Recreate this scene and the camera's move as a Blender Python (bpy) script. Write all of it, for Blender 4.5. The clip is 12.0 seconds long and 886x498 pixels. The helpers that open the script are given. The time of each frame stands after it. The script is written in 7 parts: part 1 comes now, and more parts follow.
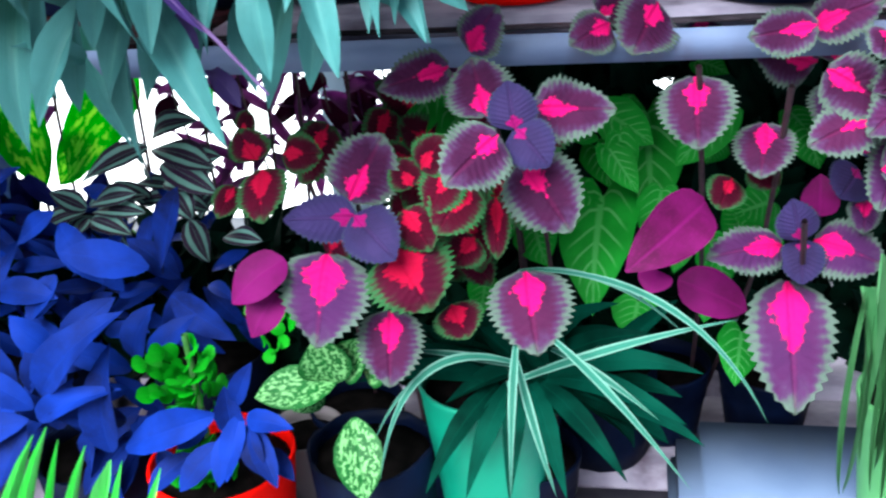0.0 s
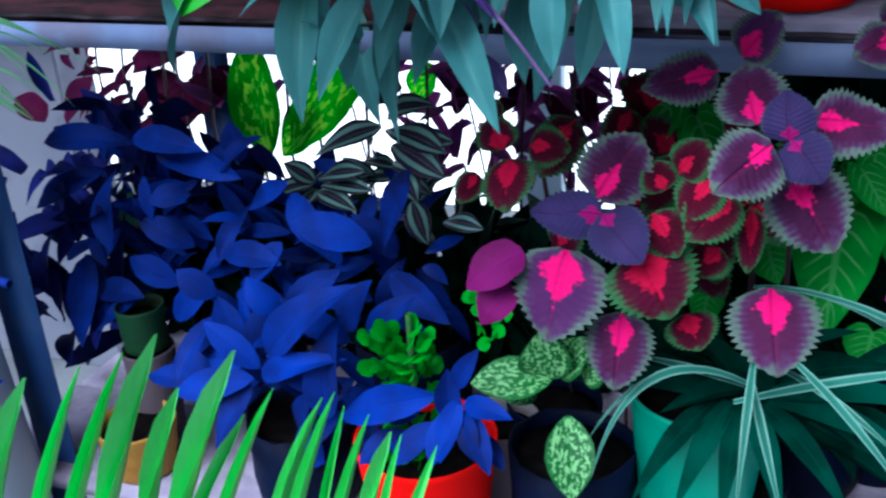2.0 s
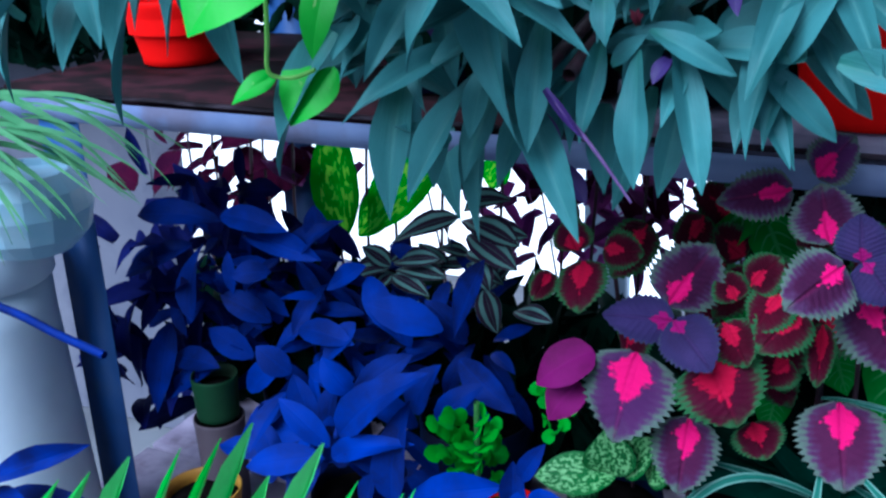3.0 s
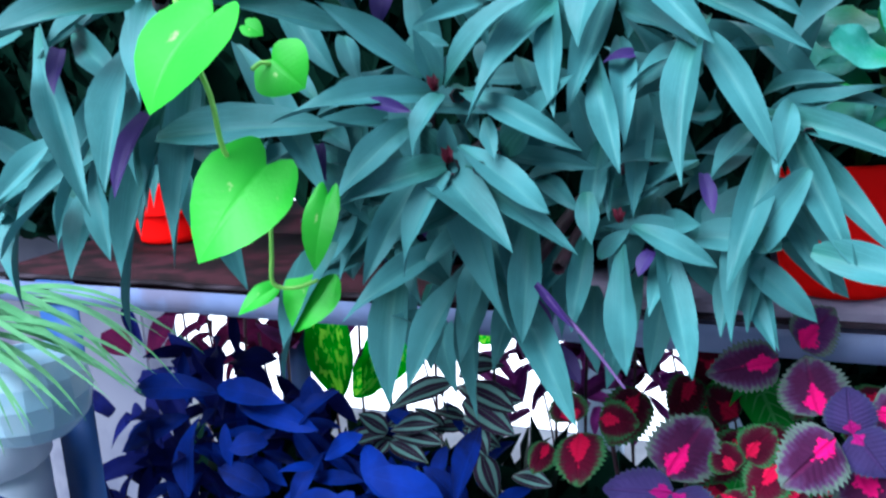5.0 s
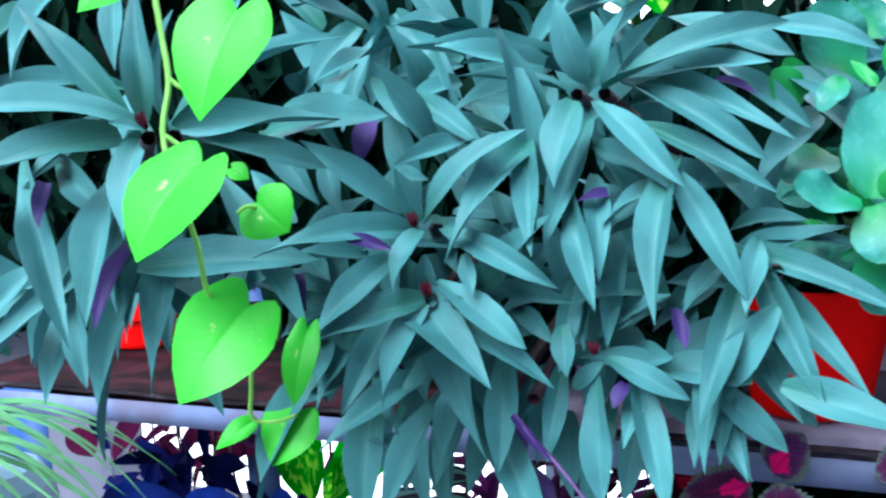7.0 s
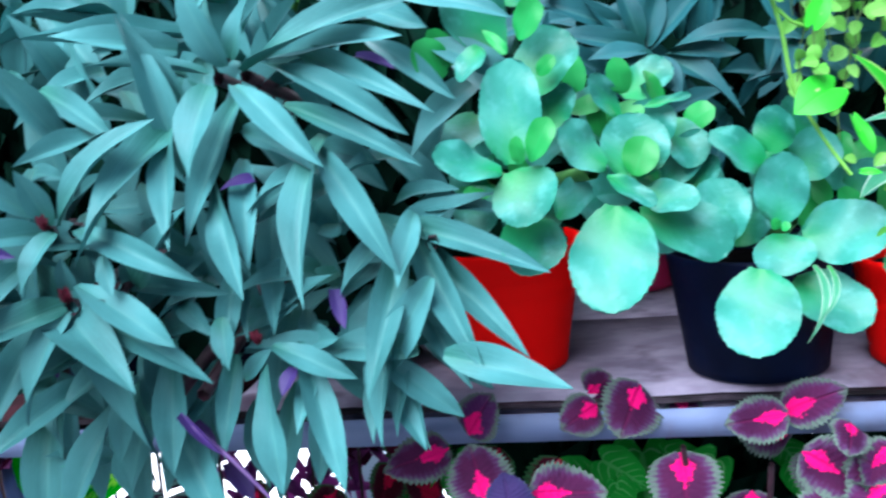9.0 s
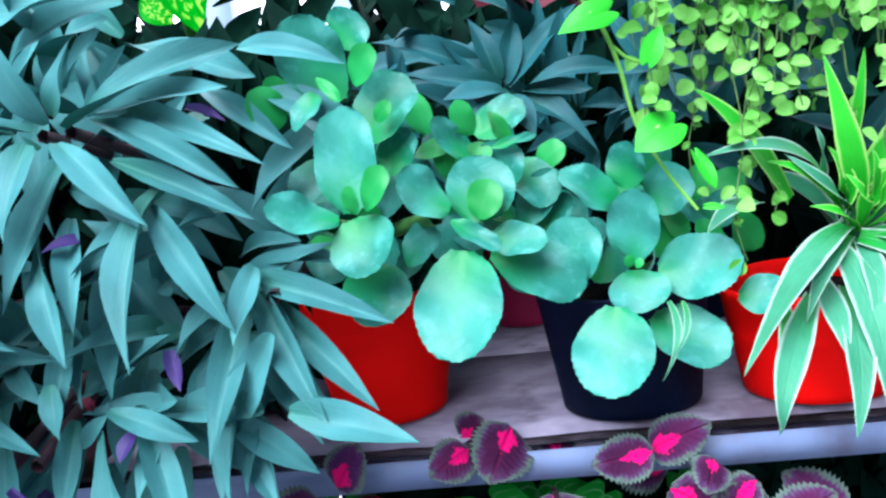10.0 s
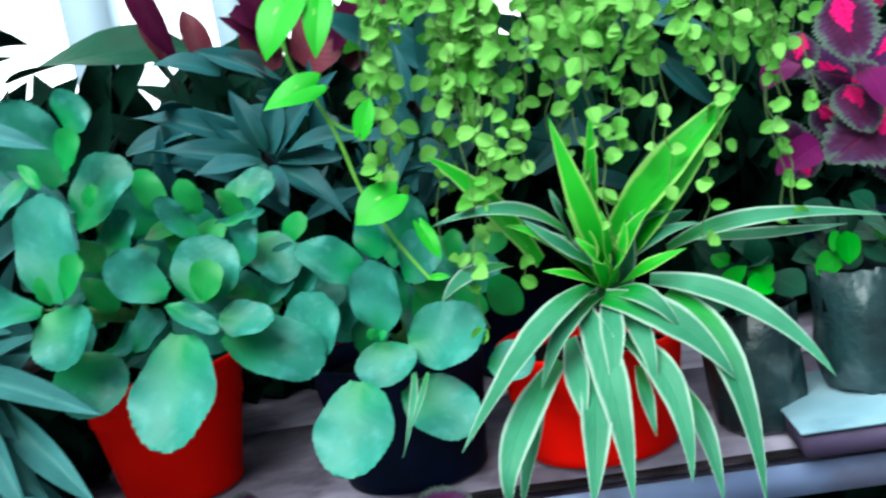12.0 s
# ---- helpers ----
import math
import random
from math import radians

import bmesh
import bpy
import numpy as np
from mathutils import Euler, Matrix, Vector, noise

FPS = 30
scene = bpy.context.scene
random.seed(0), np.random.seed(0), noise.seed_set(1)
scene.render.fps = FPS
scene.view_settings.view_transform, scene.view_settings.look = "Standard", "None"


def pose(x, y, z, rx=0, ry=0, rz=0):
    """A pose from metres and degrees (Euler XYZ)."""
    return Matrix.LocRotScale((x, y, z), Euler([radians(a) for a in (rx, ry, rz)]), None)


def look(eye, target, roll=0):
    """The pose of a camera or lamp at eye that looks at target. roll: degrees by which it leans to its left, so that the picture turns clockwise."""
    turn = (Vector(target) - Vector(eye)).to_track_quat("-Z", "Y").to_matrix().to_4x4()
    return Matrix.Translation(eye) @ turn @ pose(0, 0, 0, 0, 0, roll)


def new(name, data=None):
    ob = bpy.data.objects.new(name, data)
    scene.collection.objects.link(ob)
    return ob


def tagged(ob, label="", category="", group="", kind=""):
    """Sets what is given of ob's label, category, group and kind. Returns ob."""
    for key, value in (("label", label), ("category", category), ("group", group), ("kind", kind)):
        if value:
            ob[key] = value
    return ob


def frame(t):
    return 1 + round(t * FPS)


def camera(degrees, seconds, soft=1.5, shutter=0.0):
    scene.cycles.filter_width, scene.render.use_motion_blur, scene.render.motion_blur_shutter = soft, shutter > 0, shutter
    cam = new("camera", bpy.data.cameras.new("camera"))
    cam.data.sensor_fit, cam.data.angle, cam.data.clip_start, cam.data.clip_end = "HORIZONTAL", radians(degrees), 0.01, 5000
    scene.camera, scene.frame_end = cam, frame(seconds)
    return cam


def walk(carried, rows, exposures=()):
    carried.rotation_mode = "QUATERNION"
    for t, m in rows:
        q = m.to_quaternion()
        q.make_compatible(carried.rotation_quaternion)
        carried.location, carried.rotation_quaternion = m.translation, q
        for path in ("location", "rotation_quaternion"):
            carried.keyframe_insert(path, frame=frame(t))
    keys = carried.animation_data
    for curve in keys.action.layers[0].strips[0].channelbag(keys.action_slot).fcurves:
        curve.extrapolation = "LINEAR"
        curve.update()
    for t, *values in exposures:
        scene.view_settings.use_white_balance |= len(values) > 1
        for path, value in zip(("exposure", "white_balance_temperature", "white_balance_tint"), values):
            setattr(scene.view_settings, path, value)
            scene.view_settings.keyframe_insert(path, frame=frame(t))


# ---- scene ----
cam = camera(49.44, 12.0, soft=2.4, shutter=0.5)
PATH = [
    (0, (0.222, -0.011, 1.308), (-0.16, 1.76, 0.46), -5.0),
    (0.5, (0.201, -0.016, 1.311), (-0.241, 1.75, 0.484), -4.8),
    (1, (0.171, -0.025, 1.323), (-0.326, 1.747, 0.541), -3.6),
    (1.5, (0.145, -0.031, 1.317), (-0.454, 1.695, 0.505), -2.8),
    (2, (0.137, -0.03, 1.312), (-0.548, 1.653, 0.476), -3.4),
    (2.5, (0.135, -0.045, 1.339), (-0.647, 1.64, 0.597), -2.8),
    (3, (0.132, -0.06, 1.351), (-0.682, 1.629, 0.655), -1.8),
    (3.2, (0.137, -0.067, 1.358), (-0.672, 1.638, 0.695), -2.0),
    (5, (0.131, -0.074, 1.412), (-0.678, 1.7, 0.969), -3.7),
    (5.5, (0.13, -0.072, 1.425), (-0.696, 1.706, 1.03), -4.1),
    (6, (0.125, -0.068, 1.435), (-0.692, 1.719, 1.059), -3.8),
    (6.5, (0.126, -0.075, 1.452), (-0.666, 1.735, 1.144), -4.0),
    (6.7, (0.12, -0.083, 1.457), (-0.66, 1.737, 1.177), -3.2),
    (8.3, (0.221, -0.038, 1.452), (-0.293, 1.865, 1.115), -4.9),
    (8.5, (0.227, -0.031, 1.447), (-0.226, 1.882, 1.08), -4.6),
    (9, (0.249, -0.028, 1.457), (-0.138, 1.898, 1.082), -6.2),
    (9.5, (0.28, -0.006, 1.465), (0.016, 1.943, 1.101), -6.7),
    (10, (0.336, 0.008, 1.464), (0.051, 1.959, 1.124), -8.0),
    (10.5, (0.387, 0.012, 1.459), (0.001, 1.948, 1.137), -7.2),
    (11, (0.452, 0.016, 1.46), (0.119, 1.969, 1.186), -8.8),
    (11.5, (0.497, 0.035, 1.46), (0.232, 1.997, 1.177), -9.2),
    (12, (0.541, 0.053, 1.458), (0.319, 2.023, 1.191), -10.4),
]
EXPOSURE = [(0.0, 1.42, 6350, 4), (0.5, 1.30, 6300, 4), (1.0, 0.98, 6150, 5), (1.5, 0.66, 5750, 8), (2.0, 0.52, 5500, 8), (2.5, 0.34, 5150, 10), (3.2, 0.42, 5100, 10), (5.0, 1.04, 5600, 11), (6.5, 1.14, 5750, 12), (8.5, 1.3, 5850, 12), (9.5, 1.3, 5850, 12), (10.5, 1.2, 5800, 10), (11.5, 0.96, 6000, 3), (12.0, 0.64, 6300, -4)]
walk(cam, [(t, look(eye, target, roll)) for t, eye, target, roll in PATH], EXPOSURE)

# ---- light: an overcast sky, open in front of the rack, and the bright yard behind it ----
world = bpy.data.worlds.new("sky")
scene.world = world
world.use_nodes = True
sky = world.node_tree.nodes.new("ShaderNodeTexSky")
sky.sky_type, sky.sun_disc = "NISHITA", False
sky.sun_elevation, sky.sun_rotation = radians(47), radians(198)
world.node_tree.links.new(sky.outputs[0], world.node_tree.nodes["Background"].inputs[0])
world.node_tree.nodes["Background"].inputs[1].default_value = 0.055
sun = new("sun", bpy.data.lights.new("sun", "SUN"))
sun.data.energy, sun.data.angle, sun.data.color = 4.2, radians(45), (0.94, 0.98, 1.0)
sun.matrix_world = look((-0.93, -2.0, 4.3), (0, 0.8, 1.1))


# ---- materials ----
class Nodes:
    """A material's node tree, written with short calls."""

    def __init__(self, name):
        self.mat = bpy.data.materials.new(name)
        self.mat.use_nodes = True
        self.tree = self.mat.node_tree
        self.bsdf = self.tree.nodes["Principled BSDF"]

    def put(self, kind, *sources, **values):
        node = self.tree.nodes.new(kind)
        for key, value in values.items():
            if key == "operation":
                node.operation = value
            elif key == "blend":
                node.blend_type = value
            elif key == "data":
                node.data_type = value
        for n, source in enumerate(sources):
            self.link(source, node.inputs[n])
        return node

    def link(self, source, socket):
        if source is None:
            return
        if isinstance(source, (int, float)):
            socket.default_value = source
        elif isinstance(source, tuple):
            socket.default_value = (*source, 1.0) if socket.type == "RGBA" else source
        else:
            self.tree.links.new(source, socket)

    def math(self, operation, a, b=None, c=None):
        return self.put("ShaderNodeMath", a, b, c, operation=operation).outputs[0]

    def step(self, value, low, high):
        node = self.put("ShaderNodeMapRange", value, low, high)
        node.interpolation_type = "SMOOTHSTEP"
        return node.outputs[0]

    def mix(self, factor, a, b):
        node = self.tree.nodes.new("ShaderNodeMix")
        node.data_type = "RGBA"
        for source, socket in ((factor, node.inputs[0]), (a, node.inputs[6]), (b, node.inputs[7])):
            self.link(source, socket)
        return node.outputs[2]

    def noise(self, where, scale, detail=3.0):
        node = self.put("ShaderNodeTexNoise")
        self.link(where, node.inputs["Vector"])
        node.inputs["Scale"].default_value, node.inputs["Detail"].default_value = scale, detail
        return node.outputs[0]

    def bump(self, height, strength, distance=0.002):
        node = self.put("ShaderNodeBump")
        node.inputs["Strength"].default_value, node.inputs["Distance"].default_value = strength, distance
        self.link(height, node.inputs["Height"])
        self.link(node.outputs[0], self.bsdf.inputs["Normal"])

    def done(self, colour, rough, spec=0.5, metal=0.0, clear=0.0):
        self.link(colour, self.bsdf.inputs["Base Color"])
        self.link(rough, self.bsdf.inputs["Roughness"])
        self.bsdf.inputs["Specular IOR Level"].default_value = spec
        self.bsdf.inputs["Metallic"].default_value = metal
        return self.mat

    def glow_through(self, colour, share):
        """Lets part of the light through a thin leaf."""
        back = self.put("ShaderNodeBsdfTranslucent")
        self.link(colour, back.inputs["Color"])
        both = self.put("ShaderNodeMixShader", share, self.bsdf.outputs[0], back.outputs[0])
        self.tree.links.new(both.outputs[0], self.tree.nodes["Material Output"].inputs[0])


def leaf_material(name, dark, light, rough=0.45, through_share=0.15, spec=0.5, pattern=None, rib=0.35, bump=0.35, rib_colour=None, vein=0.12):
    """A leaf: two tones that wander over it and from leaf to leaf, a midrib, side veins, and the pattern of its kind."""
    n = Nodes(name)
    uv = n.put("ShaderNodeTexCoord").outputs["UV"]
    where = n.put("ShaderNodeTexCoord").outputs["Object"]
    split = n.put("ShaderNodeSeparateXYZ", uv)
    u, v = split.outputs[0], split.outputs[1]
    across = n.math("ABSOLUTE", n.math("SUBTRACT", n.math("MULTIPLY", u, 2.0), 1.0))
    luck = n.put("ShaderNodeObjectInfo").outputs["Random"]
    patchy = n.noise(n.put("ShaderNodeNewGeometry").outputs["Position"], 22.0)
    fine = n.noise(where, 30.0)
    tone = n.math("ADD", n.math("MULTIPLY", luck, 0.55), n.math("MULTIPLY", n.step(patchy, 0.3, 0.7), 0.45))
    colour = n.mix(tone, dark, light)
    colour = n.mix(n.math("MULTIPLY", n.step(fine, 0.45, 0.8), 0.25), colour, light)
    if pattern:
        colour = pattern(n, colour, across, v, fine, where, luck)
    veins = n.math("SINE", n.math("MULTIPLY", n.math("SUBTRACT", v, n.math("MULTIPLY", across, 0.22)), 62.0))
    middle = n.math("SUBTRACT", 1.0, n.step(across, 0.02, 0.12))
    colour = n.mix(n.math("MULTIPLY", middle, rib), colour, rib_colour or light)
    height = n.math("ADD", n.math("MULTIPLY", veins, vein), n.math("SUBTRACT", n.math("MULTIPLY", fine, 0.5), n.math("MULTIPLY", middle, 1.0 if rib else 0.0)))
    n.bump(height, bump)
    n.glow_through(colour, through_share)
    return n.done(colour, n.math("ADD", rough, n.math("MULTIPLY", fine, 0.15)), spec)


def coleus_pattern(mid, edge, heart, reach=0.54, bloom=(0.045, 0.022, 0.13), green_from=0.80):
    def pattern(n, colour, across, v, fine, where, luck):
        rough_edge = n.math("MULTIPLY", n.math("SUBTRACT", n.noise(where, 9.0, 5.0), 0.5), 0.5)
        rim = n.math("ADD", n.math("MAXIMUM", across, n.math("MULTIPLY", n.math("ABSOLUTE", n.math("SUBTRACT", v, 0.45)), 1.75)), rough_edge)
        colour = n.mix(n.math("MULTIPLY", n.step(luck, 0.55, 0.95), 0.4), colour, bloom)
        colour = n.mix(n.math("MULTIPLY", n.step(rim, 0.45, 0.75), 0.75), colour, mid)
        colour = n.mix(n.math("MULTIPLY", n.step(rim, green_from, green_from + 0.26), 0.85), colour, edge)
        far = n.math("ADD", n.math("DIVIDE", n.math("ABSOLUTE", n.math("SUBTRACT", v, reach * 0.42)), reach * 0.6), n.math("MULTIPLY", across, 2.3))
        jag = n.math("ADD", far, n.math("MULTIPLY", n.math("SUBTRACT", n.noise(where, 11.0, 3.0), 0.5), 1.2))
        size = n.math("ADD", 0.80, n.math("MULTIPLY", luck, 0.42))
        return n.mix(n.math("SUBTRACT", 1.0, n.step(n.math("DIVIDE", jag, size), 0.85, 1.06)), colour, heart)

    return pattern


def margin_pattern(edge, start=0.66, stop=0.76):
    def pattern(n, colour, across, v, fine, where, luck):
        return n.mix(n.step(n.math("ADD", across, n.math("MULTIPLY", n.math("SUBTRACT", fine, 0.5), 0.25)), start, stop), colour, edge)

    return pattern


def spider_pattern(edge, young):
    def pattern(n, colour, across, v, fine, where, luck):
        colour = n.mix(n.math("SUBTRACT", 1.0, n.step(n.math("ADD", v, n.math("MULTIPLY", luck, 0.5)), 0.1, 0.7)), colour, young)
        rim = n.math("ADD", across, n.math("MULTIPLY", n.math("SUBTRACT", fine, 0.5), 0.3))
        return n.mix(n.math("MULTIPLY", n.step(rim, 0.72, 0.9), 0.9), colour, edge)

    return pattern


def stripe_pattern(silver):
    def pattern(n, colour, across, v, fine, where, luck):
        wave = n.math("COSINE", n.math("MULTIPLY", n.math("SUBTRACT", across, 0.5), 9.5))
        return n.mix(n.step(wave, -0.35, 0.2), colour, silver)

    return pattern


def vein_pattern(pale):
    def pattern(n, colour, across, v, fine, where, luck):
        side = n.math("COSINE", n.math("MULTIPLY", n.math("SUBTRACT", v, n.math("MULTIPLY", across, 0.28)), 44.0))
        lines = n.math("MULTIPLY", n.step(side, 0.75, 0.98), n.math("SUBTRACT", 1.0, n.step(across, 0.45, 0.9)))
        return n.mix(n.math("MULTIPLY", n.math("MAXIMUM", lines, n.math("SUBTRACT", 1.0, n.step(across, 0.03, 0.12))), 0.6), colour, pale)

    return pattern


def speckle_pattern(pale, scale, low, high, keep_edge=0.95):
    def pattern(n, colour, across, v, fine, where, luck):
        spots = n.step(n.noise(where, scale, 4.0), low, high)
        inside = n.math("SUBTRACT", 1.0, n.step(across, keep_edge - 0.2, keep_edge))
        return n.mix(n.math("MULTIPLY", spots, inside), colour, pale)

    return pattern


def sword_pattern(green, pale):
    """Green at the base, and fine pale streaks that run along the leaf."""
    def pattern(n, colour, across, v, fine, where, luck):
        reach = n.math("ADD", n.math("ADD", v, n.math("MULTIPLY", across, 0.15)), n.math("MULTIPLY", luck, 0.35))
        colour = n.mix(n.math("MULTIPLY", n.math("SUBTRACT", 1.0, n.step(reach, 0.12, 0.62)), 0.8), colour, green)
        lines = n.put("ShaderNodeMapping", where)
        lines.inputs["Scale"].default_value = (26.0, 1.6, 1.0)
        streak = n.math("MULTIPLY", n.step(n.noise(lines.outputs[0], 1.0, 2.0), 0.5, 0.72), 0.35)
        return n.mix(streak, colour, pale)

    return pattern


def base_pattern(green, bloom):
    def pattern(n, colour, across, v, fine, where, luck):
        reach = n.math("ADD", n.math("ADD", v, n.math("MULTIPLY", across, 0.25)), n.math("MULTIPLY", luck, 0.4))
        colour = n.mix(n.math("MULTIPLY", n.step(n.noise(where, 4.5, 5.0), 0.5, 0.68), 0.5), colour, bloom)
        colour = n.mix(n.math("MULTIPLY", n.step(n.noise(where, 2.6, 4.0), 0.5, 0.7), 0.35), colour, green)
        return n.mix(n.math("SUBTRACT", 1.0, n.step(reach, 0.25, 0.95)), colour, green)

    return pattern


def plain_material(name, dark, light, rough, scale=8.0, spec=0.5, metal=0.0, bump=0.2, dirt_or_sheen=None, patch_scale=3.0):
    """Paint, plastic, soil or plaster: two tones at two scales, with stains or a painted sheen."""
    n = Nodes(name)
    where = n.put("ShaderNodeTexCoord").outputs["Object"]
    big, small = n.noise(where, scale), n.noise(where, scale * 9, 5.0)
    colour = n.mix(n.step(big, 0.3, 0.7), dark, light)
    if dirt_or_sheen:
        colour = n.mix(n.math("MULTIPLY", n.step(n.noise(where, patch_scale, 6.0), 0.5, 0.72), 0.7), colour, dirt_or_sheen)
    n.bump(n.math("ADD", small, big), bump)
    return n.done(colour, n.math("ADD", rough, n.math("MULTIPLY", small, 0.2)), spec, metal)


def wood_material(name, dark, light, stain, share=0.85, low=0.47):
    n = Nodes(name)
    where = n.put("ShaderNodeTexCoord").outputs["Object"]
    long = n.put("ShaderNodeMapping", where)
    long.inputs["Scale"].default_value = (6.0, 9.0, 9.0)
    grain = n.noise(long.outputs[0], 3.0, 6.0)
    colour = n.mix(n.step(grain, 0.35, 0.65), dark, light)
    colour = n.mix(n.math("MULTIPLY", n.step(n.noise(where, 9.0, 5.0), low, low + 0.15), share), colour, stain)
    n.bump(grain, 0.3, 0.003)
    return n.done(colour, 0.75, 0.15)


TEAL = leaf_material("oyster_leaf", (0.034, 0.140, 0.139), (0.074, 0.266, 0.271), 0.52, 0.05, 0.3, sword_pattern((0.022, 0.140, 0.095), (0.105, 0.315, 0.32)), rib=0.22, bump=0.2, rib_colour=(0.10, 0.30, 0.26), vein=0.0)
# Oyster leaf again at about half its brightness, shade put into the colour.
TEAL_SHADED = leaf_material("dark_oyster_leaf", (0.006, 0.050, 0.058), (0.020, 0.120, 0.135), 0.5, 0.04, 0.25, sword_pattern((0.006, 0.06, 0.045), (0.03, 0.13, 0.145)), rib=0.35, bump=0.2, rib_colour=(0.04, 0.15, 0.14), vein=0.0)
TEAL_BACK = leaf_material("oyster_leaf_underside", (0.0219, 0.0109, 0.105), (0.0744, 0.0307, 0.193), 0.5, 0.1, vein=0.0)
COLEUS_SKIN = leaf_material("coleus_leaf", (0.035, 0.006, 0.032), (0.105, 0.015, 0.068), 0.7, 0.08, 0.1, coleus_pattern((0.085, 0.034, 0.105), (0.105, 0.165, 0.125), (0.80, 0.003, 0.16), green_from=0.66), 0.1, 0.9, (0.35, 0.008, 0.10), vein=0.13)
COLEUS_BLUE = leaf_material("young_coleus_leaf", (0.020, 0.012, 0.050), (0.055, 0.035, 0.13), 0.7, 0.06, 0.1, coleus_pattern((0.030, 0.022, 0.085), (0.045, 0.065, 0.085), (0.30, 0.004, 0.12), 0.30, (0.03, 0.02, 0.10), 0.85), 0.1, 0.8, (0.10, 0.02, 0.12))
COLEUS_RED = leaf_material("coleus_leaf_red", (0.025, 0.001, 0.008), (0.11, 0.002, 0.018), 0.7, 0.08, 0.08, coleus_pattern((0.060, 0.012, 0.022), (0.030, 0.15, 0.050), (0.55, 0.003, 0.045), 0.6, (0.05, 0.004, 0.025), 0.66), 0.1, 0.9, (0.3, 0.006, 0.05), vein=0.13)
MAGENTA = leaf_material("purple_leaf", (0.06, 0.002, 0.030), (0.24, 0.006, 0.15), 0.6, 0.1, 0.12, vein=0.05)
BRIGHT = leaf_material("arrowhead_leaf", (0.010, 0.24, 0.018), (0.028, 0.46, 0.045), 0.5, 0.35, 0.15, vein_pattern((0.20, 0.62, 0.22)))
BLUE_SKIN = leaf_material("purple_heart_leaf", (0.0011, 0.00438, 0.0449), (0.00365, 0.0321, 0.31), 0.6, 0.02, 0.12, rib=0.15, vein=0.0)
# Near-black copy of the purple heart leaf, with shade put into its colour.
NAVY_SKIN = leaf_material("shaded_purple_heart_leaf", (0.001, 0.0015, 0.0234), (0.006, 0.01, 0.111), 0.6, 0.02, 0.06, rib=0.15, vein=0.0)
STRIPED = leaf_material("zebra_leaf", (0.010, 0.004, 0.016), (0.03, 0.012, 0.04), 0.5, 0.1, 0.2, stripe_pattern((0.13, 0.27, 0.24)), 0.3, 0.3, (0.02, 0.01, 0.03))
DUMB = leaf_material("dumb_cane_leaf", (0.008, 0.36, 0.006), (0.03, 0.62, 0.015), 0.45, 0.7, 0.2, speckle_pattern((0.55, 0.85, 0.16), 11.0, 0.48, 0.58, 0.8))
SPECKLED = leaf_material("speckled_leaf", (0.004, 0.075, 0.012), (0.010, 0.15, 0.022), 0.45, 0.1, 0.25, speckle_pattern((0.22, 0.52, 0.19), 14.0, 0.46, 0.58))
LIME = leaf_material("heart_leaf", (0.022, 0.36, 0.012), (0.055, 0.54, 0.025), 0.4, 0.15, 0.35, speckle_pattern((0.50, 0.66, 0.26), 3.0, 0.66, 0.74), 0.3, 0.25, vein=0.05)
FLESHY_GREEN = leaf_material("young_fleshy_leaf", (0.008, 0.20, 0.03), (0.022, 0.32, 0.075), 0.4, 0.12, 0.4, rib=0.2, bump=0.15, vein=0.05)
FLESHY = leaf_material("fleshy_leaf", (0.008, 0.140, 0.090), (0.048, 0.295, 0.232), 0.42, 0.06, 0.4, base_pattern((0.008, 0.225, 0.060), (0.088, 0.345, 0.31)), rib=0.0, bump=0.3, vein=0.05)
GREENWHITE = leaf_material("spider_leaf", (0.03, 0.21, 0.10), (0.085, 0.37, 0.21), 0.45, 0.3, 0.3, spider_pattern((0.46, 0.62, 0.52), (0.02, 0.36, 0.03)), 0.15)
YOUNG_SPIDER = leaf_material("young_spider_leaf", (0.022, 0.38, 0.012), (0.06, 0.58, 0.03), 0.45, 0.3, 0.3, margin_pattern((0.36, 0.70, 0.16), 0.72, 0.86), 0.2)
PALEGRASS = leaf_material("pale_grass_leaf", (0.040, 0.200, 0.065), (0.125, 0.345, 0.150), 0.5, 0.2, 0.3, vein=0.0)
STRAPWHITE = leaf_material("striped_strap_leaf", (0.012, 0.10, 0.07), (0.03, 0.18, 0.13), 0.5, 0.06, 0.15, margin_pattern((0.14, 0.31, 0.25), 0.5, 0.7), 0.2, vein=0.02)
STRAPDARK = leaf_material("dark_strap_leaf", (0.0004, 0.012, 0.008), (0.003, 0.065, 0.042), 0.6, 0.03, 0.02, vein=0.03)
PALM = leaf_material("palm_leaflet", (0.0934, 0.608, 0.0934), (0.234, 0.934, 0.258), 0.4, 0.15, 0.5)
VIOLET_SKIN = leaf_material("violet_leaf", (0.09, 0.025, 0.12), (0.34, 0.11, 0.31), 0.6, 0.6, 0.05)
WINE = leaf_material("wine_leaf", (0.022, 0.002, 0.022), (0.085, 0.005, 0.035), 0.6, 0.4, 0.05)
FOREST = leaf_material("broad_leaf", (0.00275, 0.0385, 0.022), (0.0077, 0.0825, 0.044), 0.5, 0.1, 0.15)
JADE = leaf_material("jade_leaf", (0.004, 0.21, 0.003), (0.012, 0.40, 0.008), 0.5, 0.1, 0.2)
CREEPER = leaf_material("creeper_leaf", (0.09, 0.42, 0.035), (0.34, 0.72, 0.17), 0.5, 0.3, 0.3)
# Near-black, so that the colour itself gives the shade between plants.
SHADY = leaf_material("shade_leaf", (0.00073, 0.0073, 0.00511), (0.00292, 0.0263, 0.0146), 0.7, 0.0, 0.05)
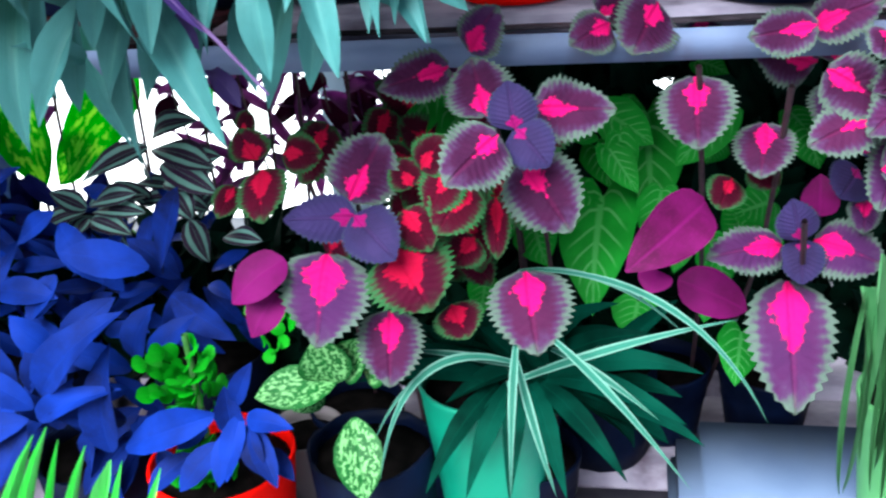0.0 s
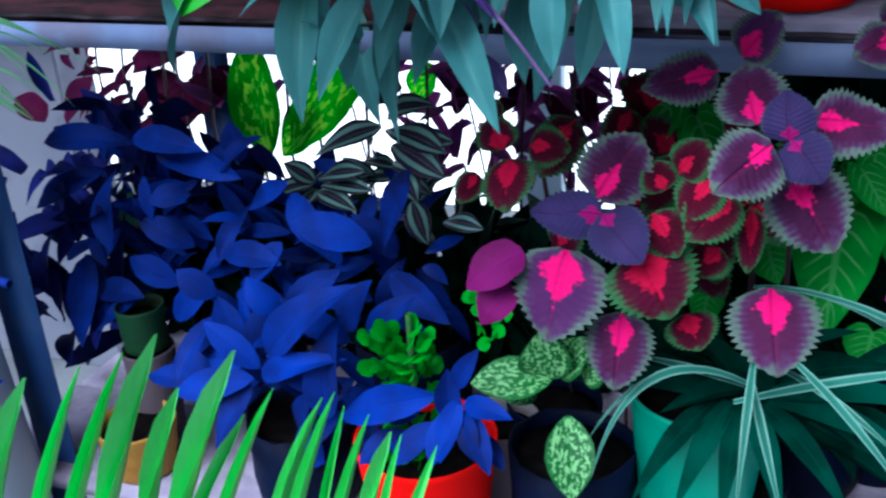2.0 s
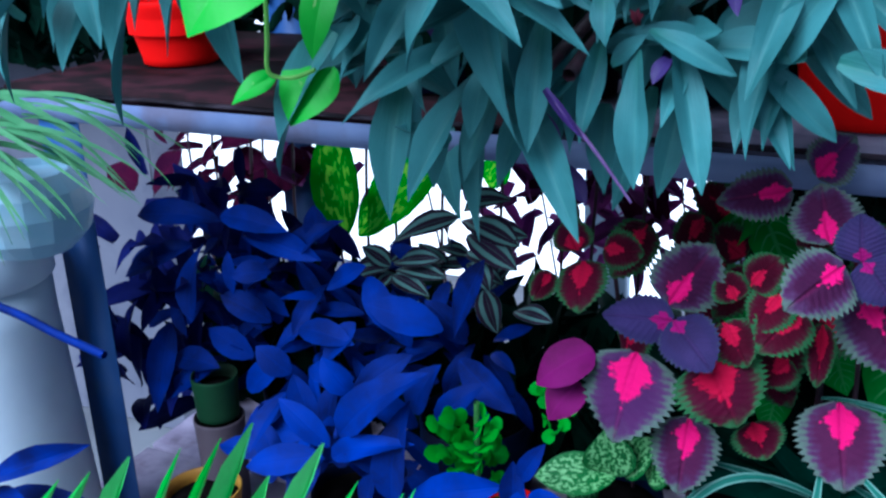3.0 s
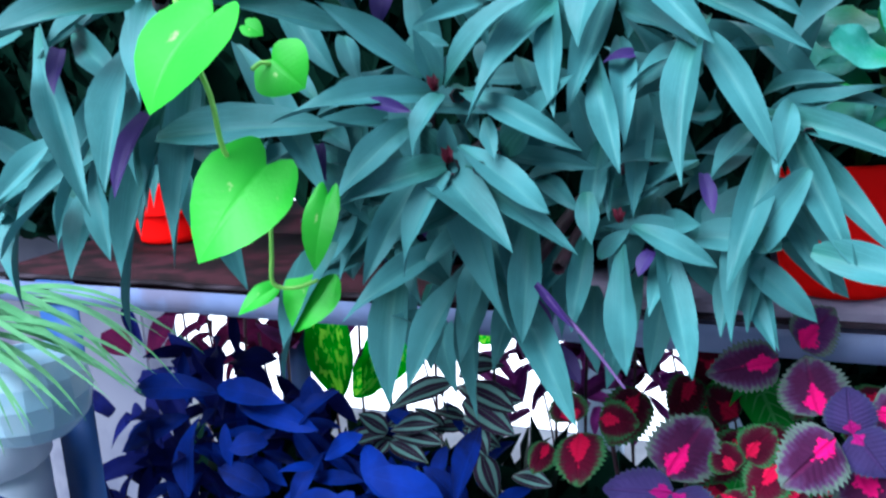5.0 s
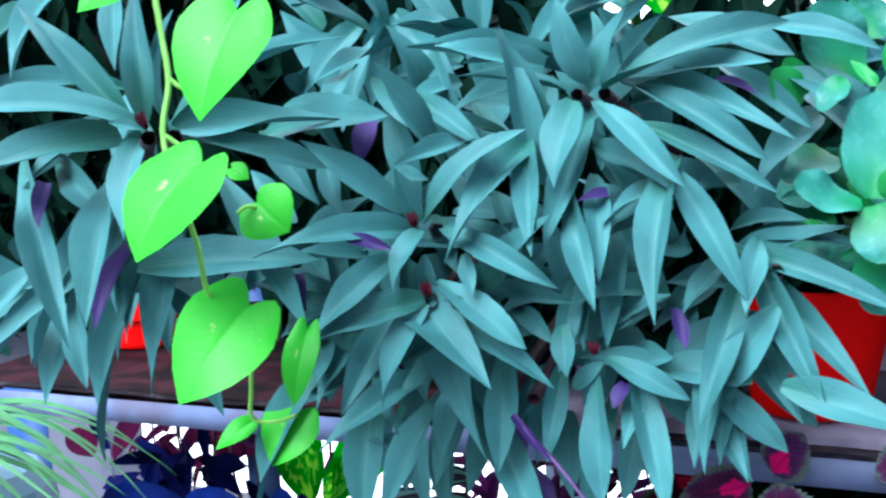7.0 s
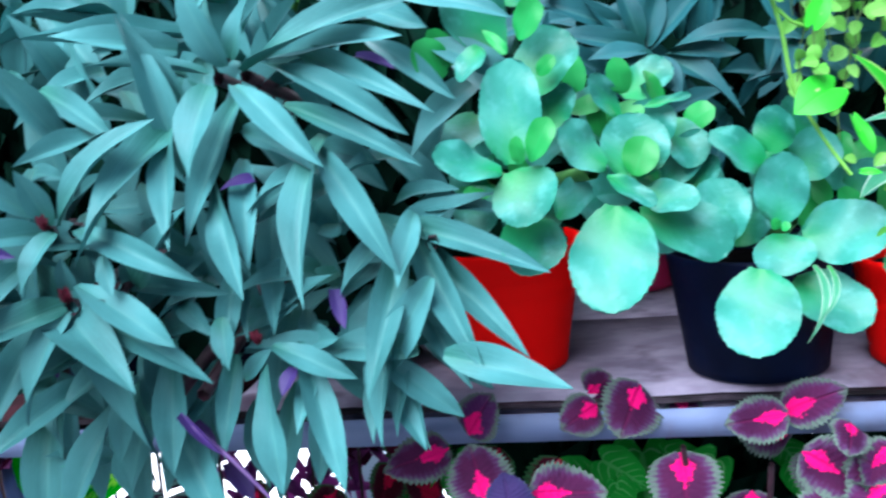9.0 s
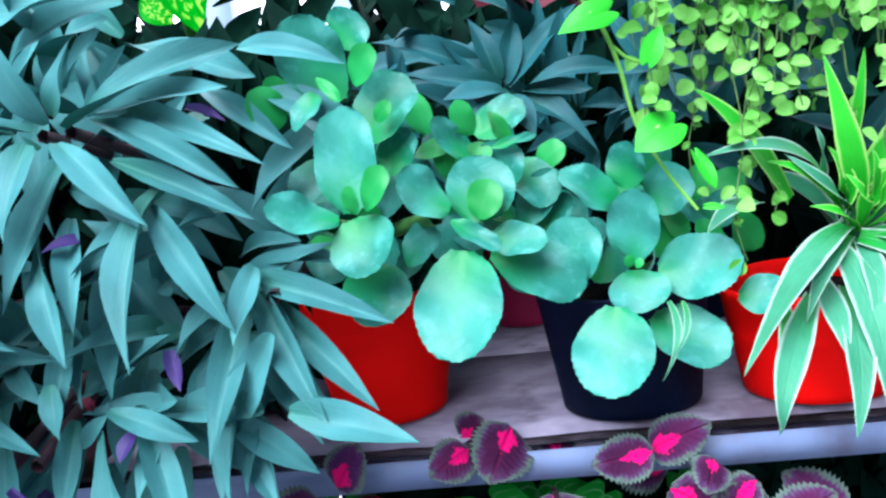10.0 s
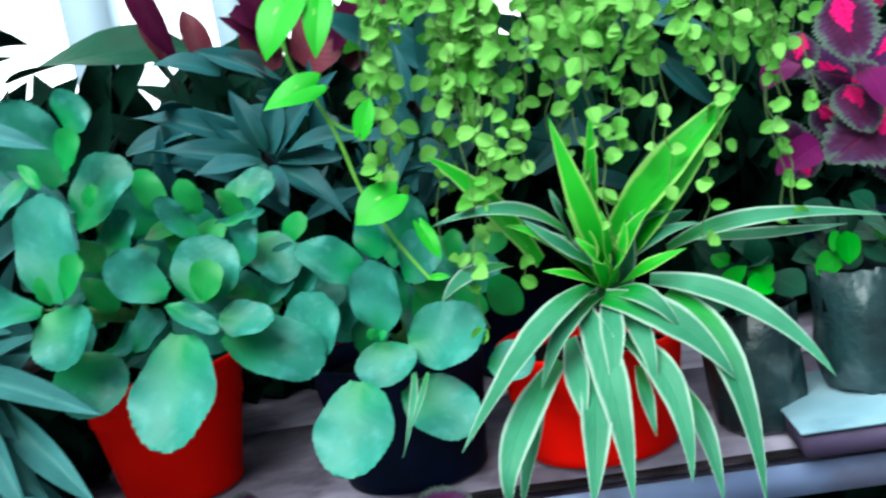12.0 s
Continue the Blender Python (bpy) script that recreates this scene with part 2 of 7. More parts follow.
RUSSET = leaf_material("russet_leaf", (0.0365, 0.00438, 0.0117), (0.146, 0.0146, 0.0328), 0.5, 0.1, 0.3)
CARTON = plain_material("purple_brown_carton", (0.03, 0.02, 0.05), (0.07, 0.045, 0.10), 0.6, 9, 0.3, 0, 0.2, (0.012, 0.01, 0.02), 12)
SHEET = plain_material("pale_sheet", (0.18, 0.32, 0.40), (0.30, 0.44, 0.52), 0.5, 7, 0.3, 0, 0.2, (0.07, 0.13, 0.19), 11)
STEM = plain_material("stem", (0.0365, 0.146, 0.0292), (0.073, 0.248, 0.0511), 0.5, 60)
STEM_LIME = plain_material("stem_lime", (0.131, 0.402, 0.0438), (0.204, 0.511, 0.073), 0.45, 60)
STEM_CREEPER = plain_material("creeper_stem", (0.05, 0.12, 0.03), (0.12, 0.20, 0.06), 0.6, 60)
STALK = plain_material("lavender_stalk", (0.10, 0.045, 0.17), (0.19, 0.10, 0.27), 0.6, 60)
STEM_DARK = plain_material("stem_dark", (0.0219, 0.00876, 0.0146), (0.0511, 0.0146, 0.0292), 0.6, 60)
RED = plain_material("red_plastic", (0.94, 0.002, 0.001), (0.97, 0.003, 0.001), 0.55, 6, 0.06, 0, 0.03)
# Pale patches in the colour paint the film's sheen over dark soil.
FILM = plain_material("clear_bag_film", (0.001, 0.005, 0.007), (0.016, 0.045, 0.05), 0.25, 16, 0.45, 0, 0.8, (0.09, 0.13, 0.14), 24)
BLACK = plain_material("black_plastic", (0.0006, 0.0022, 0.011), (0.002, 0.007, 0.032), 0.5, 10, 0.1, 0, 0.1)
MAGENTA_POT = plain_material("magenta_plastic", (0.42, 0.008, 0.075), (0.52, 0.012, 0.10), 0.4, 6)
TEAL_POT = plain_material("teal_plastic", (0.0073, 0.307, 0.19), (0.0146, 0.402, 0.248), 0.35, 6)
GREY_POT = plain_material("grey_plastic", (0.204, 0.175, 0.19), (0.263, 0.226, 0.234), 0.5, 6)
GLAZE = plain_material("pale_blue_glaze", (0.20, 0.36, 0.46), (0.32, 0.50, 0.60), 0.3, 5, 0.4, 0, 0.1, (0.34, 0.468, 0.527), 14)
SOIL = plain_material("soil", (0.0015, 0.0014, 0.0014), (0.008, 0.006, 0.006), 0.95, 40, 0.05, 0, 0.9)
PEDESTAL = plain_material("pale_cement", (0.46, 0.55, 0.63), (0.58, 0.66, 0.72), 0.7, 3, 0.2, 0, 0.2, (0.38, 0.46, 0.56), 4)
LEGPAINT = plain_material("leg_paint", (0.008, 0.035, 0.13), (0.025, 0.085, 0.26), 0.45, 5, 0.3, 0, 0.12, (0.05, 0.08, 0.16), 10)
STEEL = plain_material("painted_steel", (0.10, 0.135, 0.26), (0.19, 0.245, 0.41), 0.5, 6, 0.4, 0, 0.2, (0.11, 0.09, 0.13), 14)
DARK_EDGE = wood_material("rotten_edge", (0.006, 0.004, 0.006), (0.06, 0.045, 0.06), (0.002, 0.001, 0.002))
PLANK = wood_material("weathered_plank", (0.25, 0.21, 0.29), (0.37, 0.32, 0.42), (0.06, 0.03, 0.05), 0.7, 0.53)
# Red-brown wood darkened in its colour for the shade under the plants.
SHADED_PLANK = wood_material("damp_plank", (0.006, 0.0015, 0.0025), (0.034, 0.007, 0.012), (0.002, 0.001, 0.0015))
PLASTER = plain_material("plaster", (0.137, 0.144, 0.194), (0.194, 0.198, 0.245), 0.85, 2, 0.1, 0, 0.3, (0.101, 0.108, 0.158), 9)
POSTBLUE = plain_material("post_paint", (0.30, 0.40, 0.50), (0.38, 0.48, 0.58), 0.6, 3)
CONCRETE = plain_material("concrete", (0.12, 0.125, 0.14), (0.18, 0.19, 0.21), 0.85, 3, 0.2, 0, 0.4, (0.2, 0.2, 0.22), 5)
PALEBOARD = plain_material("pale_board", (0.0975, 0.144, 0.261), (0.158, 0.216, 0.351), 0.6, 5, 0.2, 0, 0.2, (0.12, 0.16, 0.243), 9)
OCHRE = plain_material("ochre_plastic", (0.329, 0.146, 0.0146), (0.438, 0.219, 0.0219), 0.5, 6)


# The backdrop plane glows by itself in place of the daylit yard.
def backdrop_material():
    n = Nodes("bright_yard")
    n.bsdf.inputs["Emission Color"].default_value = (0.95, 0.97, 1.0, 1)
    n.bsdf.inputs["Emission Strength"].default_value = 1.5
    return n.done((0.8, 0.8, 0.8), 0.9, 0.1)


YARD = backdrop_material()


# ---- mesh helpers ----
def mesh_of(name, bm, material, smooth=True):
    me = bpy.data.meshes.new(name)
    bm.to_mesh(me)
    bm.free()
    me.materials.append(material)
    if smooth:
        me.polygons.foreach_set("use_smooth", [True] * len(me.polygons))
    return me


def part(name, bm, material, parent=None, label="", smooth=True):
    ob = new(name, mesh_of(name, bm, material, smooth))
    ob.parent = parent
    return tagged(ob, label)


def box(bm, low, high, bevel=0.0):
    made = bmesh.ops.create_cube(bm, size=1.0)["verts"]
    for v in made:
        v.co = Vector(l + (h - l) * (c + 0.5) for l, h, c in zip(low, high, v.co))
    if bevel:
        edges = {e for v in made for e in v.link_edges}
        bmesh.ops.bevel(bm, geom=list(edges), offset=bevel, segments=2, affect="EDGES")
    return bm


def lathe(bm, profile, around=40, wobble=0.0, lid=True):
    rings = []
    for r, z in profile:
        rings.append([bm.verts.new(((r + wobble * math.sin(3 * a)) * math.cos(a), (r + wobble * math.sin(3 * a)) * math.sin(a), z)) for a in (2 * math.pi * k / around for k in range(around))])
    for low, high in zip(rings, rings[1:]):
        for k in range(around):
            bm.faces.new((low[k], low[(k + 1) % around], high[(k + 1) % around], high[k]))
    bm.faces.new(rings[0][::-1])
    if lid:
        bm.faces.new(rings[-1])
    return bm


def tube(bm, points, radius, tip=None, sides=6):
    """A round stem along a smooth line through the points."""
    pts = [Vector(p) for p in points]
    line = []
    for k in range(len(pts) - 1):
        a, b, c, d = pts[max(k - 1, 0)], pts[k], pts[k + 1], pts[min(k + 2, len(pts) - 1)]
        for s in (0, 0.25, 0.5, 0.75):
            line.append(0.5 * (2 * b + (c - a) * s + (2 * a - 5 * b + 4 * c - d) * s**2 + (3 * b - 3 * c + d - a) * s**3))
    line.append(pts[-1])
    last = None
    for k, p in enumerate(line):
        way = (line[min(k + 1, len(line) - 1)] - line[max(k - 1, 0)]).normalized()
        side = way.cross(Vector((0.3, 1, 0.2))).normalized()
        up = side.cross(way)
        r = radius + ((tip if tip is not None else radius) - radius) * k / (len(line) - 1)
        ring = [bm.verts.new(p + r * (math.cos(a) * side + math.sin(a) * up)) for a in (2 * math.pi * j / sides for j in range(sides))]
        if last:
            for j in range(sides):
                bm.faces.new((last[j], last[(j + 1) % sides], ring[(j + 1) % sides], ring[j]))
        last = ring
    return bm


def blade(name, material, outline, rows=9, cols=4, sag=0.1, fold=0.12, cup=0.0, teeth=0.0, wave=0.0, thick=0.006, twist=0.0, lobe=0.0):
    """One leaf, 1 long and 1 wide: outline gives half the width along it; it arches by sag, folds along its midrib and has a thin body."""
    bm = bmesh.new()
    layer = bm.loops.layers.uv.new("UVMap")
    where = {}

    def width(s):
        for (s0, w0), (s1, w1) in zip(outline, outline[1:]):
            if s <= s1:
                f = (s - s0) / (s1 - s0)
                return w0 + (w1 - w0) * f
        return outline[-1][1]

    grids = []
    for side in (1, -1):
        grid = []
        for i in range(rows + 1):
            s = (i / rows) ** (1.6 if lobe else 1.0)
            half = max(width(s), 0.004)
            if teeth and 0.06 < s < 0.97:
                half *= 1 + teeth * (1 if i % 2 else -1)
            row = []
            for j in range(cols + 1):
                c = 2 * j / cols - 1
                x = c * half
                z = sag * 4 * s * (1 - s) + fold * abs(x) + cup * x * x * 2 + wave * math.sin(11 * s + 1.5 * c) * abs(c)
                z += twist * x * (s - 0.5)
                z += side * thick * (1 - abs(c) ** 3) * (0.3 + 0.7 * math.sin(math.pi * min(1, s + 0.08)))
                v = bm.verts.new((x, s - (0.015 if teeth and i % 2 == 0 and abs(c) > 0.99 else 0) - lobe * math.sin(math.pi * min(1.0, abs(x) / 0.46)) * max(0.0, 1 - s / 0.4) ** 1.5, z))
                where[v] = (j / cols, s)
                row.append(v)
            grid.append(row)
        grids.append(grid)
    for grid, flip in zip(grids, (False, True)):
        for i in range(rows):
            for j in range(cols):
                quad = (grid[i][j], grid[i][j + 1], grid[i + 1][j + 1], grid[i + 1][j])
                face = bm.faces.new(quad[::-1] if flip else quad)
                for loop in face.loops:
                    loop[layer].uv = where[loop.vert]
    return mesh_of(name, bm, material)


LANCE = [(0, 0.30), (0.12, 0.37), (0.3, 0.46), (0.48, 0.48), (0.65, 0.41), (0.8, 0.28), (0.92, 0.12), (1, 0.0)]
SWORD = [(0, 0.13), (0.1, 0.29), (0.25, 0.42), (0.42, 0.495), (0.55, 0.47), (0.68, 0.39), (0.8, 0.27), (0.9, 0.145), (1, 0.0)]
OVATE = [(0, 0.08), (0.05, 0.28), (0.15, 0.43), (0.32, 0.5), (0.5, 0.485), (0.68, 0.41), (0.82, 0.29), (0.92, 0.16), (1, 0.02)]
ROUND = [(0, 0.12), (0.06, 0.22), (0.16, 0.35), (0.3, 0.45), (0.45, 0.5), (0.62, 0.49), (0.78, 0.43), (0.89, 0.34), (0.95, 0.25), (0.985, 0.15), (1, 0.07)]
HEART = [(0, 0.03), (0.012, 0.15), (0.03, 0.26), (0.06, 0.36), (0.1, 0.43), (0.17, 0.48), (0.28, 0.5), (0.45, 0.485), (0.63, 0.405), (0.8, 0.265), (0.92, 0.115), (1, 0.0)]
ARROW = [(0, 0.03), (0.015, 0.16), (0.05, 0.33), (0.10, 0.43), (0.18, 0.49), (0.3, 0.46), (0.5, 0.41), (0.7, 0.29), (0.88, 0.12), (1, 0.0)]
STRAP_LINE = [(0, 0.32), (0.15, 0.42), (0.4, 0.5), (0.65, 0.44), (0.85, 0.26), (1, 0.0)]
ELLIPSE = [(0, 0.05), (0.1, 0.26), (0.3, 0.46), (0.5, 0.5), (0.7, 0.42), (0.87, 0.24), (1, 0.0)]
NEEDLE = [(0, 0.4), (0.2, 0.5), (0.6, 0.48), (0.85, 0.3), (1, 0.03)]


BEAD = [(0, 0.10), (0.08, 0.30), (0.22, 0.46), (0.4, 0.5), (0.6, 0.46), (0.8, 0.33), (0.92, 0.18), (1, 0.02)]


def kind_of(name, material, outline, bends, hint, **shape):
    """The leaf of one species: a few meshes that differ in their arch, and the side that it turns to the light."""
    return [blade(name, material, outline, sag=bend, twist=0.5 * ((k % 3) - 1), **shape) for k, bend in enumerate(bends)], Vector(hint)


OYSTER = kind_of("leaf", TEAL, SWORD, (0.01, 0.03, 0.05, 0.08, 0.11, 0.02, 0.06), (0, -0.75, 0.66), rows=14, cols=6, fold=0.17, wave=0.012)
OYSTER_PURPLE = kind_of("leaf", TEAL_BACK, LANCE, (0.03, 0.08), (0, -0.75, 0.66), fold=0.22)
OYSTERSHADED = kind_of("leaf", TEAL_SHADED, SWORD, (0.02, 0.05, 0.08, 0.11), (0, -0.75, 0.66), rows=14, cols=6, fold=0.17, wave=0.012)
VIOLET = kind_of("leaf", VIOLET_SKIN, LANCE, (0.04, 0.1), (0, -0.8, 0.6), fold=0.2)
COLEUS = kind_of("leaf", COLEUS_SKIN, OVATE, (0.03, 0.07, -0.03), (0, -0.85, 0.52), rows=28, cols=6, fold=-0.10, teeth=0.08, wave=0.030)
COLEUSBLUE = kind_of("leaf", COLEUS_BLUE, OVATE, (0.03, 0.07), (0, -0.85, 0.52), rows=26, cols=6, fold=-0.10, teeth=0.06, wave=0.012)
COLEUSRED = kind_of("leaf", COLEUS_RED, OVATE, (0.03, 0.08), (0, -0.85, 0.52), rows=26, cols=6, fold=-0.10, teeth=0.085, wave=0.022)
PURPLE = kind_of("leaf", MAGENTA, OVATE, (0.05, 0.1), (0, -0.8, 0.6), rows=14, fold=0.1, wave=0.02)
SYNGONIUM = kind_of("leaf", BRIGHT, ARROW, (0.04, 0.08), (0, -0.85, 0.52), rows=16, cols=8, fold=0.10, wave=0.012, lobe=0.22)
BLUE = kind_of("leaf", BLUE_SKIN, [(s, 0.84 * w) for s, w in ELLIPSE], (0.03, 0.07, 0.11), (0, -0.7, 0.7), rows=10, fold=0.16)
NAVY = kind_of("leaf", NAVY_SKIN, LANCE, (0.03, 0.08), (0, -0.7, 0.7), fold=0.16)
ZEBRINA = kind_of("leaf", STRIPED, ELLIPSE, (0.08, 0.16), (0, -0.6, 0.8), rows=10, cols=8, fold=0.1)
DIEFFEN = kind_of("leaf", DUMB, ELLIPSE, (0.06, 0.1), (0, -0.85, 0.5), rows=12, fold=0.1, wave=0.015)
AGLAO = kind_of("leaf", SPECKLED, ELLIPSE, (0.06, 0.1), (0, -0.7, 0.7), rows=12, fold=0.14)
POTHOS = kind_of("leaf", LIME, HEART, (0.06, 0.1), (0, -0.9, 0.43), rows=24, cols=12, fold=0.10, lobe=0.20)
SUCCULENT = kind_of("leaf", FLESHY, ROUND, (0.0, -0.05, -0.08), (0, -0.78, 0.62), rows=30, cols=10, fold=0.05, cup=0.16, teeth=0.008, wave=0.034, thick=0.025)
FLESHYGREEN = kind_of("leaf", FLESHY_GREEN, ROUND, (0.0, 0.06), (0, -0.78, 0.62), rows=12, cols=6, fold=0.1, wave=0.02, thick=0.02)
REDDISH = kind_of("leaf", RUSSET, LANCE, (0.04, 0.1), (0, -0.8, 0.6), fold=0.2, wave=0.02)
SPIDER = kind_of("leaf", GREENWHITE, STRAP_LINE, (0.16, 0.22, 0.12), (0, -0.62, 0.78), rows=16, fold=0.22)
YOUNGSPIDER = kind_of("leaf", YOUNG_SPIDER, STRAP_LINE, (0.1, 0.16), (0, -0.62, 0.78), rows=16, fold=0.22)
GRASS = kind_of("leaf", PALEGRASS, STRAP_LINE, (0.12, 0.18, 0.08), (0, -0.62, 0.78), rows=16, fold=0.2)
STRAP = kind_of("leaf", STRAPWHITE, STRAP_LINE, (0.10, 0.18), (0, -0.6, 0.8), rows=14, fold=0.2)
DARKSTRAP = kind_of("leaf", STRAPDARK, STRAP_LINE, (0.12, 0.2), (0, -0.6, 0.8), rows=12, fold=0.25)
BROAD = kind_of("leaf", FOREST, ELLIPSE, (0.06, 0.1), (0, -0.6, 0.8), rows=14, fold=0.1)
MAROON = kind_of("leaf", WINE, LANCE, (0.04, 0.1), (0, -0.8, 0.6), fold=0.2)
LEAFLET = kind_of("leaflet", PALM, NEEDLE, (0.02, 0.04), (0, -0.95, 0.3), rows=8, fold=0.2)
CREEPING = kind_of("leaf", JADE, OVATE, (0.03, 0.08), (0, -0.7, 0.7), rows=6, fold=0.1)
JADELEAF = kind_of("leaf", JADE, ROUND, (0.0, 0.04), (0, -0.7, 0.7), rows=7, cols=4, cup=0.1, thick=0.05)
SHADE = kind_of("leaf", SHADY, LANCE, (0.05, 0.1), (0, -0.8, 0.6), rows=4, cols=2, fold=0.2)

LEAF_LUCK = random.Random(7)


def leaf(thing, kind, base, tip, width, name=""):
    """One leaf of a plant, from its base to its tip."""
    meshes, hint = kind
    b, t = Vector(base), Vector(tip)
    along = t - b
    tilt = Vector((LEAF_LUCK.uniform(-0.3, 0.3), LEAF_LUCK.uniform(-0.15, 0.15), LEAF_LUCK.uniform(-0.15, 0.15)))
    side = along.cross(hint + tilt).normalized()
    up = side.cross(along).normalized()
    ob = new(name or meshes[0].name.split(".")[0], LEAF_LUCK.choice(meshes))
    turn = Matrix((side * width, along, up * along.length)).transposed()
    ob.matrix_world = Matrix.Translation(b) @ turn.to_4x4()
    if thing:
        ob.parent = thing
        ob.matrix_parent_inverse = thing.matrix_world.inverted()
    return ob


def ribbon(thing, kind, base, via, tip, width, rows=16, cols=4):
    """A long leaf that arches from its base over a middle point to its tip, folded along its midrib."""
    meshes, hint = kind
    a, b, c = Vector(base), Vector(via), Vector(tip)
    bm = bmesh.new()
    layer = bm.loops.layers.uv.new("UVMap")
    where = {}
    lean = Vector((LEAF_LUCK.uniform(-0.25, 0.25), 0, LEAF_LUCK.uniform(-0.1, 0.1)))
    for side in (1, -1):
        grid = []
        for i in range(rows + 1):
            s = i / rows
            place = (1 - s) ** 2 * a + 2 * s * (1 - s) * b + s * s * c
            way = ((1 - s) * (b - a) + s * (c - b)).normalized()
            across = way.cross(hint + lean).normalized()
            up = across.cross(way)
            half = width * (0.5 * min(1.0, 0.55 + 1.6 * s) * min(1.0, (1 - s) * 1.9) ** 0.85 + 0.004)
            row = []
            for j in range(cols + 1):
                x = 2 * j / cols - 1
                v = bm.verts.new(place + across * x * half + up * (0.28 * abs(x) * half + side * 0.0006 * (1 - abs(x))))
                where[v] = (j / cols, s)
                row.append(v)
            grid.append(row)
        for i in range(rows):
            for j in range(cols):
                quad = (grid[i][j], grid[i][j + 1], grid[i + 1][j + 1], grid[i + 1][j])
                face = bm.faces.new(quad if side > 0 else quad[::-1])
                for loop in face.loops:
                    loop[layer].uv = where[loop.vert]
    return set_in(part("leaf", bm, meshes[0].materials[0]), thing)


def plant(name, place, label, category="plant", group=""):
    ob = new(name)
    ob.empty_display_size = 0.02
    ob.matrix_world = Matrix.Translation(place)
    return tagged(ob, label, category, group)


def set_in(ob, thing):
    """Keeps a mesh that was built in world coordinates where it is, under its thing."""
    ob.parent = thing
    ob.matrix_parent_inverse = thing.matrix_world.inverted()
    return ob


def stem(thing, points, radius=0.003, material=None, tip=None, name="stem"):
    return set_in(part(name, tube(bmesh.new(), points, radius, tip), material or STEM), thing)


def pot(thing, centre, top, base, height, material, label="", soil=True, around=40):
    """A flower pot with a rolled rim, and its soil."""
    x, y, z = centre
    bm = lathe(bmesh.new(), [(base * 0.9, 0.0), (base, 0.003), (base * 1.01, 0.012), (top * 0.985, height - 0.014), (top * 1.005, height - 0.008), (top * 1.01, height - 0.003), (top * 1.0, height), (top * 0.96, height), (top * 0.95, height - 0.018), (top * 0.93, height - 0.05)], around, lid=False)
    bm.transform(Matrix.Translation(centre))
    ob = set_in(part("pot", bm, material, None, label), thing)
    if soil:
        bm = lathe(bmesh.new(), [(top * 0.9, -0.012), (top * 0.92, 0.0), (top * 0.5, 0.004), (0.002, 0.006)], 24)
        bm.transform(Matrix.Translation((x, y, z + height - 0.022)))
        set_in(part("soil", bm, SOIL), ob)
    return ob


def bag(thing, centre, radius, height, material=None, crumple=1.0):
    """A soft black nursery bag, slightly crumpled."""
    bm = lathe(bmesh.new(), [(radius * 0.8, 0), (radius * 0.95, 0.006), (radius, height * 0.3), (radius * 0.97, height * 0.6), (radius * 1.02, height), (radius * 0.96, height), (radius * 0.94, height - 0.015), (radius * 0.92, height - 0.05)], 28, radius * 0.03, False)
    luck = random.Random(int(centre[0] * 1000))
    for v in bm.verts:
        v.co += Vector((luck.uniform(-1, 1), luck.uniform(-1, 1), luck.uniform(-0.6, 0.6))) * radius * 0.035 * crumple
    bm.transform(Matrix.Translation(centre))
    sack = set_in(part("nursery_bag", bm, material or BLACK), thing)
    bm = lathe(bmesh.new(), [(radius * 0.95, -0.02), (radius * 0.95, 0.0), (0.002, 0.008)], 20)
    bm.transform(Matrix.Translation((centre[0], centre[1], centre[2] + height - 0.02)))
    set_in(part("soil", bm, SOIL), sack)


def scatter(thing, kind, count, centre, spread, size, slim, seed, droop=0.0, jitter=1.0):
    """More leaves of a plant between those that stand out, each with its own direction."""
    luck = random.Random(seed)
    for _ in range(count):
        base = Vector(c + luck.uniform(-s, s) for c, s in zip(centre, spread))
        way = Vector((luck.uniform(-1, 1), luck.uniform(-0.7, 0.3), luck.uniform(-1, 1) * jitter - droop)).normalized()
        length = luck.uniform(*size)
        leaf(thing, kind, base, base + way * length, length * slim * luck.uniform(0.85, 1.15))


# ---- setting ----
def structure():
    bm = box(bmesh.new(), (-14, -8, -0.1), (14, 14, 0.0))
    tagged(part("floor", bm, CONCRETE, smooth=False), "grey concrete yard floor", "floor", kind="structure")
    bm = box(bmesh.new(), (-3.2, 1.68, 0), (-1.488, 1.80, 3.0), 0.004)
    tagged(part("wall_back", bm, PLASTER, smooth=False), "white plastered wall end behind the rack", "wall", kind="structure")
    for x0, x1 in ((-0.73, -0.59), (-0.29, -0.19)):
        tagged(part("post", box(bmesh.new(), (x0, 2.78, 0), (x1, 2.86, 3.2), 0.004), POSTBLUE), "pale blue-grey post in the bright yard", "post", kind="structure")
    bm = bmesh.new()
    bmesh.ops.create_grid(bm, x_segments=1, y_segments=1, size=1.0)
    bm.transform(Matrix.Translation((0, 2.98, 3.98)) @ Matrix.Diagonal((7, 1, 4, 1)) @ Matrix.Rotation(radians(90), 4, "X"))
    tagged(part("backdrop", bm, YARD, smooth=False), "glowing backdrop plane that stands for the overexposed yard behind the plants", "backdrop", kind="structure")


structure()


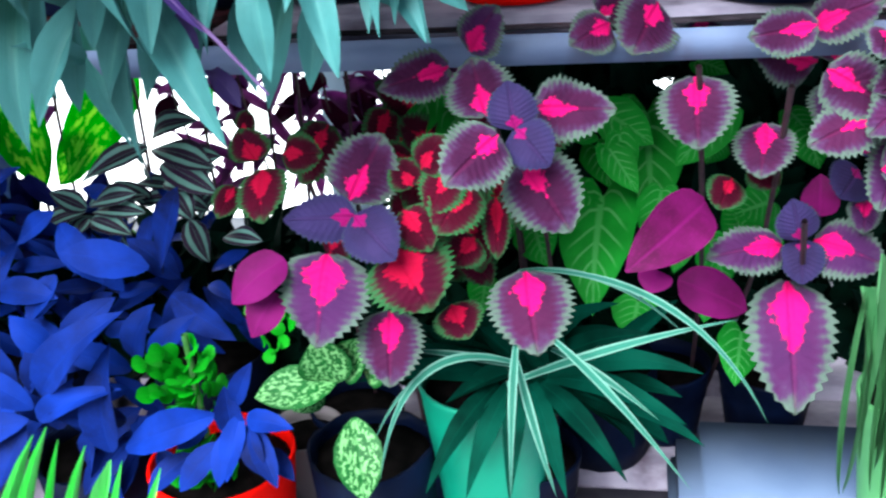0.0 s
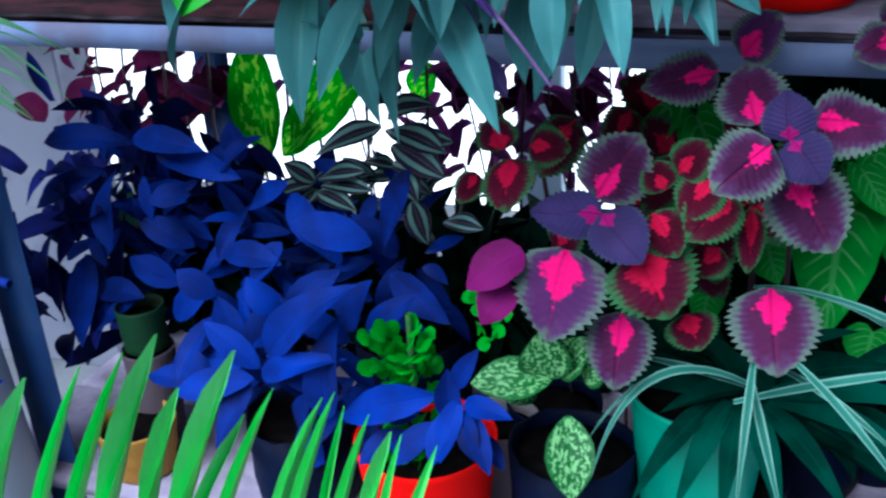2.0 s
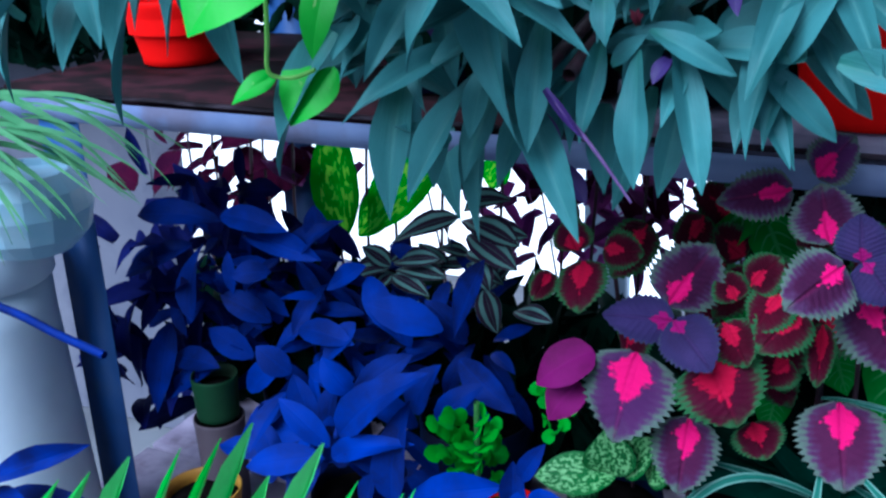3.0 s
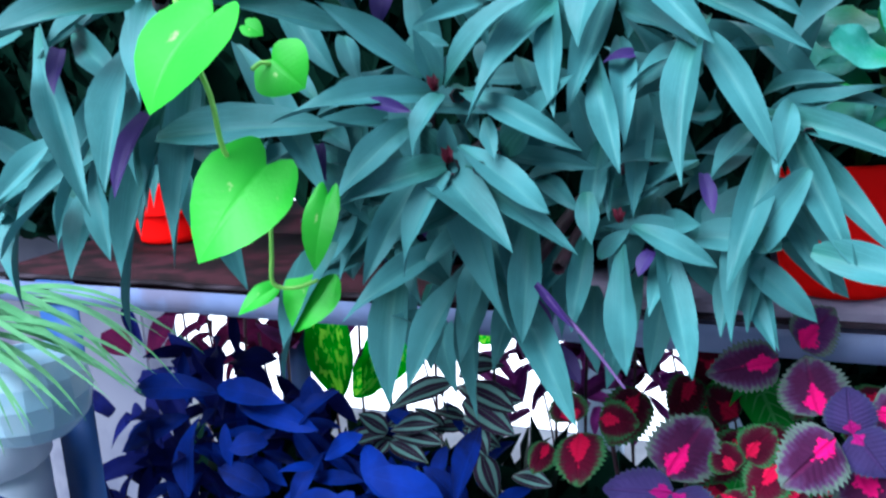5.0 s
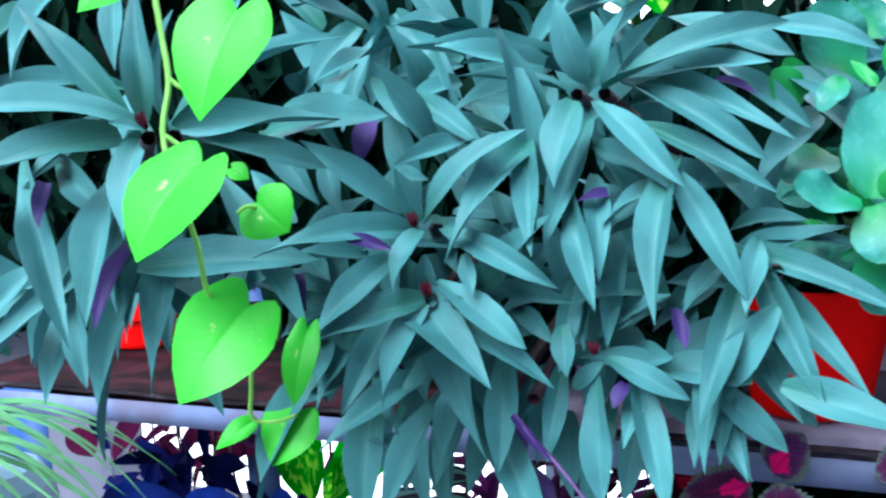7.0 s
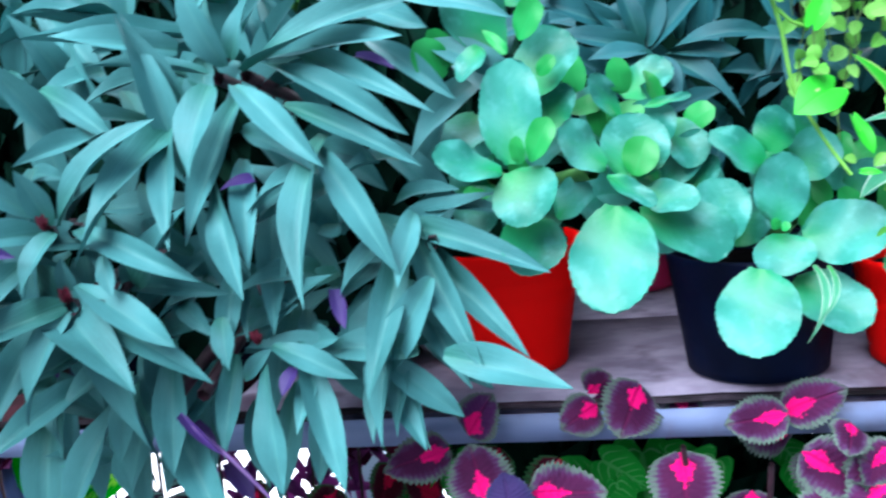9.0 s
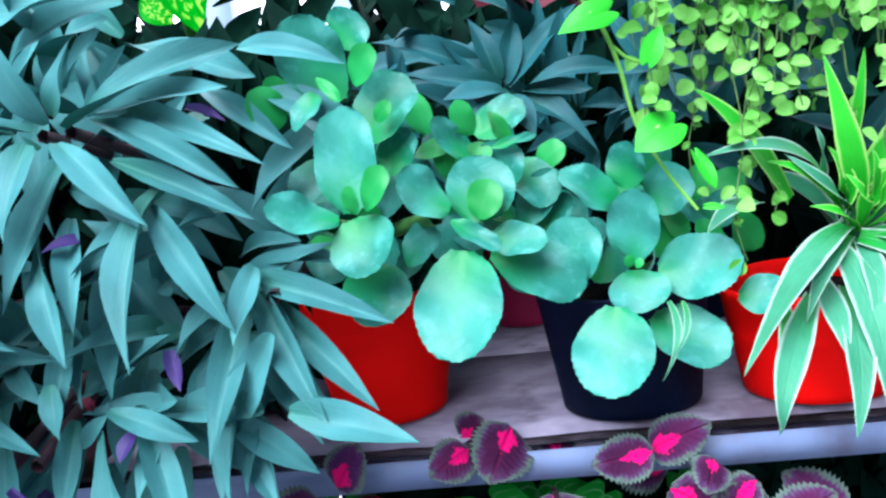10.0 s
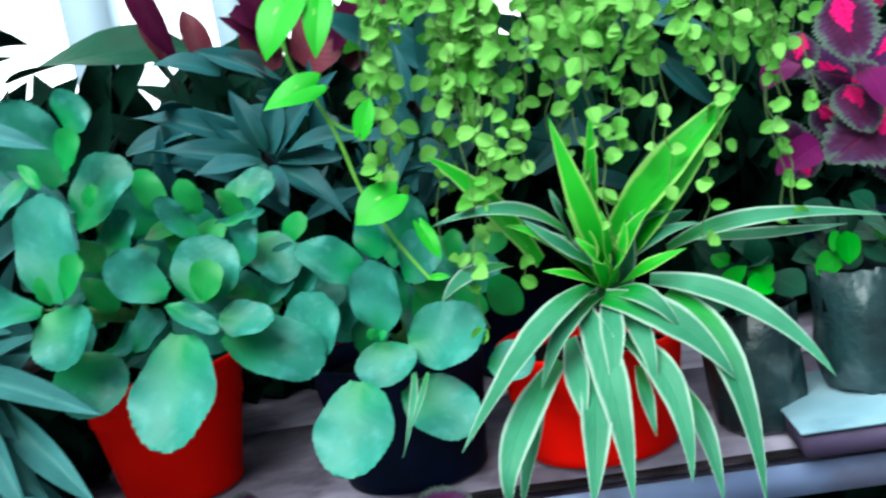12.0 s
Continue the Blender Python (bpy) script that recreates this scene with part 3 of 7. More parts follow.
def rack():
    """The steel and timber rack: angle-iron edges, loose planks, legs."""
    r = new("plant_rack")
    tagged(r, "plant rack of blue-grey steel angle with weathered timber planks", "rack")
    bar = bmesh.new()
    box(bar, (-1.06, 0.900, 1.068), (1.35, 0.904, 1.098), 0.001)
    box(bar, (-1.06, 0.904, 1.068), (1.35, 0.93, 1.072), 0.001)
    part("front_bar", bar, STEEL, r, "blue-grey painted steel angle")
    bar = bmesh.new()
    box(bar, (-1.06, 1.50, 1.068), (1.35, 1.504, 1.100), 0.001)
    part("back_bar", bar, STEEL, r)
    # The narrow front strip is darker than the planks behind it.
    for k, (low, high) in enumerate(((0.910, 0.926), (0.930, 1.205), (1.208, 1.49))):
        for start, end, wood, label in ((-1.05, -0.262 + 0.05 * k, SHADED_PLANK, "red-brown plank, its colour darkened for the shade of the plants"), (-0.258 + 0.05 * k, 1.34, PLANK, "")):
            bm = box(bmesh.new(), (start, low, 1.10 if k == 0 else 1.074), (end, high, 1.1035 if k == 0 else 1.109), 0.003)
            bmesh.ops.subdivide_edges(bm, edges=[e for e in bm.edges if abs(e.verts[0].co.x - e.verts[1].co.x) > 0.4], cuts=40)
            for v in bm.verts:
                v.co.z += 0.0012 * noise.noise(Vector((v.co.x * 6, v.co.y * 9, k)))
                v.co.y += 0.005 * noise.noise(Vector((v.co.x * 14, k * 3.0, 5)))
            part("plank", bm, DARK_EDGE if k == 0 else wood, r, "dark plank edge" if k == 0 else label)
    for k, (low, high) in enumerate(((0.87, 1.10), (1.11, 1.34), (1.35, 1.5))):
        part("lower_plank", box(bmesh.new(), (-1.05, low, 0.375), (1.34, high, 0.40), 0.003), PLANK, r)
    for x in (-0.925, 1.33):
        for y in (0.905, 1.48):
            bm = bmesh.new()
            box(bm, (x - 0.037, y, 0), (x + 0.037, y + 0.004, 1.10 if y < 1 else 1.3), 0.001)
            box(bm, (x - 0.037, y + 0.004, 0), (x - 0.033, y + 0.05, 1.10 if y < 1 else 1.3), 0.001)
            part("leg", bm, LEGPAINT, r)


rack()


def tub():
    """A pale tub with a rolled lip, upside down on the lower board."""
    t = tagged(new("plastic_tub"), "pale blue plastic tub standing on the lower board", "tub")
    bm = box(bmesh.new(), (0.285, 0.885, 0.402), (1.03, 1.14, 0.512), 0.03)
    part("tub_body", bm, PALEBOARD, t)
    bm = box(bmesh.new(), (0.275, 0.875, 0.402), (1.04, 1.15, 0.425), 0.006)
    part("lip", bm, PALEBOARD, t)


tub()


# ---- upper board: oyster plants ----
def oyster(crown, foot, label, potted=None):
    p = plant("oyster_plant", foot, label, "plant", "oyster plants on the upper board")
    if potted:
        top, base, height, material = potted
        pot(p, foot, top, base, height, material)
    z = foot[2] + (potted[2] if potted else 0.1) - 0.02
    for dx in (-0.012, 0.012):
        a, b = Vector((foot[0] + dx, foot[1], z)), Vector(crown)
        stem(p, [a, a.lerp(b, 0.4) + Vector((0, 0, 0.05)), b + Vector((dx, 0, 0))], 0.006, STEM_DARK)
    return p


def heart(p, centre, size=0.016):
    """The tight dark-red heart of a rosette, with two short upright leaves round it."""
    c = Vector(centre)
    for k in range(5):
        a = k * 1.257
        leaf(p, REDDISH, c, c + Vector((0.45 * math.cos(a), -0.55, 0.75 + 0.35 * math.sin(a))) * size * 0.8, size * 0.42)


def oyster_plants():
    nursery = (0.075, 0.06, 0.13, BLACK)
    p = oyster((-0.333, 0.505, 1.448), (-0.90, 1.15, 1.11), "oyster plant with long teal leaves in a red plastic pot", (0.08, 0.058, 0.10, RED))
    heart(p, (-0.367, 0.532, 1.455))
    leaf(p, OYSTER, (-0.483, 0.655, 1.333), (-0.479, 0.6, 1.245), 0.024)
    leaf(p, OYSTER, (-0.449, 0.665, 1.331), (-0.429, 0.61, 1.251), 0.022)
    leaf(p, OYSTER, (-0.494, 0.695, 1.331), (-0.495, 0.64, 1.265), 0.02)
    leaf(p, OYSTER, (-0.382, 0.529, 1.464), (-0.457, 0.504, 1.554), 0.0251)
    leaf(p, OYSTER, (-0.372, 0.529, 1.458), (-0.507, 0.463, 1.468), 0.0300)
    leaf(p, OYSTER, (-0.385, 0.524, 1.448), (-0.510, 0.446, 1.404), 0.0290)
    leaf(p, OYSTER, (-0.372, 0.527, 1.447), (-0.365, 0.492, 1.372), 0.0297)
    leaf(p, OYSTER, (-0.416, 0.586, 1.450), (-0.392, 0.472, 1.310), 0.0331)
    leaf(p, OYSTER, (-0.391, 0.590, 1.385), (-0.393, 0.539, 1.235), 0.0302)
    leaf(p, OYSTER, (-0.420, 0.588, 1.364), (-0.441, 0.530, 1.178), 0.0288)
    leaf(p, OYSTER, (-0.351, 0.543, 1.456), (-0.229, 0.610, 1.519), 0.0222)
    leaf(p, OYSTER, (-0.353, 0.541, 1.452), (-0.228, 0.603, 1.454), 0.0268)
    leaf(p, OYSTER, (-0.351, 0.542, 1.447), (-0.242, 0.591, 1.417), 0.0240)
    leaf(p, OYSTER, (-0.394, 0.564, 1.460), (-0.403, 0.577, 1.575), 0.0250)
    leaf(p, OYSTER, (-0.393, 0.596, 1.454), (-0.373, 0.585, 1.550), 0.0212)
    leaf(p, OYSTER, (-0.369, 0.625, 1.411), (-0.279, 0.603, 1.282), 0.0296)
    leaf(p, OYSTER, (-0.514, 0.552, 1.436), (-0.408, 0.470, 1.292), 0.0279)
    leaf(p, OYSTER, (-0.444, 0.584, 1.394), (-0.459, 0.483, 1.271), 0.0278)
    leaf(p, OYSTER, (-0.473, 0.555, 1.332), (-0.534, 0.491, 1.248), 0.0266)
    leaf(p, OYSTER, (-0.502, 0.577, 1.430), (-0.415, 0.538, 1.377), 0.0264)
    leaf(p, OYSTER, (-0.487, 0.566, 1.355), (-0.536, 0.491, 1.292), 0.0237)
    leaf(p, OYSTER, (-0.470, 0.563, 1.575), (-0.457, 0.488, 1.489), 0.0221)
    leaf(p, OYSTER, (-0.464, 0.627, 1.580), (-0.425, 0.570, 1.503), 0.0218)
    leaf(p, OYSTER, (-0.451, 0.612, 1.490), (-0.537, 0.522, 1.496), 0.0248)
    leaf(p, OYSTER, (-0.409, 0.629, 1.347), (-0.369, 0.602, 1.200), 0.0300)
    leaf(p, OYSTER, (-0.521, 0.584, 1.564), (-0.525, 0.503, 1.486), 0.0233)
    leaf(p, OYSTER, (-0.389, 0.648, 1.498), (-0.336, 0.633, 1.569), 0.0221)
    leaf(p, OYSTER, (-0.472, 0.615, 1.453), (-0.501, 0.535, 1.414), 0.0241)
    leaf(p, OYSTER, (-0.429, 0.635, 1.245), (-0.399, 0.600, 1.291), 0.0251)
    leaf(p, OYSTER, (-0.257, 0.709, 1.530), (-0.304, 0.625, 1.561), 0.0227)
    leaf(p, OYSTER, (-0.315, 0.683, 1.554), (-0.246, 0.654, 1.562), 0.0198)
    leaf(p, OYSTER, (-0.365, 0.526, 1.453), (-0.383, 0.506, 1.461), 0.0117)
    leaf(p, OYSTER, (-0.425, 0.624, 1.380), (-0.411, 0.535, 1.281), 0.0288)
    leaf(p, OYSTER, (-0.413, 0.636, 1.384), (-0.382, 0.585, 1.275), 0.0296)
    leaf(p, OYSTER, (-0.450, 0.597, 1.391), (-0.411, 0.529, 1.304), 0.0264)
    leaf(p, OYSTER, (-0.483, 0.562, 1.327), (-0.458, 0.536, 1.239), 0.0250)
    scatter(p, OYSTER, 23, (-0.438, 0.612, 1.372), (0.22, 0.08, 0.12), (0.11, 0.17), 0.26, 11, 0.3)
    p = oyster((-0.186, 0.645, 1.360), (-0.42, 1.08, 1.11), "oyster plant with sword-shaped teal leaves spilling over the edge", nursery)
    heart(p, (-0.186, 0.628, 1.366))
    leaf(p, OYSTER, (-0.192, 0.630, 1.362), (-0.295, 0.553, 1.350), 0.0235)
    leaf(p, OYSTER, (-0.187, 0.634, 1.368), (-0.196, 0.613, 1.414), 0.0208)
    leaf(p, OYSTER, (-0.181, 0.636, 1.367), (-0.097, 0.651, 1.440), 0.0273)
    leaf(p, OYSTER, (-0.182, 0.628, 1.363), (-0.192, 0.589, 1.318), 0.0234)
    leaf(p, OYSTER, (-0.198, 0.630, 1.377), (-0.263, 0.583, 1.440), 0.0264)
    leaf(p, OYSTER, (-0.166, 0.635, 1.363), (-0.069, 0.628, 1.317), 0.0222)
    leaf(p, OYSTER, (-0.106, 0.704, 1.429), (-0.150, 0.596, 1.341), 0.0277)
    leaf(p, OYSTER, (-0.110, 0.700, 1.432), (-0.089, 0.625, 1.342), 0.0240)
    leaf(p, OYSTER, (-0.145, 0.713, 1.385), (-0.109, 0.667, 1.338), 0.0195)
    leaf(p, OYSTER, (-0.146, 0.630, 1.343), (-0.134, 0.613, 1.313), 0.0149)
    leaf(p, OYSTER, (-0.203, 0.612, 1.342), (-0.255, 0.571, 1.284), 0.0273)
    leaf(p, OYSTER, (-0.223, 0.682, 1.332), (-0.309, 0.591, 1.343), 0.0217)
    leaf(p, OYSTER, (-0.142, 0.692, 1.430), (-0.195, 0.612, 1.417), 0.0198)
    leaf(p, OYSTER, (-0.179, 0.678, 1.409), (-0.210, 0.617, 1.499), 0.0254)
    leaf(p, OYSTER, (-0.215, 0.696, 1.471), (-0.132, 0.655, 1.425), 0.0231)
    leaf(p, OYSTER, (-0.108, 0.712, 1.391), (-0.127, 0.682, 1.524), 0.0260)
    leaf(p, OYSTER, (-0.096, 0.782, 1.498), (-0.203, 0.666, 1.512), 0.0209)
    leaf(p, OYSTER, (-0.085, 0.816, 1.478), (-0.167, 0.702, 1.497), 0.0205)
    leaf(p, OYSTER, (-0.272, 0.709, 1.500), (-0.279, 0.653, 1.459), 0.0234)
    leaf(p, OYSTER, (-0.257, 0.720, 1.490), (-0.207, 0.678, 1.443), 0.0203)
    leaf(p, OYSTER, (-0.309, 0.705, 1.412), (-0.270, 0.662, 1.370), 0.0208)
    leaf(p, OYSTER, (-0.159, 0.792, 1.504), (-0.228, 0.702, 1.534), 0.0208)
    leaf(p, OYSTER, (-0.248, 0.708, 1.402), (-0.194, 0.678, 1.399), 0.0183)
    leaf(p, OYSTER, (-0.248, 0.753, 1.522), (-0.291, 0.667, 1.489), 0.0208)
    leaf(p, OYSTER_PURPLE, (-0.226, 0.638, 1.453), (-0.226, 0.614, 1.417), 0.0211)
    leaf(p, OYSTER_PURPLE, (-0.236, 0.594, 1.361), (-0.189, 0.587, 1.353), 0.0124)
    leaf(p, OYSTER_PURPLE, (-0.043, 0.694, 1.384), (-0.064, 0.674, 1.379), 0.0113)
    leaf(p, OYSTER_PURPLE, (0.008, 0.705, 1.287), (0.019, 0.687, 1.258), 0.0134)
    leaf(p, OYSTER_PURPLE, (-0.033, 0.701, 1.223), (-0.041, 0.684, 1.205), 0.0147)
    leaf(p, OYSTER_PURPLE, (-0.156, 0.751, 1.160), (-0.139, 0.752, 1.130), 0.0153)
    leaf(p, OYSTER_PURPLE, (-0.148, 0.788, 1.103), (-0.118, 0.770, 1.072), 0.0216)
    leaf(p, OYSTER_PURPLE, (-0.299, 0.629, 1.324), (-0.284, 0.612, 1.295), 0.0162)
    leaf(p, OYSTER_PURPLE, (-0.213, 0.654, 1.264), (-0.210, 0.640, 1.243), 0.0136)
    leaf(p, OYSTER_PURPLE, (-0.450, 0.507, 1.416), (-0.443, 0.487, 1.382), 0.0148)
    leaf(p, OYSTER_PURPLE, (-0.403, 0.545, 1.360), (-0.407, 0.497, 1.300), 0.0198)
    scatter(p, OYSTER, 23, (-0.255, 0.711, 1.350), (0.14, 0.06, 0.10), (0.08, 0.13), 0.28, 12, 0.2)
    p = oyster((-0.162, 0.620, 1.305), (-0.24, 1.09, 1.11), "oyster plant with teal leaves hanging below the board", nursery)
    heart(p, (-0.176, 0.624, 1.31))
    leaf(p, OYSTER, (-0.179, 0.621, 1.307), (-0.259, 0.569, 1.278), 0.0264)
    leaf(p, OYSTER, (-0.179, 0.622, 1.303), (-0.207, 0.589, 1.222), 0.0265)
    leaf(p, OYSTER, (-0.210, 0.669, 1.306), (-0.245, 0.589, 1.214), 0.0282)
    leaf(p, OYSTER, (-0.167, 0.622, 1.322), (-0.095, 0.623, 1.269), 0.0279)
    leaf(p, OYSTER, (-0.167, 0.627, 1.302), (-0.079, 0.643, 1.232), 0.0237)
    leaf(p, OYSTER, (-0.189, 0.697, 1.306), (-0.069, 0.673, 1.297), 0.0186)
    leaf(p, OYSTER, (-0.179, 0.635, 1.310), (-0.178, 0.624, 1.344), 0.0191)
    leaf(p, OYSTER, (-0.159, 0.730, 1.265), (-0.156, 0.693, 1.179), 0.0229)
    leaf(p, OYSTER, (-0.102, 0.753, 1.223), (-0.158, 0.694, 1.155), 0.0240)
    leaf(p, OYSTER, (-0.080, 0.676, 1.277), (-0.073, 0.662, 1.236), 0.0212)
    leaf(p, OYSTER, (-0.131, 0.711, 1.284), (-0.085, 0.675, 1.260), 0.0187)
    leaf(p, OYSTER, (-0.078, 0.699, 1.216), (-0.050, 0.697, 1.242), 0.0169)
    leaf(p, OYSTER, (-0.075, 0.696, 1.389), (-0.044, 0.642, 1.297), 0.0240)
    leaf(p, OYSTER, (-0.062, 0.726, 1.397), (-0.045, 0.664, 1.316), 0.0227)
    leaf(p, OYSTER, (-0.006, 0.749, 1.382), (-0.045, 0.674, 1.359), 0.0180)
    leaf(p, OYSTER, (-0.003, 0.773, 1.366), (-0.052, 0.689, 1.344), 0.0185)
    leaf(p, OYSTER, (-0.064, 0.738, 1.421), (0.010, 0.697, 1.383), 0.0199)
    leaf(p, OYSTER, (-0.177, 0.742, 1.243), (-0.202, 0.681, 1.280), 0.0230)
    scatter(p, OYSTER, 22, (-0.209, 0.720, 1.275), (0.14, 0.05, 0.06), (0.08, 0.12), 0.28, 13, 0.1)
    p = oyster((-0.120, 0.680, 1.210), (-0.10, 1.09, 1.11), "oyster plant with dark teal leaves hanging over the steel edge", nursery)
    leaf(p, OYSTER, (-0.301, 0.795, 1.181), (-0.295, 0.770, 1.083), 0.0245)
    leaf(p, OYSTER, (-0.264, 0.790, 1.174), (-0.276, 0.770, 1.072), 0.0273)
    leaf(p, OYSTER, (-0.222, 0.806, 1.175), (-0.243, 0.770, 1.082), 0.0301)
    leaf(p, OYSTER, (-0.189, 0.807, 1.167), (-0.208, 0.770, 1.078), 0.0281)
    leaf(p, OYSTER, (-0.158, 0.815, 1.179), (-0.153, 0.770, 1.078), 0.0302)
    leaf(p, OYSTER, (-0.109, 0.796, 1.164), (-0.101, 0.770, 1.084), 0.0305)
    leaf(p, OYSTER, (-0.063, 0.785, 1.184), (-0.093, 0.770, 1.069), 0.0271)
    leaf(p, OYSTER, (-0.042, 0.800, 1.173), (-0.052, 0.770, 1.086), 0.0281)
    leaf(p, OYSTER, (-0.205, 0.704, 1.331), (-0.145, 0.668, 1.149), 0.0373)
    leaf(p, OYSTER, (-0.181, 0.741, 1.190), (-0.095, 0.675, 1.070), 0.0352)
    leaf(p, OYSTER, (-0.246, 0.843, 1.185), (-0.235, 0.787, 1.015), 0.0329)
    leaf(p, OYSTER, (-0.200, 0.755, 1.210), (-0.258, 0.678, 1.088), 0.0339)
    leaf(p, OYSTER, (-0.212, 0.686, 1.224), (-0.278, 0.605, 1.174), 0.0252)
    leaf(p, OYSTER, (-0.295, 0.762, 1.194), (-0.293, 0.707, 1.056), 0.0414)
    leaf(p, OYSTER, (-0.095, 0.727, 1.230), (-0.099, 0.682, 1.153), 0.0220)
    leaf(p, OYSTER, (-0.341, 0.925, 1.120), (-0.302, 0.890, 0.996), 0.0383)
    leaf(p, OYSTER, (-0.162, 0.787, 1.196), (-0.148, 0.751, 1.122), 0.0255)
    leaf(p, OYSTER, (-0.282, 0.701, 1.252), (-0.291, 0.628, 1.203), 0.0239)
    leaf(p, OYSTER, (-0.256, 0.766, 1.121), (-0.285, 0.707, 1.149), 0.0227)
    scatter(p, OYSTER, 20, (-0.044, 0.760, 1.265), (0.14, 0.04, 0.05), (0.08, 0.12), 0.28, 15, 0.1)
    p = oyster((-0.065, 0.735, 1.465), (0.00, 1.25, 1.11), "tall oyster plant with bluish teal leaves and a red heart", nursery)
    heart(p, (-0.065, 0.735, 1.478))
    leaf(p, OYSTER, (-0.070, 0.698, 1.460), (-0.076, 0.650, 1.393), 0.0342)
    leaf(p, OYSTER, (-0.069, 0.749, 1.446), (-0.085, 0.645, 1.342), 0.0281)
    leaf(p, OYSTER, (-0.057, 0.718, 1.458), (0.021, 0.681, 1.389), 0.0253)
    leaf(p, OYSTER, (-0.041, 0.750, 1.473), (0.080, 0.724, 1.405), 0.0247)
    leaf(p, OYSTER, (-0.014, 0.758, 1.480), (0.101, 0.732, 1.420), 0.0208)
    leaf(p, OYSTER, (-0.024, 0.736, 1.438), (0.087, 0.727, 1.379), 0.0208)
    leaf(p, OYSTER, (-0.052, 0.728, 1.468), (0.094, 0.740, 1.514), 0.0295)
    leaf(p, OYSTER, (-0.042, 0.757, 1.477), (0.082, 0.731, 1.483), 0.0274)
    leaf(p, OYSTER, (-0.066, 0.727, 1.474), (-0.083, 0.697, 1.545), 0.0276)
    leaf(p, OYSTER, (-0.097, 0.708, 1.490), (-0.192, 0.640, 1.509), 0.0214)
    leaf(p, OYSTER, (-0.101, 0.712, 1.429), (-0.126, 0.668, 1.522), 0.0269)
    leaf(p, OYSTER, (-0.085, 0.735, 1.469), (-0.160, 0.672, 1.485), 0.0212)
    leaf(p, OYSTER, (-0.060, 0.726, 1.479), (-0.028, 0.714, 1.534), 0.0229)
    leaf(p, OYSTER, (-0.055, 0.746, 1.500), (-0.014, 0.738, 1.541), 0.0214)
    leaf(p, OYSTER, (-0.043, 0.789, 1.453), (0.028, 0.748, 1.451), 0.0198)
    leaf(p, OYSTER, (0.029, 0.818, 1.486), (0.112, 0.778, 1.427), 0.0220)
    leaf(p, OYSTER, (-0.116, 0.761, 1.469), (-0.173, 0.679, 1.453), 0.0234)
    leaf(p, OYSTER, (-0.142, 0.740, 1.432), (-0.193, 0.669, 1.450), 0.0213)
    leaf(p, OYSTER, (-0.103, 0.738, 1.431), (-0.129, 0.681, 1.411), 0.0193)
    leaf(p, OYSTER, (-0.189, 0.753, 1.482), (-0.224, 0.687, 1.456), 0.0198)
    leaf(p, OYSTER, (-0.179, 0.774, 1.527), (-0.230, 0.699, 1.534), 0.0199)
    leaf(p, OYSTER, (0.116, 0.863, 1.437), (0.064, 0.781, 1.375), 0.0319)
    leaf(p, OYSTER, (-0.133, 0.787, 1.523), (-0.140, 0.742, 1.550), 0.0222)
    leaf(p, OYSTER, (-0.012, 0.828, 1.503), (0.048, 0.789, 1.501), 0.0203)
    leaf(p, OYSTER_PURPLE, (0.035, 0.758, 1.471), (0.070, 0.748, 1.457), 0.0097)
    scatter(p, OYSTER, 23, (-0.063, 0.839, 1.471), (0.16, 0.05, 0.08), (0.09, 0.13), 0.28, 17, 0.0)
    scatter(p, OYSTER, 27, (-0.193, 0.777, 1.503), (0.20, 0.05, 0.06), (0.09, 0.13), 0.28, 27, 0.0)
    p = oyster((0.073, 0.745, 1.312), (0.02, 1.24, 1.11), "oyster plant with teal leaves across a red pot", None)
    heart(p, (-0.056, 0.69, 1.25))
    leaf(p, OYSTER_PURPLE, (-0.121, 0.66, 1.202), (-0.09, 0.665, 1.162), 0.008)
    stem(p, [(-0.113, 0.661, 1.191), (-0.085, 0.666, 1.159), (-0.051, 0.671, 1.112)], 0.0022, STALK, 0.0012, "dry_stalk")
    leaf(p, OYSTER, (0.007, 0.740, 1.410), (0.001, 0.648, 1.286), 0.0313)
    leaf(p, OYSTER, (0.002, 0.733, 1.400), (0.065, 0.702, 1.296), 0.0273)
    leaf(p, OYSTER, (0.048, 0.776, 1.326), (0.182, 0.738, 1.282), 0.0261)
    leaf(p, OYSTER, (0.060, 0.773, 1.330), (0.125, 0.713, 1.205), 0.0271)
    leaf(p, OYSTER, (0.063, 0.788, 1.306), (0.158, 0.743, 1.209), 0.0267)
    leaf(p, OYSTER, (0.059, 0.756, 1.316), (0.028, 0.693, 1.193), 0.0290)
    leaf(p, OYSTER, (0.057, 0.775, 1.275), (0.028, 0.721, 1.141), 0.0291)
    leaf(p, OYSTER, (0.021, 0.770, 1.197), (0.062, 0.737, 1.131), 0.0214)
    leaf(p, OYSTER, (0.045, 0.792, 1.274), (0.106, 0.748, 1.181), 0.0223)
    leaf(p, OYSTER, (0.070, 0.756, 1.337), (0.064, 0.694, 1.287), 0.0227)
    leaf(p, OYSTER, (0.047, 0.793, 1.317), (0.144, 0.757, 1.349), 0.0217)
    leaf(p, OYSTER, (0.055, 0.804, 1.331), (0.153, 0.764, 1.329), 0.0189)
    leaf(p, OYSTER, (0.042, 0.808, 1.338), (0.109, 0.769, 1.352), 0.0192)
    leaf(p, OYSTER, (0.038, 0.757, 1.317), (0.015, 0.697, 1.284), 0.0212)
    leaf(p, OYSTER, (-0.060, 0.770, 1.359), (-0.050, 0.708, 1.250), 0.0270)
    leaf(p, OYSTER, (-0.007, 0.770, 1.288), (-0.059, 0.708, 1.245), 0.0221)
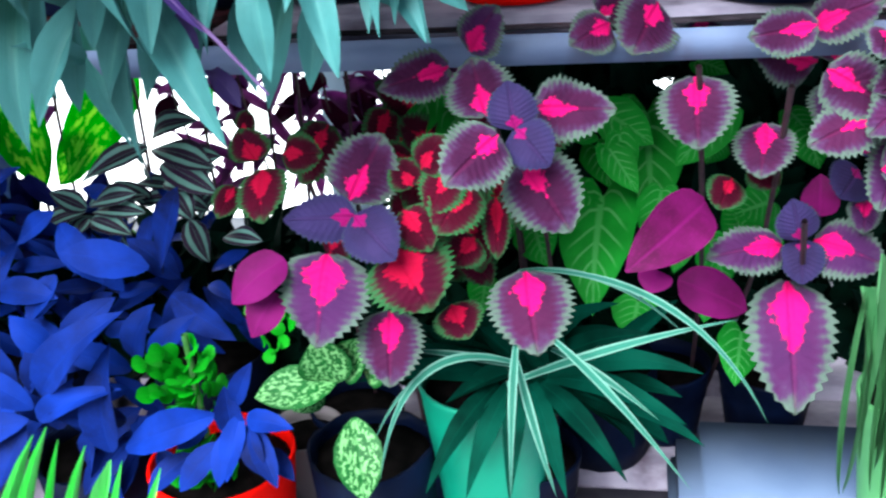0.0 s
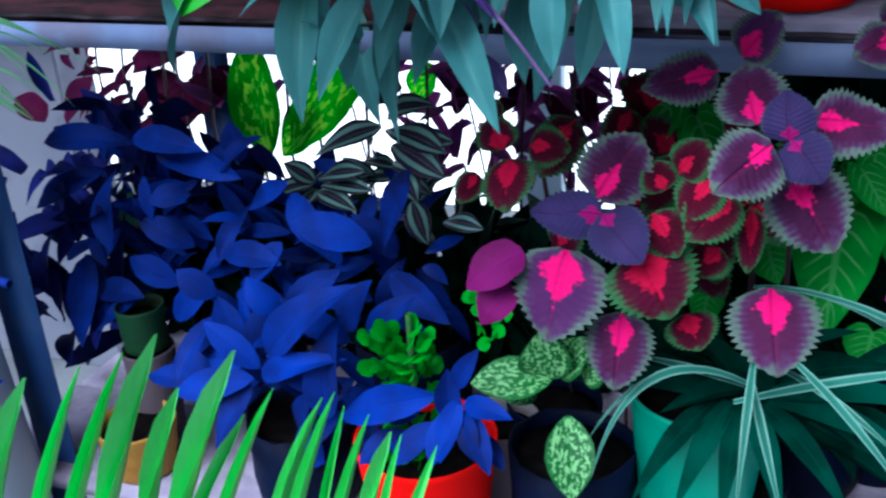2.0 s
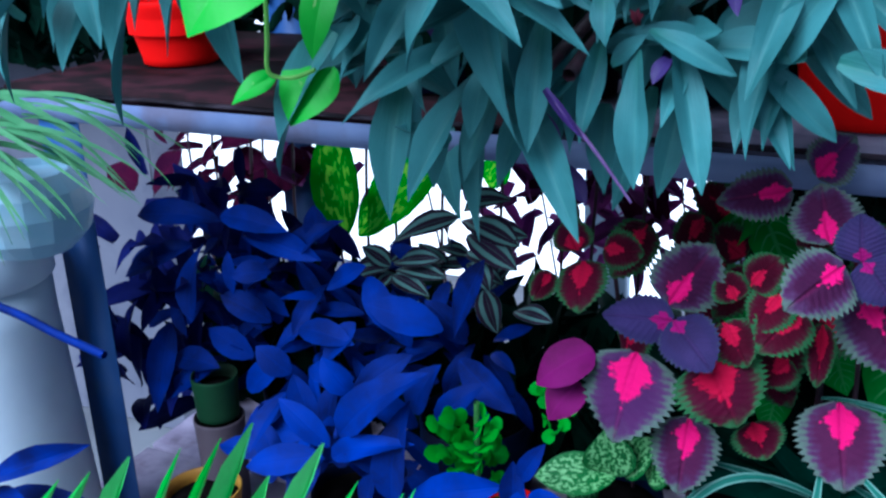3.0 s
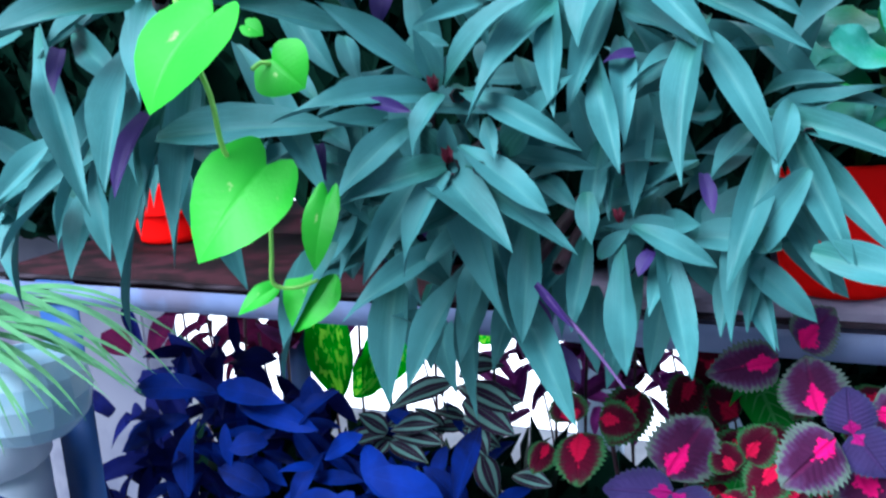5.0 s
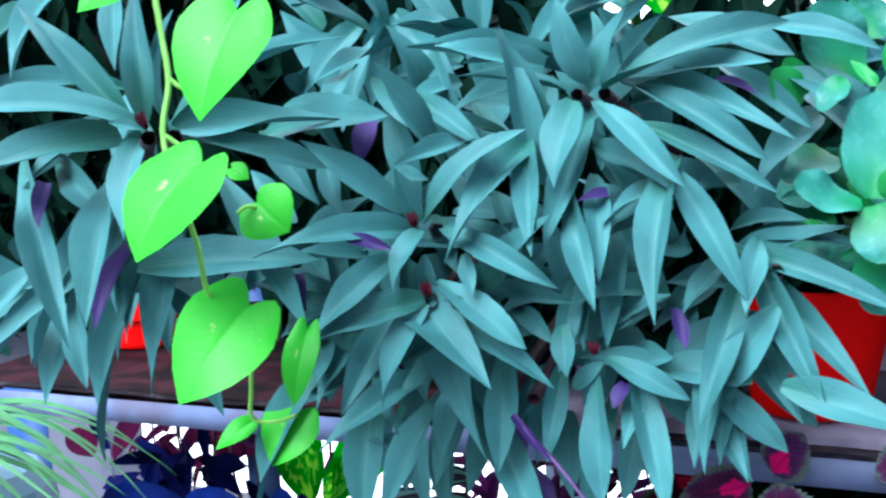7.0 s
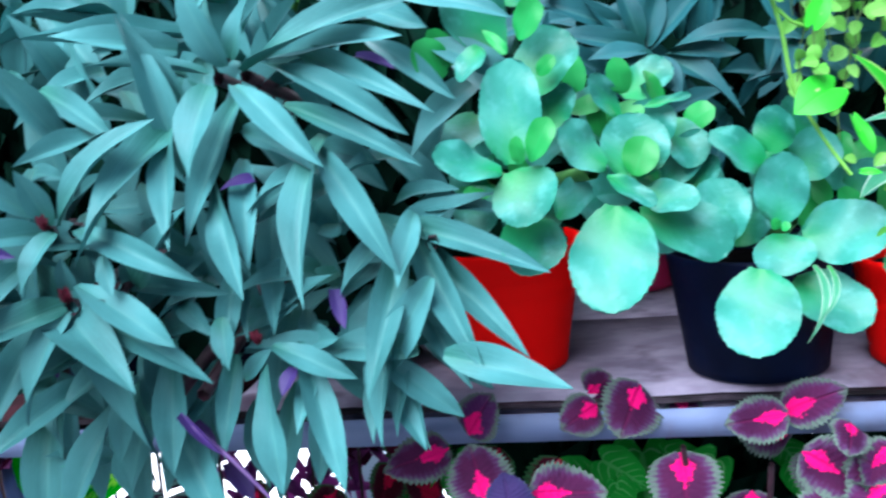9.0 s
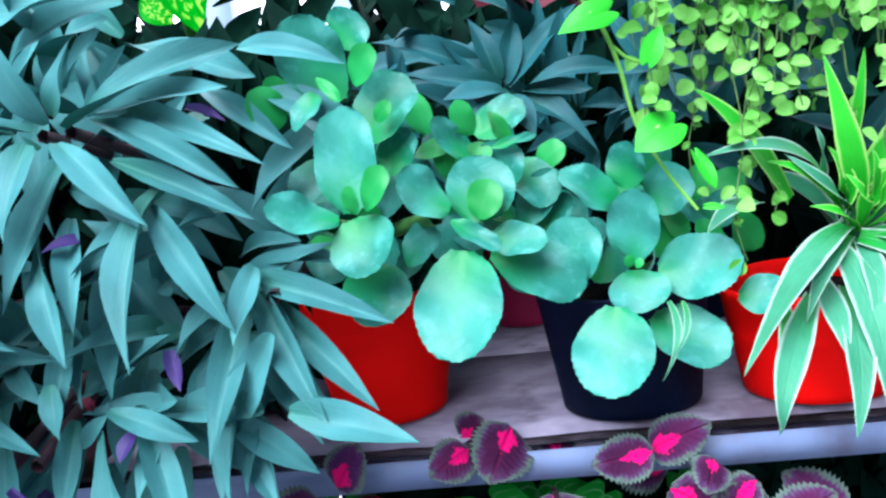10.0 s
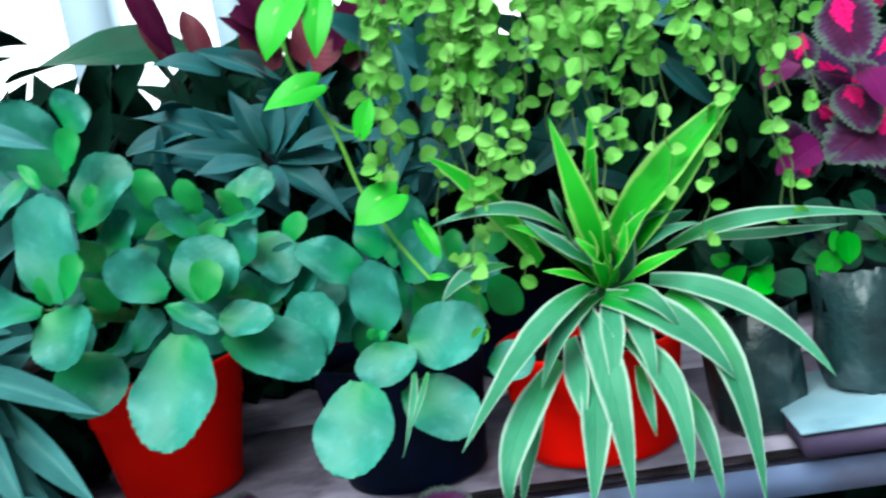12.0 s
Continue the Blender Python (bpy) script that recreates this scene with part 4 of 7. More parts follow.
    leaf(p, OYSTER, (-0.048, 0.696, 1.245), (0.020, 0.700, 1.212), 0.0224)
    leaf(p, OYSTER, (-0.055, 0.695, 1.230), (-0.052, 0.682, 1.119), 0.0296)
    leaf(p, OYSTER, (-0.033, 0.721, 1.240), (0.002, 0.685, 1.119), 0.0283)
    leaf(p, OYSTER, (-0.117, 0.772, 1.206), (-0.123, 0.732, 1.130), 0.0256)
    leaf(p, OYSTER, (-0.075, 0.712, 1.316), (-0.083, 0.671, 1.237), 0.0212)
    leaf(p, OYSTER, (-0.072, 0.738, 1.328), (-0.065, 0.688, 1.251), 0.0186)
    leaf(p, OYSTER, (-0.014, 0.764, 1.380), (-0.053, 0.695, 1.353), 0.0204)
    leaf(p, OYSTER, (0.052, 0.795, 1.381), (0.011, 0.731, 1.371), 0.0187)
    leaf(p, OYSTER, (0.010, 0.801, 1.199), (0.069, 0.762, 1.182), 0.0188)
    leaf(p, OYSTER, (-0.039, 0.767, 1.256), (-0.028, 0.726, 1.194), 0.0225)
    leaf(p, OYSTER, (0.009, 0.806, 1.266), (-0.007, 0.747, 1.208), 0.0229)
    leaf(p, OYSTER, (-0.110, 0.741, 1.286), (-0.142, 0.681, 1.274), 0.0199)
    leaf(p, OYSTER, (-0.024, 0.740, 1.223), (-0.033, 0.684, 1.171), 0.0194)
    leaf(p, OYSTER, (0.025, 0.768, 1.211), (0.019, 0.724, 1.144), 0.0208)
    leaf(p, OYSTER, (0.044, 0.772, 1.227), (0.040, 0.727, 1.148), 0.0206)
    leaf(p, OYSTER, (0.035, 0.775, 1.202), (0.065, 0.740, 1.130), 0.0189)
    leaf(p, OYSTER, (-0.101, 0.752, 1.222), (-0.155, 0.688, 1.162), 0.0238)
    scatter(p, OYSTER, 13, (0.032, 0.830, 1.287), (0.08, 0.04, 0.08), (0.08, 0.12), 0.28, 18, 0.3)
    p = oyster((0.26, 0.99, 1.455), (0.25, 1.38, 1.11), "teal oyster plant in a magenta pot behind fleshy-leaved plants, leaves darkened for shade", (0.075, 0.06, 0.13, MAGENTA_POT))
    leaf(p, OYSTERSHADED, (0.282, 0.968, 1.445), (0.232, 0.934, 1.403), 0.0258)
    leaf(p, OYSTERSHADED, (0.286, 0.969, 1.441), (0.305, 0.937, 1.402), 0.0247)
    leaf(p, OYSTERSHADED, (0.294, 0.969, 1.440), (0.362, 0.932, 1.378), 0.0246)
    leaf(p, OYSTERSHADED, (0.276, 0.968, 1.448), (0.218, 0.946, 1.446), 0.0238)
    leaf(p, OYSTERSHADED, (0.274, 0.988, 1.450), (0.162, 0.974, 1.477), 0.0243)
    leaf(p, OYSTERSHADED, (0.265, 1.017, 1.455), (0.207, 1.014, 1.514), 0.0250)
    leaf(p, OYSTERSHADED, (0.271, 1.017, 1.456), (0.246, 1.019, 1.524), 0.0240)
    leaf(p, OYSTERSHADED, (0.278, 1.017, 1.453), (0.295, 1.021, 1.522), 0.0250)
    leaf(p, OYSTERSHADED, (0.281, 1.018, 1.449), (0.358, 1.026, 1.523), 0.0262)
    leaf(p, OYSTERSHADED, (0.298, 0.969, 1.445), (0.390, 0.957, 1.455), 0.0237)
    leaf(p, OYSTERSHADED, (0.294, 0.969, 1.443), (0.363, 0.950, 1.438), 0.0226)
    leaf(p, OYSTERSHADED, (0.259, 1.027, 1.465), (0.134, 1.018, 1.514), 0.0264)
    leaf(p, OYSTERSHADED, (0.234, 1.044, 1.544), (0.160, 1.028, 1.562), 0.0231)
    leaf(p, OYSTERSHADED, (0.300, 1.047, 1.515), (0.211, 1.042, 1.571), 0.0244)
    scatter(p, OYSTERSHADED, 26, (0.259, 1.086, 1.454), (0.16, 0.05, 0.08), (0.08, 0.12), 0.27, 19)
    p = oyster((0.44, 1.01, 1.475), (0.48, 1.32, 1.11), "teal oyster plant behind hanging creepers, leaves darkened for shade", nursery)
    leaf(p, OYSTERSHADED, (0.428, 1.023, 1.444), (0.385, 1.024, 1.513), 0.0249)
    leaf(p, OYSTERSHADED, (0.432, 1.023, 1.445), (0.473, 1.019, 1.486), 0.0248)
    leaf(p, OYSTERSHADED, (0.427, 0.994, 1.444), (0.369, 0.972, 1.450), 0.0230)
    leaf(p, OYSTERSHADED, (0.437, 0.974, 1.441), (0.466, 0.940, 1.391), 0.0235)
    leaf(p, OYSTERSHADED, (0.439, 0.994, 1.442), (0.496, 0.979, 1.447), 0.0229)
    leaf(p, OYSTERSHADED, (0.425, 1.043, 1.451), (0.416, 1.053, 1.541), 0.0242)
    leaf(p, OYSTERSHADED, (0.432, 1.043, 1.448), (0.457, 1.055, 1.540), 0.0254)
    leaf(p, OYSTERSHADED, (0.422, 0.993, 1.443), (0.407, 0.959, 1.401), 0.0218)
    leaf(p, OYSTERSHADED, (0.443, 0.994, 1.436), (0.571, 0.974, 1.411), 0.0250)
    leaf(p, OYSTERSHADED, (0.574, 0.999, 1.496), (0.601, 0.951, 1.408), 0.0266)
    leaf(p, OYSTERSHADED, (0.499, 0.997, 1.433), (0.438, 0.962, 1.395), 0.0250)
    leaf(p, OYSTERSHADED, (0.579, 1.020, 1.441), (0.512, 0.976, 1.377), 0.0276)
    scatter(p, OYSTERSHADED, 34, (0.513, 1.115, 1.448), (0.18, 0.06, 0.10), (0.08, 0.13), 0.27, 20)


oyster_plants()


def fleshy_plants():
    p = plant("fleshy_leaf_plant", (0.085, 1.05, 1.11), "round grey-green fleshy leaves in a red plastic pot", "plant", "fleshy-leaved plants")
    pot(p, (0.105, 1.03, 1.111), 0.088, 0.063, 0.145, RED, "glossy red plastic pot")
    for crown in ((0.14, 0.765, 1.36), (0.22, 0.79, 1.355), (0.16, 0.85, 1.44)):
        stem(p, [(0.107, 1.031, 1.220), (0.142, 0.940, 1.316), crown], 0.007, STEM)
    leaf(p, SUCCULENT, (0.157, 0.756, 1.371), (0.161, 0.763, 1.456), 0.0524)
    leaf(p, SUCCULENT, (0.163, 0.807, 1.420), (0.206, 0.822, 1.474), 0.0535)
    leaf(p, SUCCULENT, (0.145, 0.827, 1.459), (0.113, 0.813, 1.533), 0.0608)
    leaf(p, SUCCULENT, (0.145, 0.860, 1.508), (0.167, 0.853, 1.532), 0.0474)
    leaf(p, SUCCULENT, (0.148, 0.748, 1.367), (0.099, 0.717, 1.388), 0.0385)
    leaf(p, SUCCULENT, (0.158, 0.750, 1.366), (0.178, 0.726, 1.328), 0.0572)
    leaf(p, SUCCULENT, (0.155, 0.773, 1.325), (0.175, 0.757, 1.278), 0.0589)
    leaf(p, SUCCULENT, (0.134, 0.794, 1.468), (0.119, 0.772, 1.441), 0.0250)
    leaf(p, SUCCULENT, (0.181, 0.811, 1.393), (0.202, 0.818, 1.430), 0.0379)
    leaf(p, SUCCULENT, (0.231, 0.793, 1.359), (0.196, 0.771, 1.395), 0.0461)
    leaf(p, SUCCULENT, (0.248, 0.814, 1.344), (0.265, 0.829, 1.397), 0.0601)
    leaf(p, SUCCULENT, (0.267, 0.871, 1.365), (0.280, 0.861, 1.406), 0.0483)
    leaf(p, SUCCULENT, (0.245, 0.848, 1.395), (0.223, 0.830, 1.435), 0.0224)
    leaf(p, SUCCULENT, (0.267, 0.857, 1.401), (0.308, 0.846, 1.408), 0.0103)
    leaf(p, SUCCULENT, (0.232, 0.784, 1.351), (0.271, 0.781, 1.324), 0.0183)
    leaf(p, SUCCULENT, (0.261, 0.816, 1.329), (0.308, 0.807, 1.321), 0.0348)
    leaf(p, SUCCULENT, (0.257, 0.828, 1.311), (0.336, 0.837, 1.273), 0.0543)
    leaf(p, SUCCULENT, (0.238, 0.789, 1.324), (0.228, 0.734, 1.246), 0.0733)
    leaf(p, SUCCULENT, (0.310, 0.851, 1.273), (0.341, 0.855, 1.329), 0.0584)
    leaf(p, SUCCULENT, (0.282, 0.885, 1.324), (0.321, 0.884, 1.372), 0.0344)
    leaf(p, SUCCULENT, (0.299, 0.889, 1.316), (0.331, 0.885, 1.347), 0.0323)
    leaf(p, SUCCULENT, (0.186, 0.809, 1.314), (0.214, 0.813, 1.344), 0.0353)
    leaf(p, FLESHYGREEN, (0.167, 0.796, 1.471), (0.185, 0.788, 1.502), 0.0258)
    leaf(p, FLESHYGREEN, (0.140, 0.783, 1.481), (0.159, 0.770, 1.460), 0.0104)
    leaf(p, FLESHYGREEN, (0.099, 0.804, 1.446), (0.079, 0.788, 1.477), 0.0344)
    leaf(p, FLESHYGREEN, (0.103, 0.829, 1.455), (0.087, 0.815, 1.487), 0.0253)
    leaf(p, FLESHYGREEN, (0.173, 0.739, 1.374), (0.191, 0.738, 1.407), 0.0246)
    leaf(p, FLESHYGREEN, (0.166, 0.731, 1.373), (0.165, 0.725, 1.396), 0.0136)
    leaf(p, FLESHYGREEN, (0.251, 0.848, 1.415), (0.243, 0.838, 1.447), 0.0224)
    leaf(p, FLESHYGREEN, (0.200, 0.846, 1.402), (0.229, 0.853, 1.410), 0.0238)
    leaf(p, FLESHYGREEN, (0.255, 0.803, 1.347), (0.266, 0.808, 1.379), 0.0325)
    leaf(p, FLESHYGREEN, (0.181, 0.791, 1.440), (0.196, 0.786, 1.454), 0.0144)
    scatter(p, SUCCULENT, 22, (0.214, 0.901, 1.353), (0.12, 0.03, 0.06), (0.05, 0.07), 0.8, 31)
    scatter(p, FLESHYGREEN, 8, (0.197, 0.861, 1.382), (0.10, 0.03, 0.06), (0.03, 0.045), 0.65, 33, -0.5)
    p = plant("fleshy_leaf_plant", (0.36, 1.02, 1.11), "round grey-green fleshy leaves in a black plastic pot", "plant", "fleshy-leaved plants")
    pot(p, (0.370, 0.99, 1.111), 0.088, 0.072, 0.13, BLACK, "black plastic pot")
    stem(p, [(0.373, 1.017, 1.204), (0.386, 0.956, 1.251), (0.392, 0.886, 1.284)], 0.008, STEM)
    leaf(p, SUCCULENT, (0.380, 0.879, 1.282), (0.387, 0.862, 1.349), 0.0483)
    leaf(p, SUCCULENT, (0.402, 0.883, 1.268), (0.474, 0.860, 1.276), 0.0620)
    leaf(p, SUCCULENT, (0.381, 0.876, 1.273), (0.384, 0.853, 1.239), 0.0559)
    leaf(p, SUCCULENT, (0.360, 0.850, 1.247), (0.346, 0.800, 1.181), 0.0725)
    leaf(p, SUCCULENT, (0.393, 0.883, 1.227), (0.453, 0.850, 1.192), 0.0573)
    leaf(p, SUCCULENT, (0.371, 0.890, 1.337), (0.321, 0.862, 1.366), 0.0465)
    leaf(p, SUCCULENT, (0.381, 0.907, 1.345), (0.387, 0.896, 1.388), 0.0398)
    leaf(p, SUCCULENT, (0.403, 0.920, 1.321), (0.438, 0.908, 1.355), 0.0502)
    leaf(p, SUCCULENT, (0.470, 0.879, 1.239), (0.511, 0.865, 1.240), 0.0388)
    leaf(p, SUCCULENT, (0.458, 0.962, 1.291), (0.486, 0.952, 1.322), 0.0342)
    leaf(p, FLESHYGREEN, (0.378, 0.863, 1.280), (0.373, 0.860, 1.290), 0.0105)
    leaf(p, FLESHYGREEN, (0.381, 0.863, 1.279), (0.388, 0.861, 1.285), 0.0094)
    leaf(p, FLESHYGREEN, (0.303, 0.901, 1.375), (0.331, 0.893, 1.392), 0.0302)
    leaf(p, FLESHYGREEN, (0.500, 0.940, 1.267), (0.480, 0.926, 1.305), 0.0334)
    scatter(p, SUCCULENT, 12, (0.377, 0.975, 1.301), (0.07, 0.03, 0.05), (0.05, 0.065), 0.8, 32)
    scatter(p, FLESHYGREEN, 5, (0.456, 0.958, 1.289), (0.05, 0.03, 0.05), (0.03, 0.045), 0.65, 34, -0.5)


fleshy_plants()


def spider_plant():
    p = plant("spider_plant", (0.55, 0.99, 1.11), "variegated spider plant with white-edged leaves in a red pot", "plant")
    pot(p, (0.560, 0.992, 1.111), 0.092, 0.076, 0.112, RED, "red plastic pot")
    ribbon(p, SPIDER, (0.568, 0.884, 1.290), (0.520, 0.831, 1.287), (0.449, 0.750, 1.207), 0.0277)
    ribbon(p, SPIDER, (0.532, 0.871, 1.233), (0.474, 0.739, 1.209), (0.477, 0.765, 1.152), 0.0257)
    ribbon(p, SPIDER, (0.562, 0.877, 1.237), (0.554, 0.790, 1.193), (0.539, 0.785, 1.134), 0.0257)
    ribbon(p, SPIDER, (0.559, 0.880, 1.273), (0.577, 0.812, 1.230), (0.572, 0.795, 1.127), 0.0287)
    ribbon(p, SPIDER, (0.592, 0.885, 1.240), (0.633, 0.831, 1.220), (0.622, 0.812, 1.132), 0.0254)
    ribbon(p, SPIDER, (0.544, 0.896, 1.245), (0.545, 0.820, 1.220), (0.544, 0.819, 1.194), 0.0208)
    ribbon(p, SPIDER, (0.578, 0.884, 1.279), (0.644, 0.854, 1.263), (0.673, 0.847, 1.202), 0.0324)
    ribbon(p, SPIDER, (0.635, 0.914, 1.268), (0.687, 0.856, 1.242), (0.679, 0.820, 1.101), 0.0287)
    ribbon(p, SPIDER, (0.622, 0.908, 1.284), (0.712, 0.878, 1.272), (0.756, 0.856, 1.189), 0.0242)
    ribbon(p, SPIDER, (0.645, 0.944, 1.302), (0.707, 0.900, 1.341), (0.829, 0.904, 1.308), 0.0218)
    ribbon(p, SPIDER, (0.676, 0.975, 1.304), (0.740, 0.914, 1.304), (0.800, 0.923, 1.303), 0.0132)
    ribbon(p, YOUNGSPIDER, (0.594, 0.922, 1.323), (0.653, 0.889, 1.390), (0.723, 0.905, 1.440), 0.0401)
    ribbon(p, YOUNGSPIDER, (0.600, 0.925, 1.298), (0.661, 0.901, 1.370), (0.712, 0.911, 1.420), 0.0287)
    ribbon(p, YOUNGSPIDER, (0.587, 0.905, 1.304), (0.570, 0.856, 1.368), (0.556, 0.876, 1.443), 0.0230)
    ribbon(p, YOUNGSPIDER, (0.580, 0.922, 1.333), (0.584, 0.873, 1.404), (0.593, 0.887, 1.444), 0.0116)
    ribbon(p, YOUNGSPIDER, (0.528, 0.918, 1.314), (0.487, 0.883, 1.397), (0.447, 0.877, 1.428), 0.0266)
    ribbon(p, SPIDER, (0.555, 0.912, 1.338), (0.520, 0.866, 1.387), (0.445, 0.850, 1.370), 0.0174)
    ribbon(p, SPIDER, (0.500, 0.912, 1.316), (0.464, 0.844, 1.332), (0.443, 0.842, 1.306), 0.0212)
    ribbon(p, SPIDER, (0.558, 0.922, 1.321), (0.552, 0.868, 1.365), (0.547, 0.883, 1.382), 0.0117)
    ribbon(p, SPIDER, (0.633, 0.912, 1.184), (0.647, 0.838, 1.165), (0.647, 0.833, 1.102), 0.0183)
    ribbon(p, SPIDER, (0.600, 0.904, 1.208), (0.597, 0.831, 1.199), (0.601, 0.834, 1.167), 0.0134)
    ribbon(p, SPIDER, (0.406, 0.857, 1.246), (0.415, 0.782, 1.236), (0.391, 0.812, 1.188), 0.0070)
    ribbon(p, SPIDER, (0.418, 0.855, 1.245), (0.420, 0.778, 1.241), (0.399, 0.807, 1.207), 0.0055)
    ribbon(p, SPIDER, (0.579, 0.917, 1.298), (0.555, 0.847, 1.330), (0.518, 0.877, 1.362), 0.0184)
    ribbon(p, YOUNGSPIDER, (0.590, 0.918, 1.285), (0.602, 0.868, 1.339), (0.631, 0.890, 1.351), 0.0166)
    ribbon(p, YOUNGSPIDER, (0.578, 0.926, 1.286), (0.577, 0.867, 1.335), (0.558, 0.889, 1.362), 0.0167)
    ribbon(p, SPIDER, (0.595, 0.933, 1.292), (0.631, 0.895, 1.333), (0.674, 0.916, 1.326), 0.0170)
    ribbon(p, SPIDER, (0.514, 0.903, 1.216), (0.498, 0.791, 1.192), (0.482, 0.805, 1.133), 0.0188)
    ribbon(p, YOUNGSPIDER, (0.583, 0.899, 1.285), (0.580, 0.834, 1.325), (0.560, 0.850, 1.342), 0.0142)
    ribbon(p, YOUNGSPIDER, (0.586, 0.900, 1.284), (0.600, 0.844, 1.322), (0.604, 0.863, 1.347), 0.0143)
    ribbon(p, YOUNGSPIDER, (0.581, 0.906, 1.281), (0.559, 0.834, 1.315), (0.530, 0.848, 1.318), 0.0142)
    ribbon(p, YOUNGSPIDER, (0.591, 0.909, 1.281), (0.619, 0.862, 1.308), (0.655, 0.891, 1.310), 0.0156)
    ribbon(p, SPIDER, (0.588, 0.899, 1.279), (0.617, 0.849, 1.292), (0.638, 0.861, 1.244), 0.0191)
    ribbon(p, SPIDER, (0.575, 0.904, 1.277), (0.537, 0.834, 1.283), (0.514, 0.818, 1.226), 0.0190)
    ribbon(p, SPIDER, (0.582, 0.901, 1.274), (0.581, 0.831, 1.261), (0.571, 0.829, 1.209), 0.0208)
    ribbon(p, YOUNGSPIDER, (0.582, 0.896, 1.291), (0.591, 0.840, 1.336), (0.585, 0.857, 1.361), 0.0113)
    ribbon(p, YOUNGSPIDER, (0.577, 0.918, 1.285), (0.547, 0.860, 1.350), (0.503, 0.879, 1.357), 0.0166)
    ribbon(p, SPIDER, (0.594, 0.908, 1.266), (0.610, 0.846, 1.253), (0.607, 0.845, 1.204), 0.0192)
    scatter(p, SPIDER, 6, (0.578, 0.972, 1.264), (0.03, 0.02, 0.02), (0.10, 0.16), 0.16, 41, -0.3)


spider_plant()


def heart_vine(leaves, line, label):
    p = plant("heart_leaf_vine", line[-1], label, "vine")
    stem(p, line, 0.0021, STEM_LIME, 0.0016)
    leaves(p)
    return p


def left_vine(p):
    leaf(p, POTHOS, (-0.251, 0.439, 1.431), (-0.280, 0.402, 1.372), 0.0772)
    leaf(p, POTHOS, (-0.247, 0.493, 1.400), (-0.223, 0.494, 1.379), 0.0460)
    leaf(p, POTHOS, (-0.250, 0.478, 1.329), (-0.285, 0.437, 1.268), 0.0683)
    leaf(p, POTHOS, (-0.249, 0.490, 1.531), (-0.263, 0.457, 1.458), 0.0712)
    leaf(p, POTHOS, (-0.248, 0.552, 1.295), (-0.252, 0.530, 1.240), 0.0280)
    leaf(p, POTHOS, (-0.262, 0.554, 1.228), (-0.277, 0.532, 1.189), 0.0481)
    leaf(p, POTHOS, (-0.290, 0.526, 1.225), (-0.311, 0.508, 1.208), 0.0173)
    leaf(p, POTHOS, (-0.305, 0.533, 1.220), (-0.293, 0.536, 1.224), 0.0111)
    leaf(p, POTHOS, (-0.321, 0.459, 1.553), (-0.342, 0.441, 1.534), 0.0277)
    leaf(p, POTHOS, (-0.269, 0.498, 1.424), (-0.256, 0.499, 1.416), 0.0150)
    stem(p, [(-0.293, 0.455, 1.451), (-0.282, 0.459, 1.442), (-0.269, 0.464, 1.428)], 0.0018, STEM_LIME)
    stem(p, [(-0.253, 0.477, 1.394), (-0.250, 0.483, 1.398), (-0.247, 0.490, 1.397)], 0.0016, STEM_LIME)
    stem(p, [(-0.296, 0.472, 1.488), (-0.287, 0.475, 1.481), (-0.283, 0.482, 1.489), (-0.282, 0.490, 1.508), (-0.271, 0.505, 1.527)], 0.0018, STEM_LIME)


def right_vine(p):
    leaf(p, POTHOS, (0.372, 0.832, 1.576), (0.344, 0.812, 1.526), 0.0374)
    leaf(p, POTHOS, (0.393, 0.833, 1.572), (0.383, 0.815, 1.521), 0.0243)
    leaf(p, POTHOS, (0.378, 0.819, 1.501), (0.336, 0.804, 1.488), 0.0261)
    leaf(p, POTHOS, (0.406, 0.823, 1.457), (0.419, 0.822, 1.484), 0.0188)
    leaf(p, POTHOS, (0.423, 0.834, 1.403), (0.388, 0.820, 1.385), 0.0374)
    leaf(p, POTHOS, (0.438, 0.831, 1.376), (0.451, 0.823, 1.346), 0.0144)
    leaf(p, POTHOS, (0.441, 0.824, 1.332), (0.457, 0.822, 1.330), 0.0067)
    stem(p, [(0.380, 0.834, 1.473), (0.391, 0.839, 1.462), (0.402, 0.846, 1.457)], 0.0016, STEM_LIME)


heart_vine(left_vine, [(-0.327, 0.505, 1.635), (-0.318, 0.491, 1.569), (-0.306, 0.480, 1.521), (-0.296, 0.471, 1.486), (-0.293, 0.456, 1.453), (-0.279, 0.445, 1.417), (-0.265, 0.445, 1.379), (-0.272, 0.462, 1.341), (-0.274, 0.489, 1.319), (-0.274, 0.509, 1.289), (-0.279, 0.515, 1.257), (-0.286, 0.523, 1.231), (-0.272, 0.531, 1.226), (-0.251, 0.531, 1.233)], "bright lime heart-shaped leaves on a hanging vine")
heart_vine(right_vine, [(0.361, 0.863, 1.650), (0.352, 0.847, 1.567), (0.357, 0.838, 1.520), (0.373, 0.833, 1.489), (0.384, 0.840, 1.454), (0.393, 0.850, 1.407), (0.410, 0.848, 1.371), (0.422, 0.846, 1.350), (0.437, 0.844, 1.327)], "thin lime vine with small heart-shaped leaves")


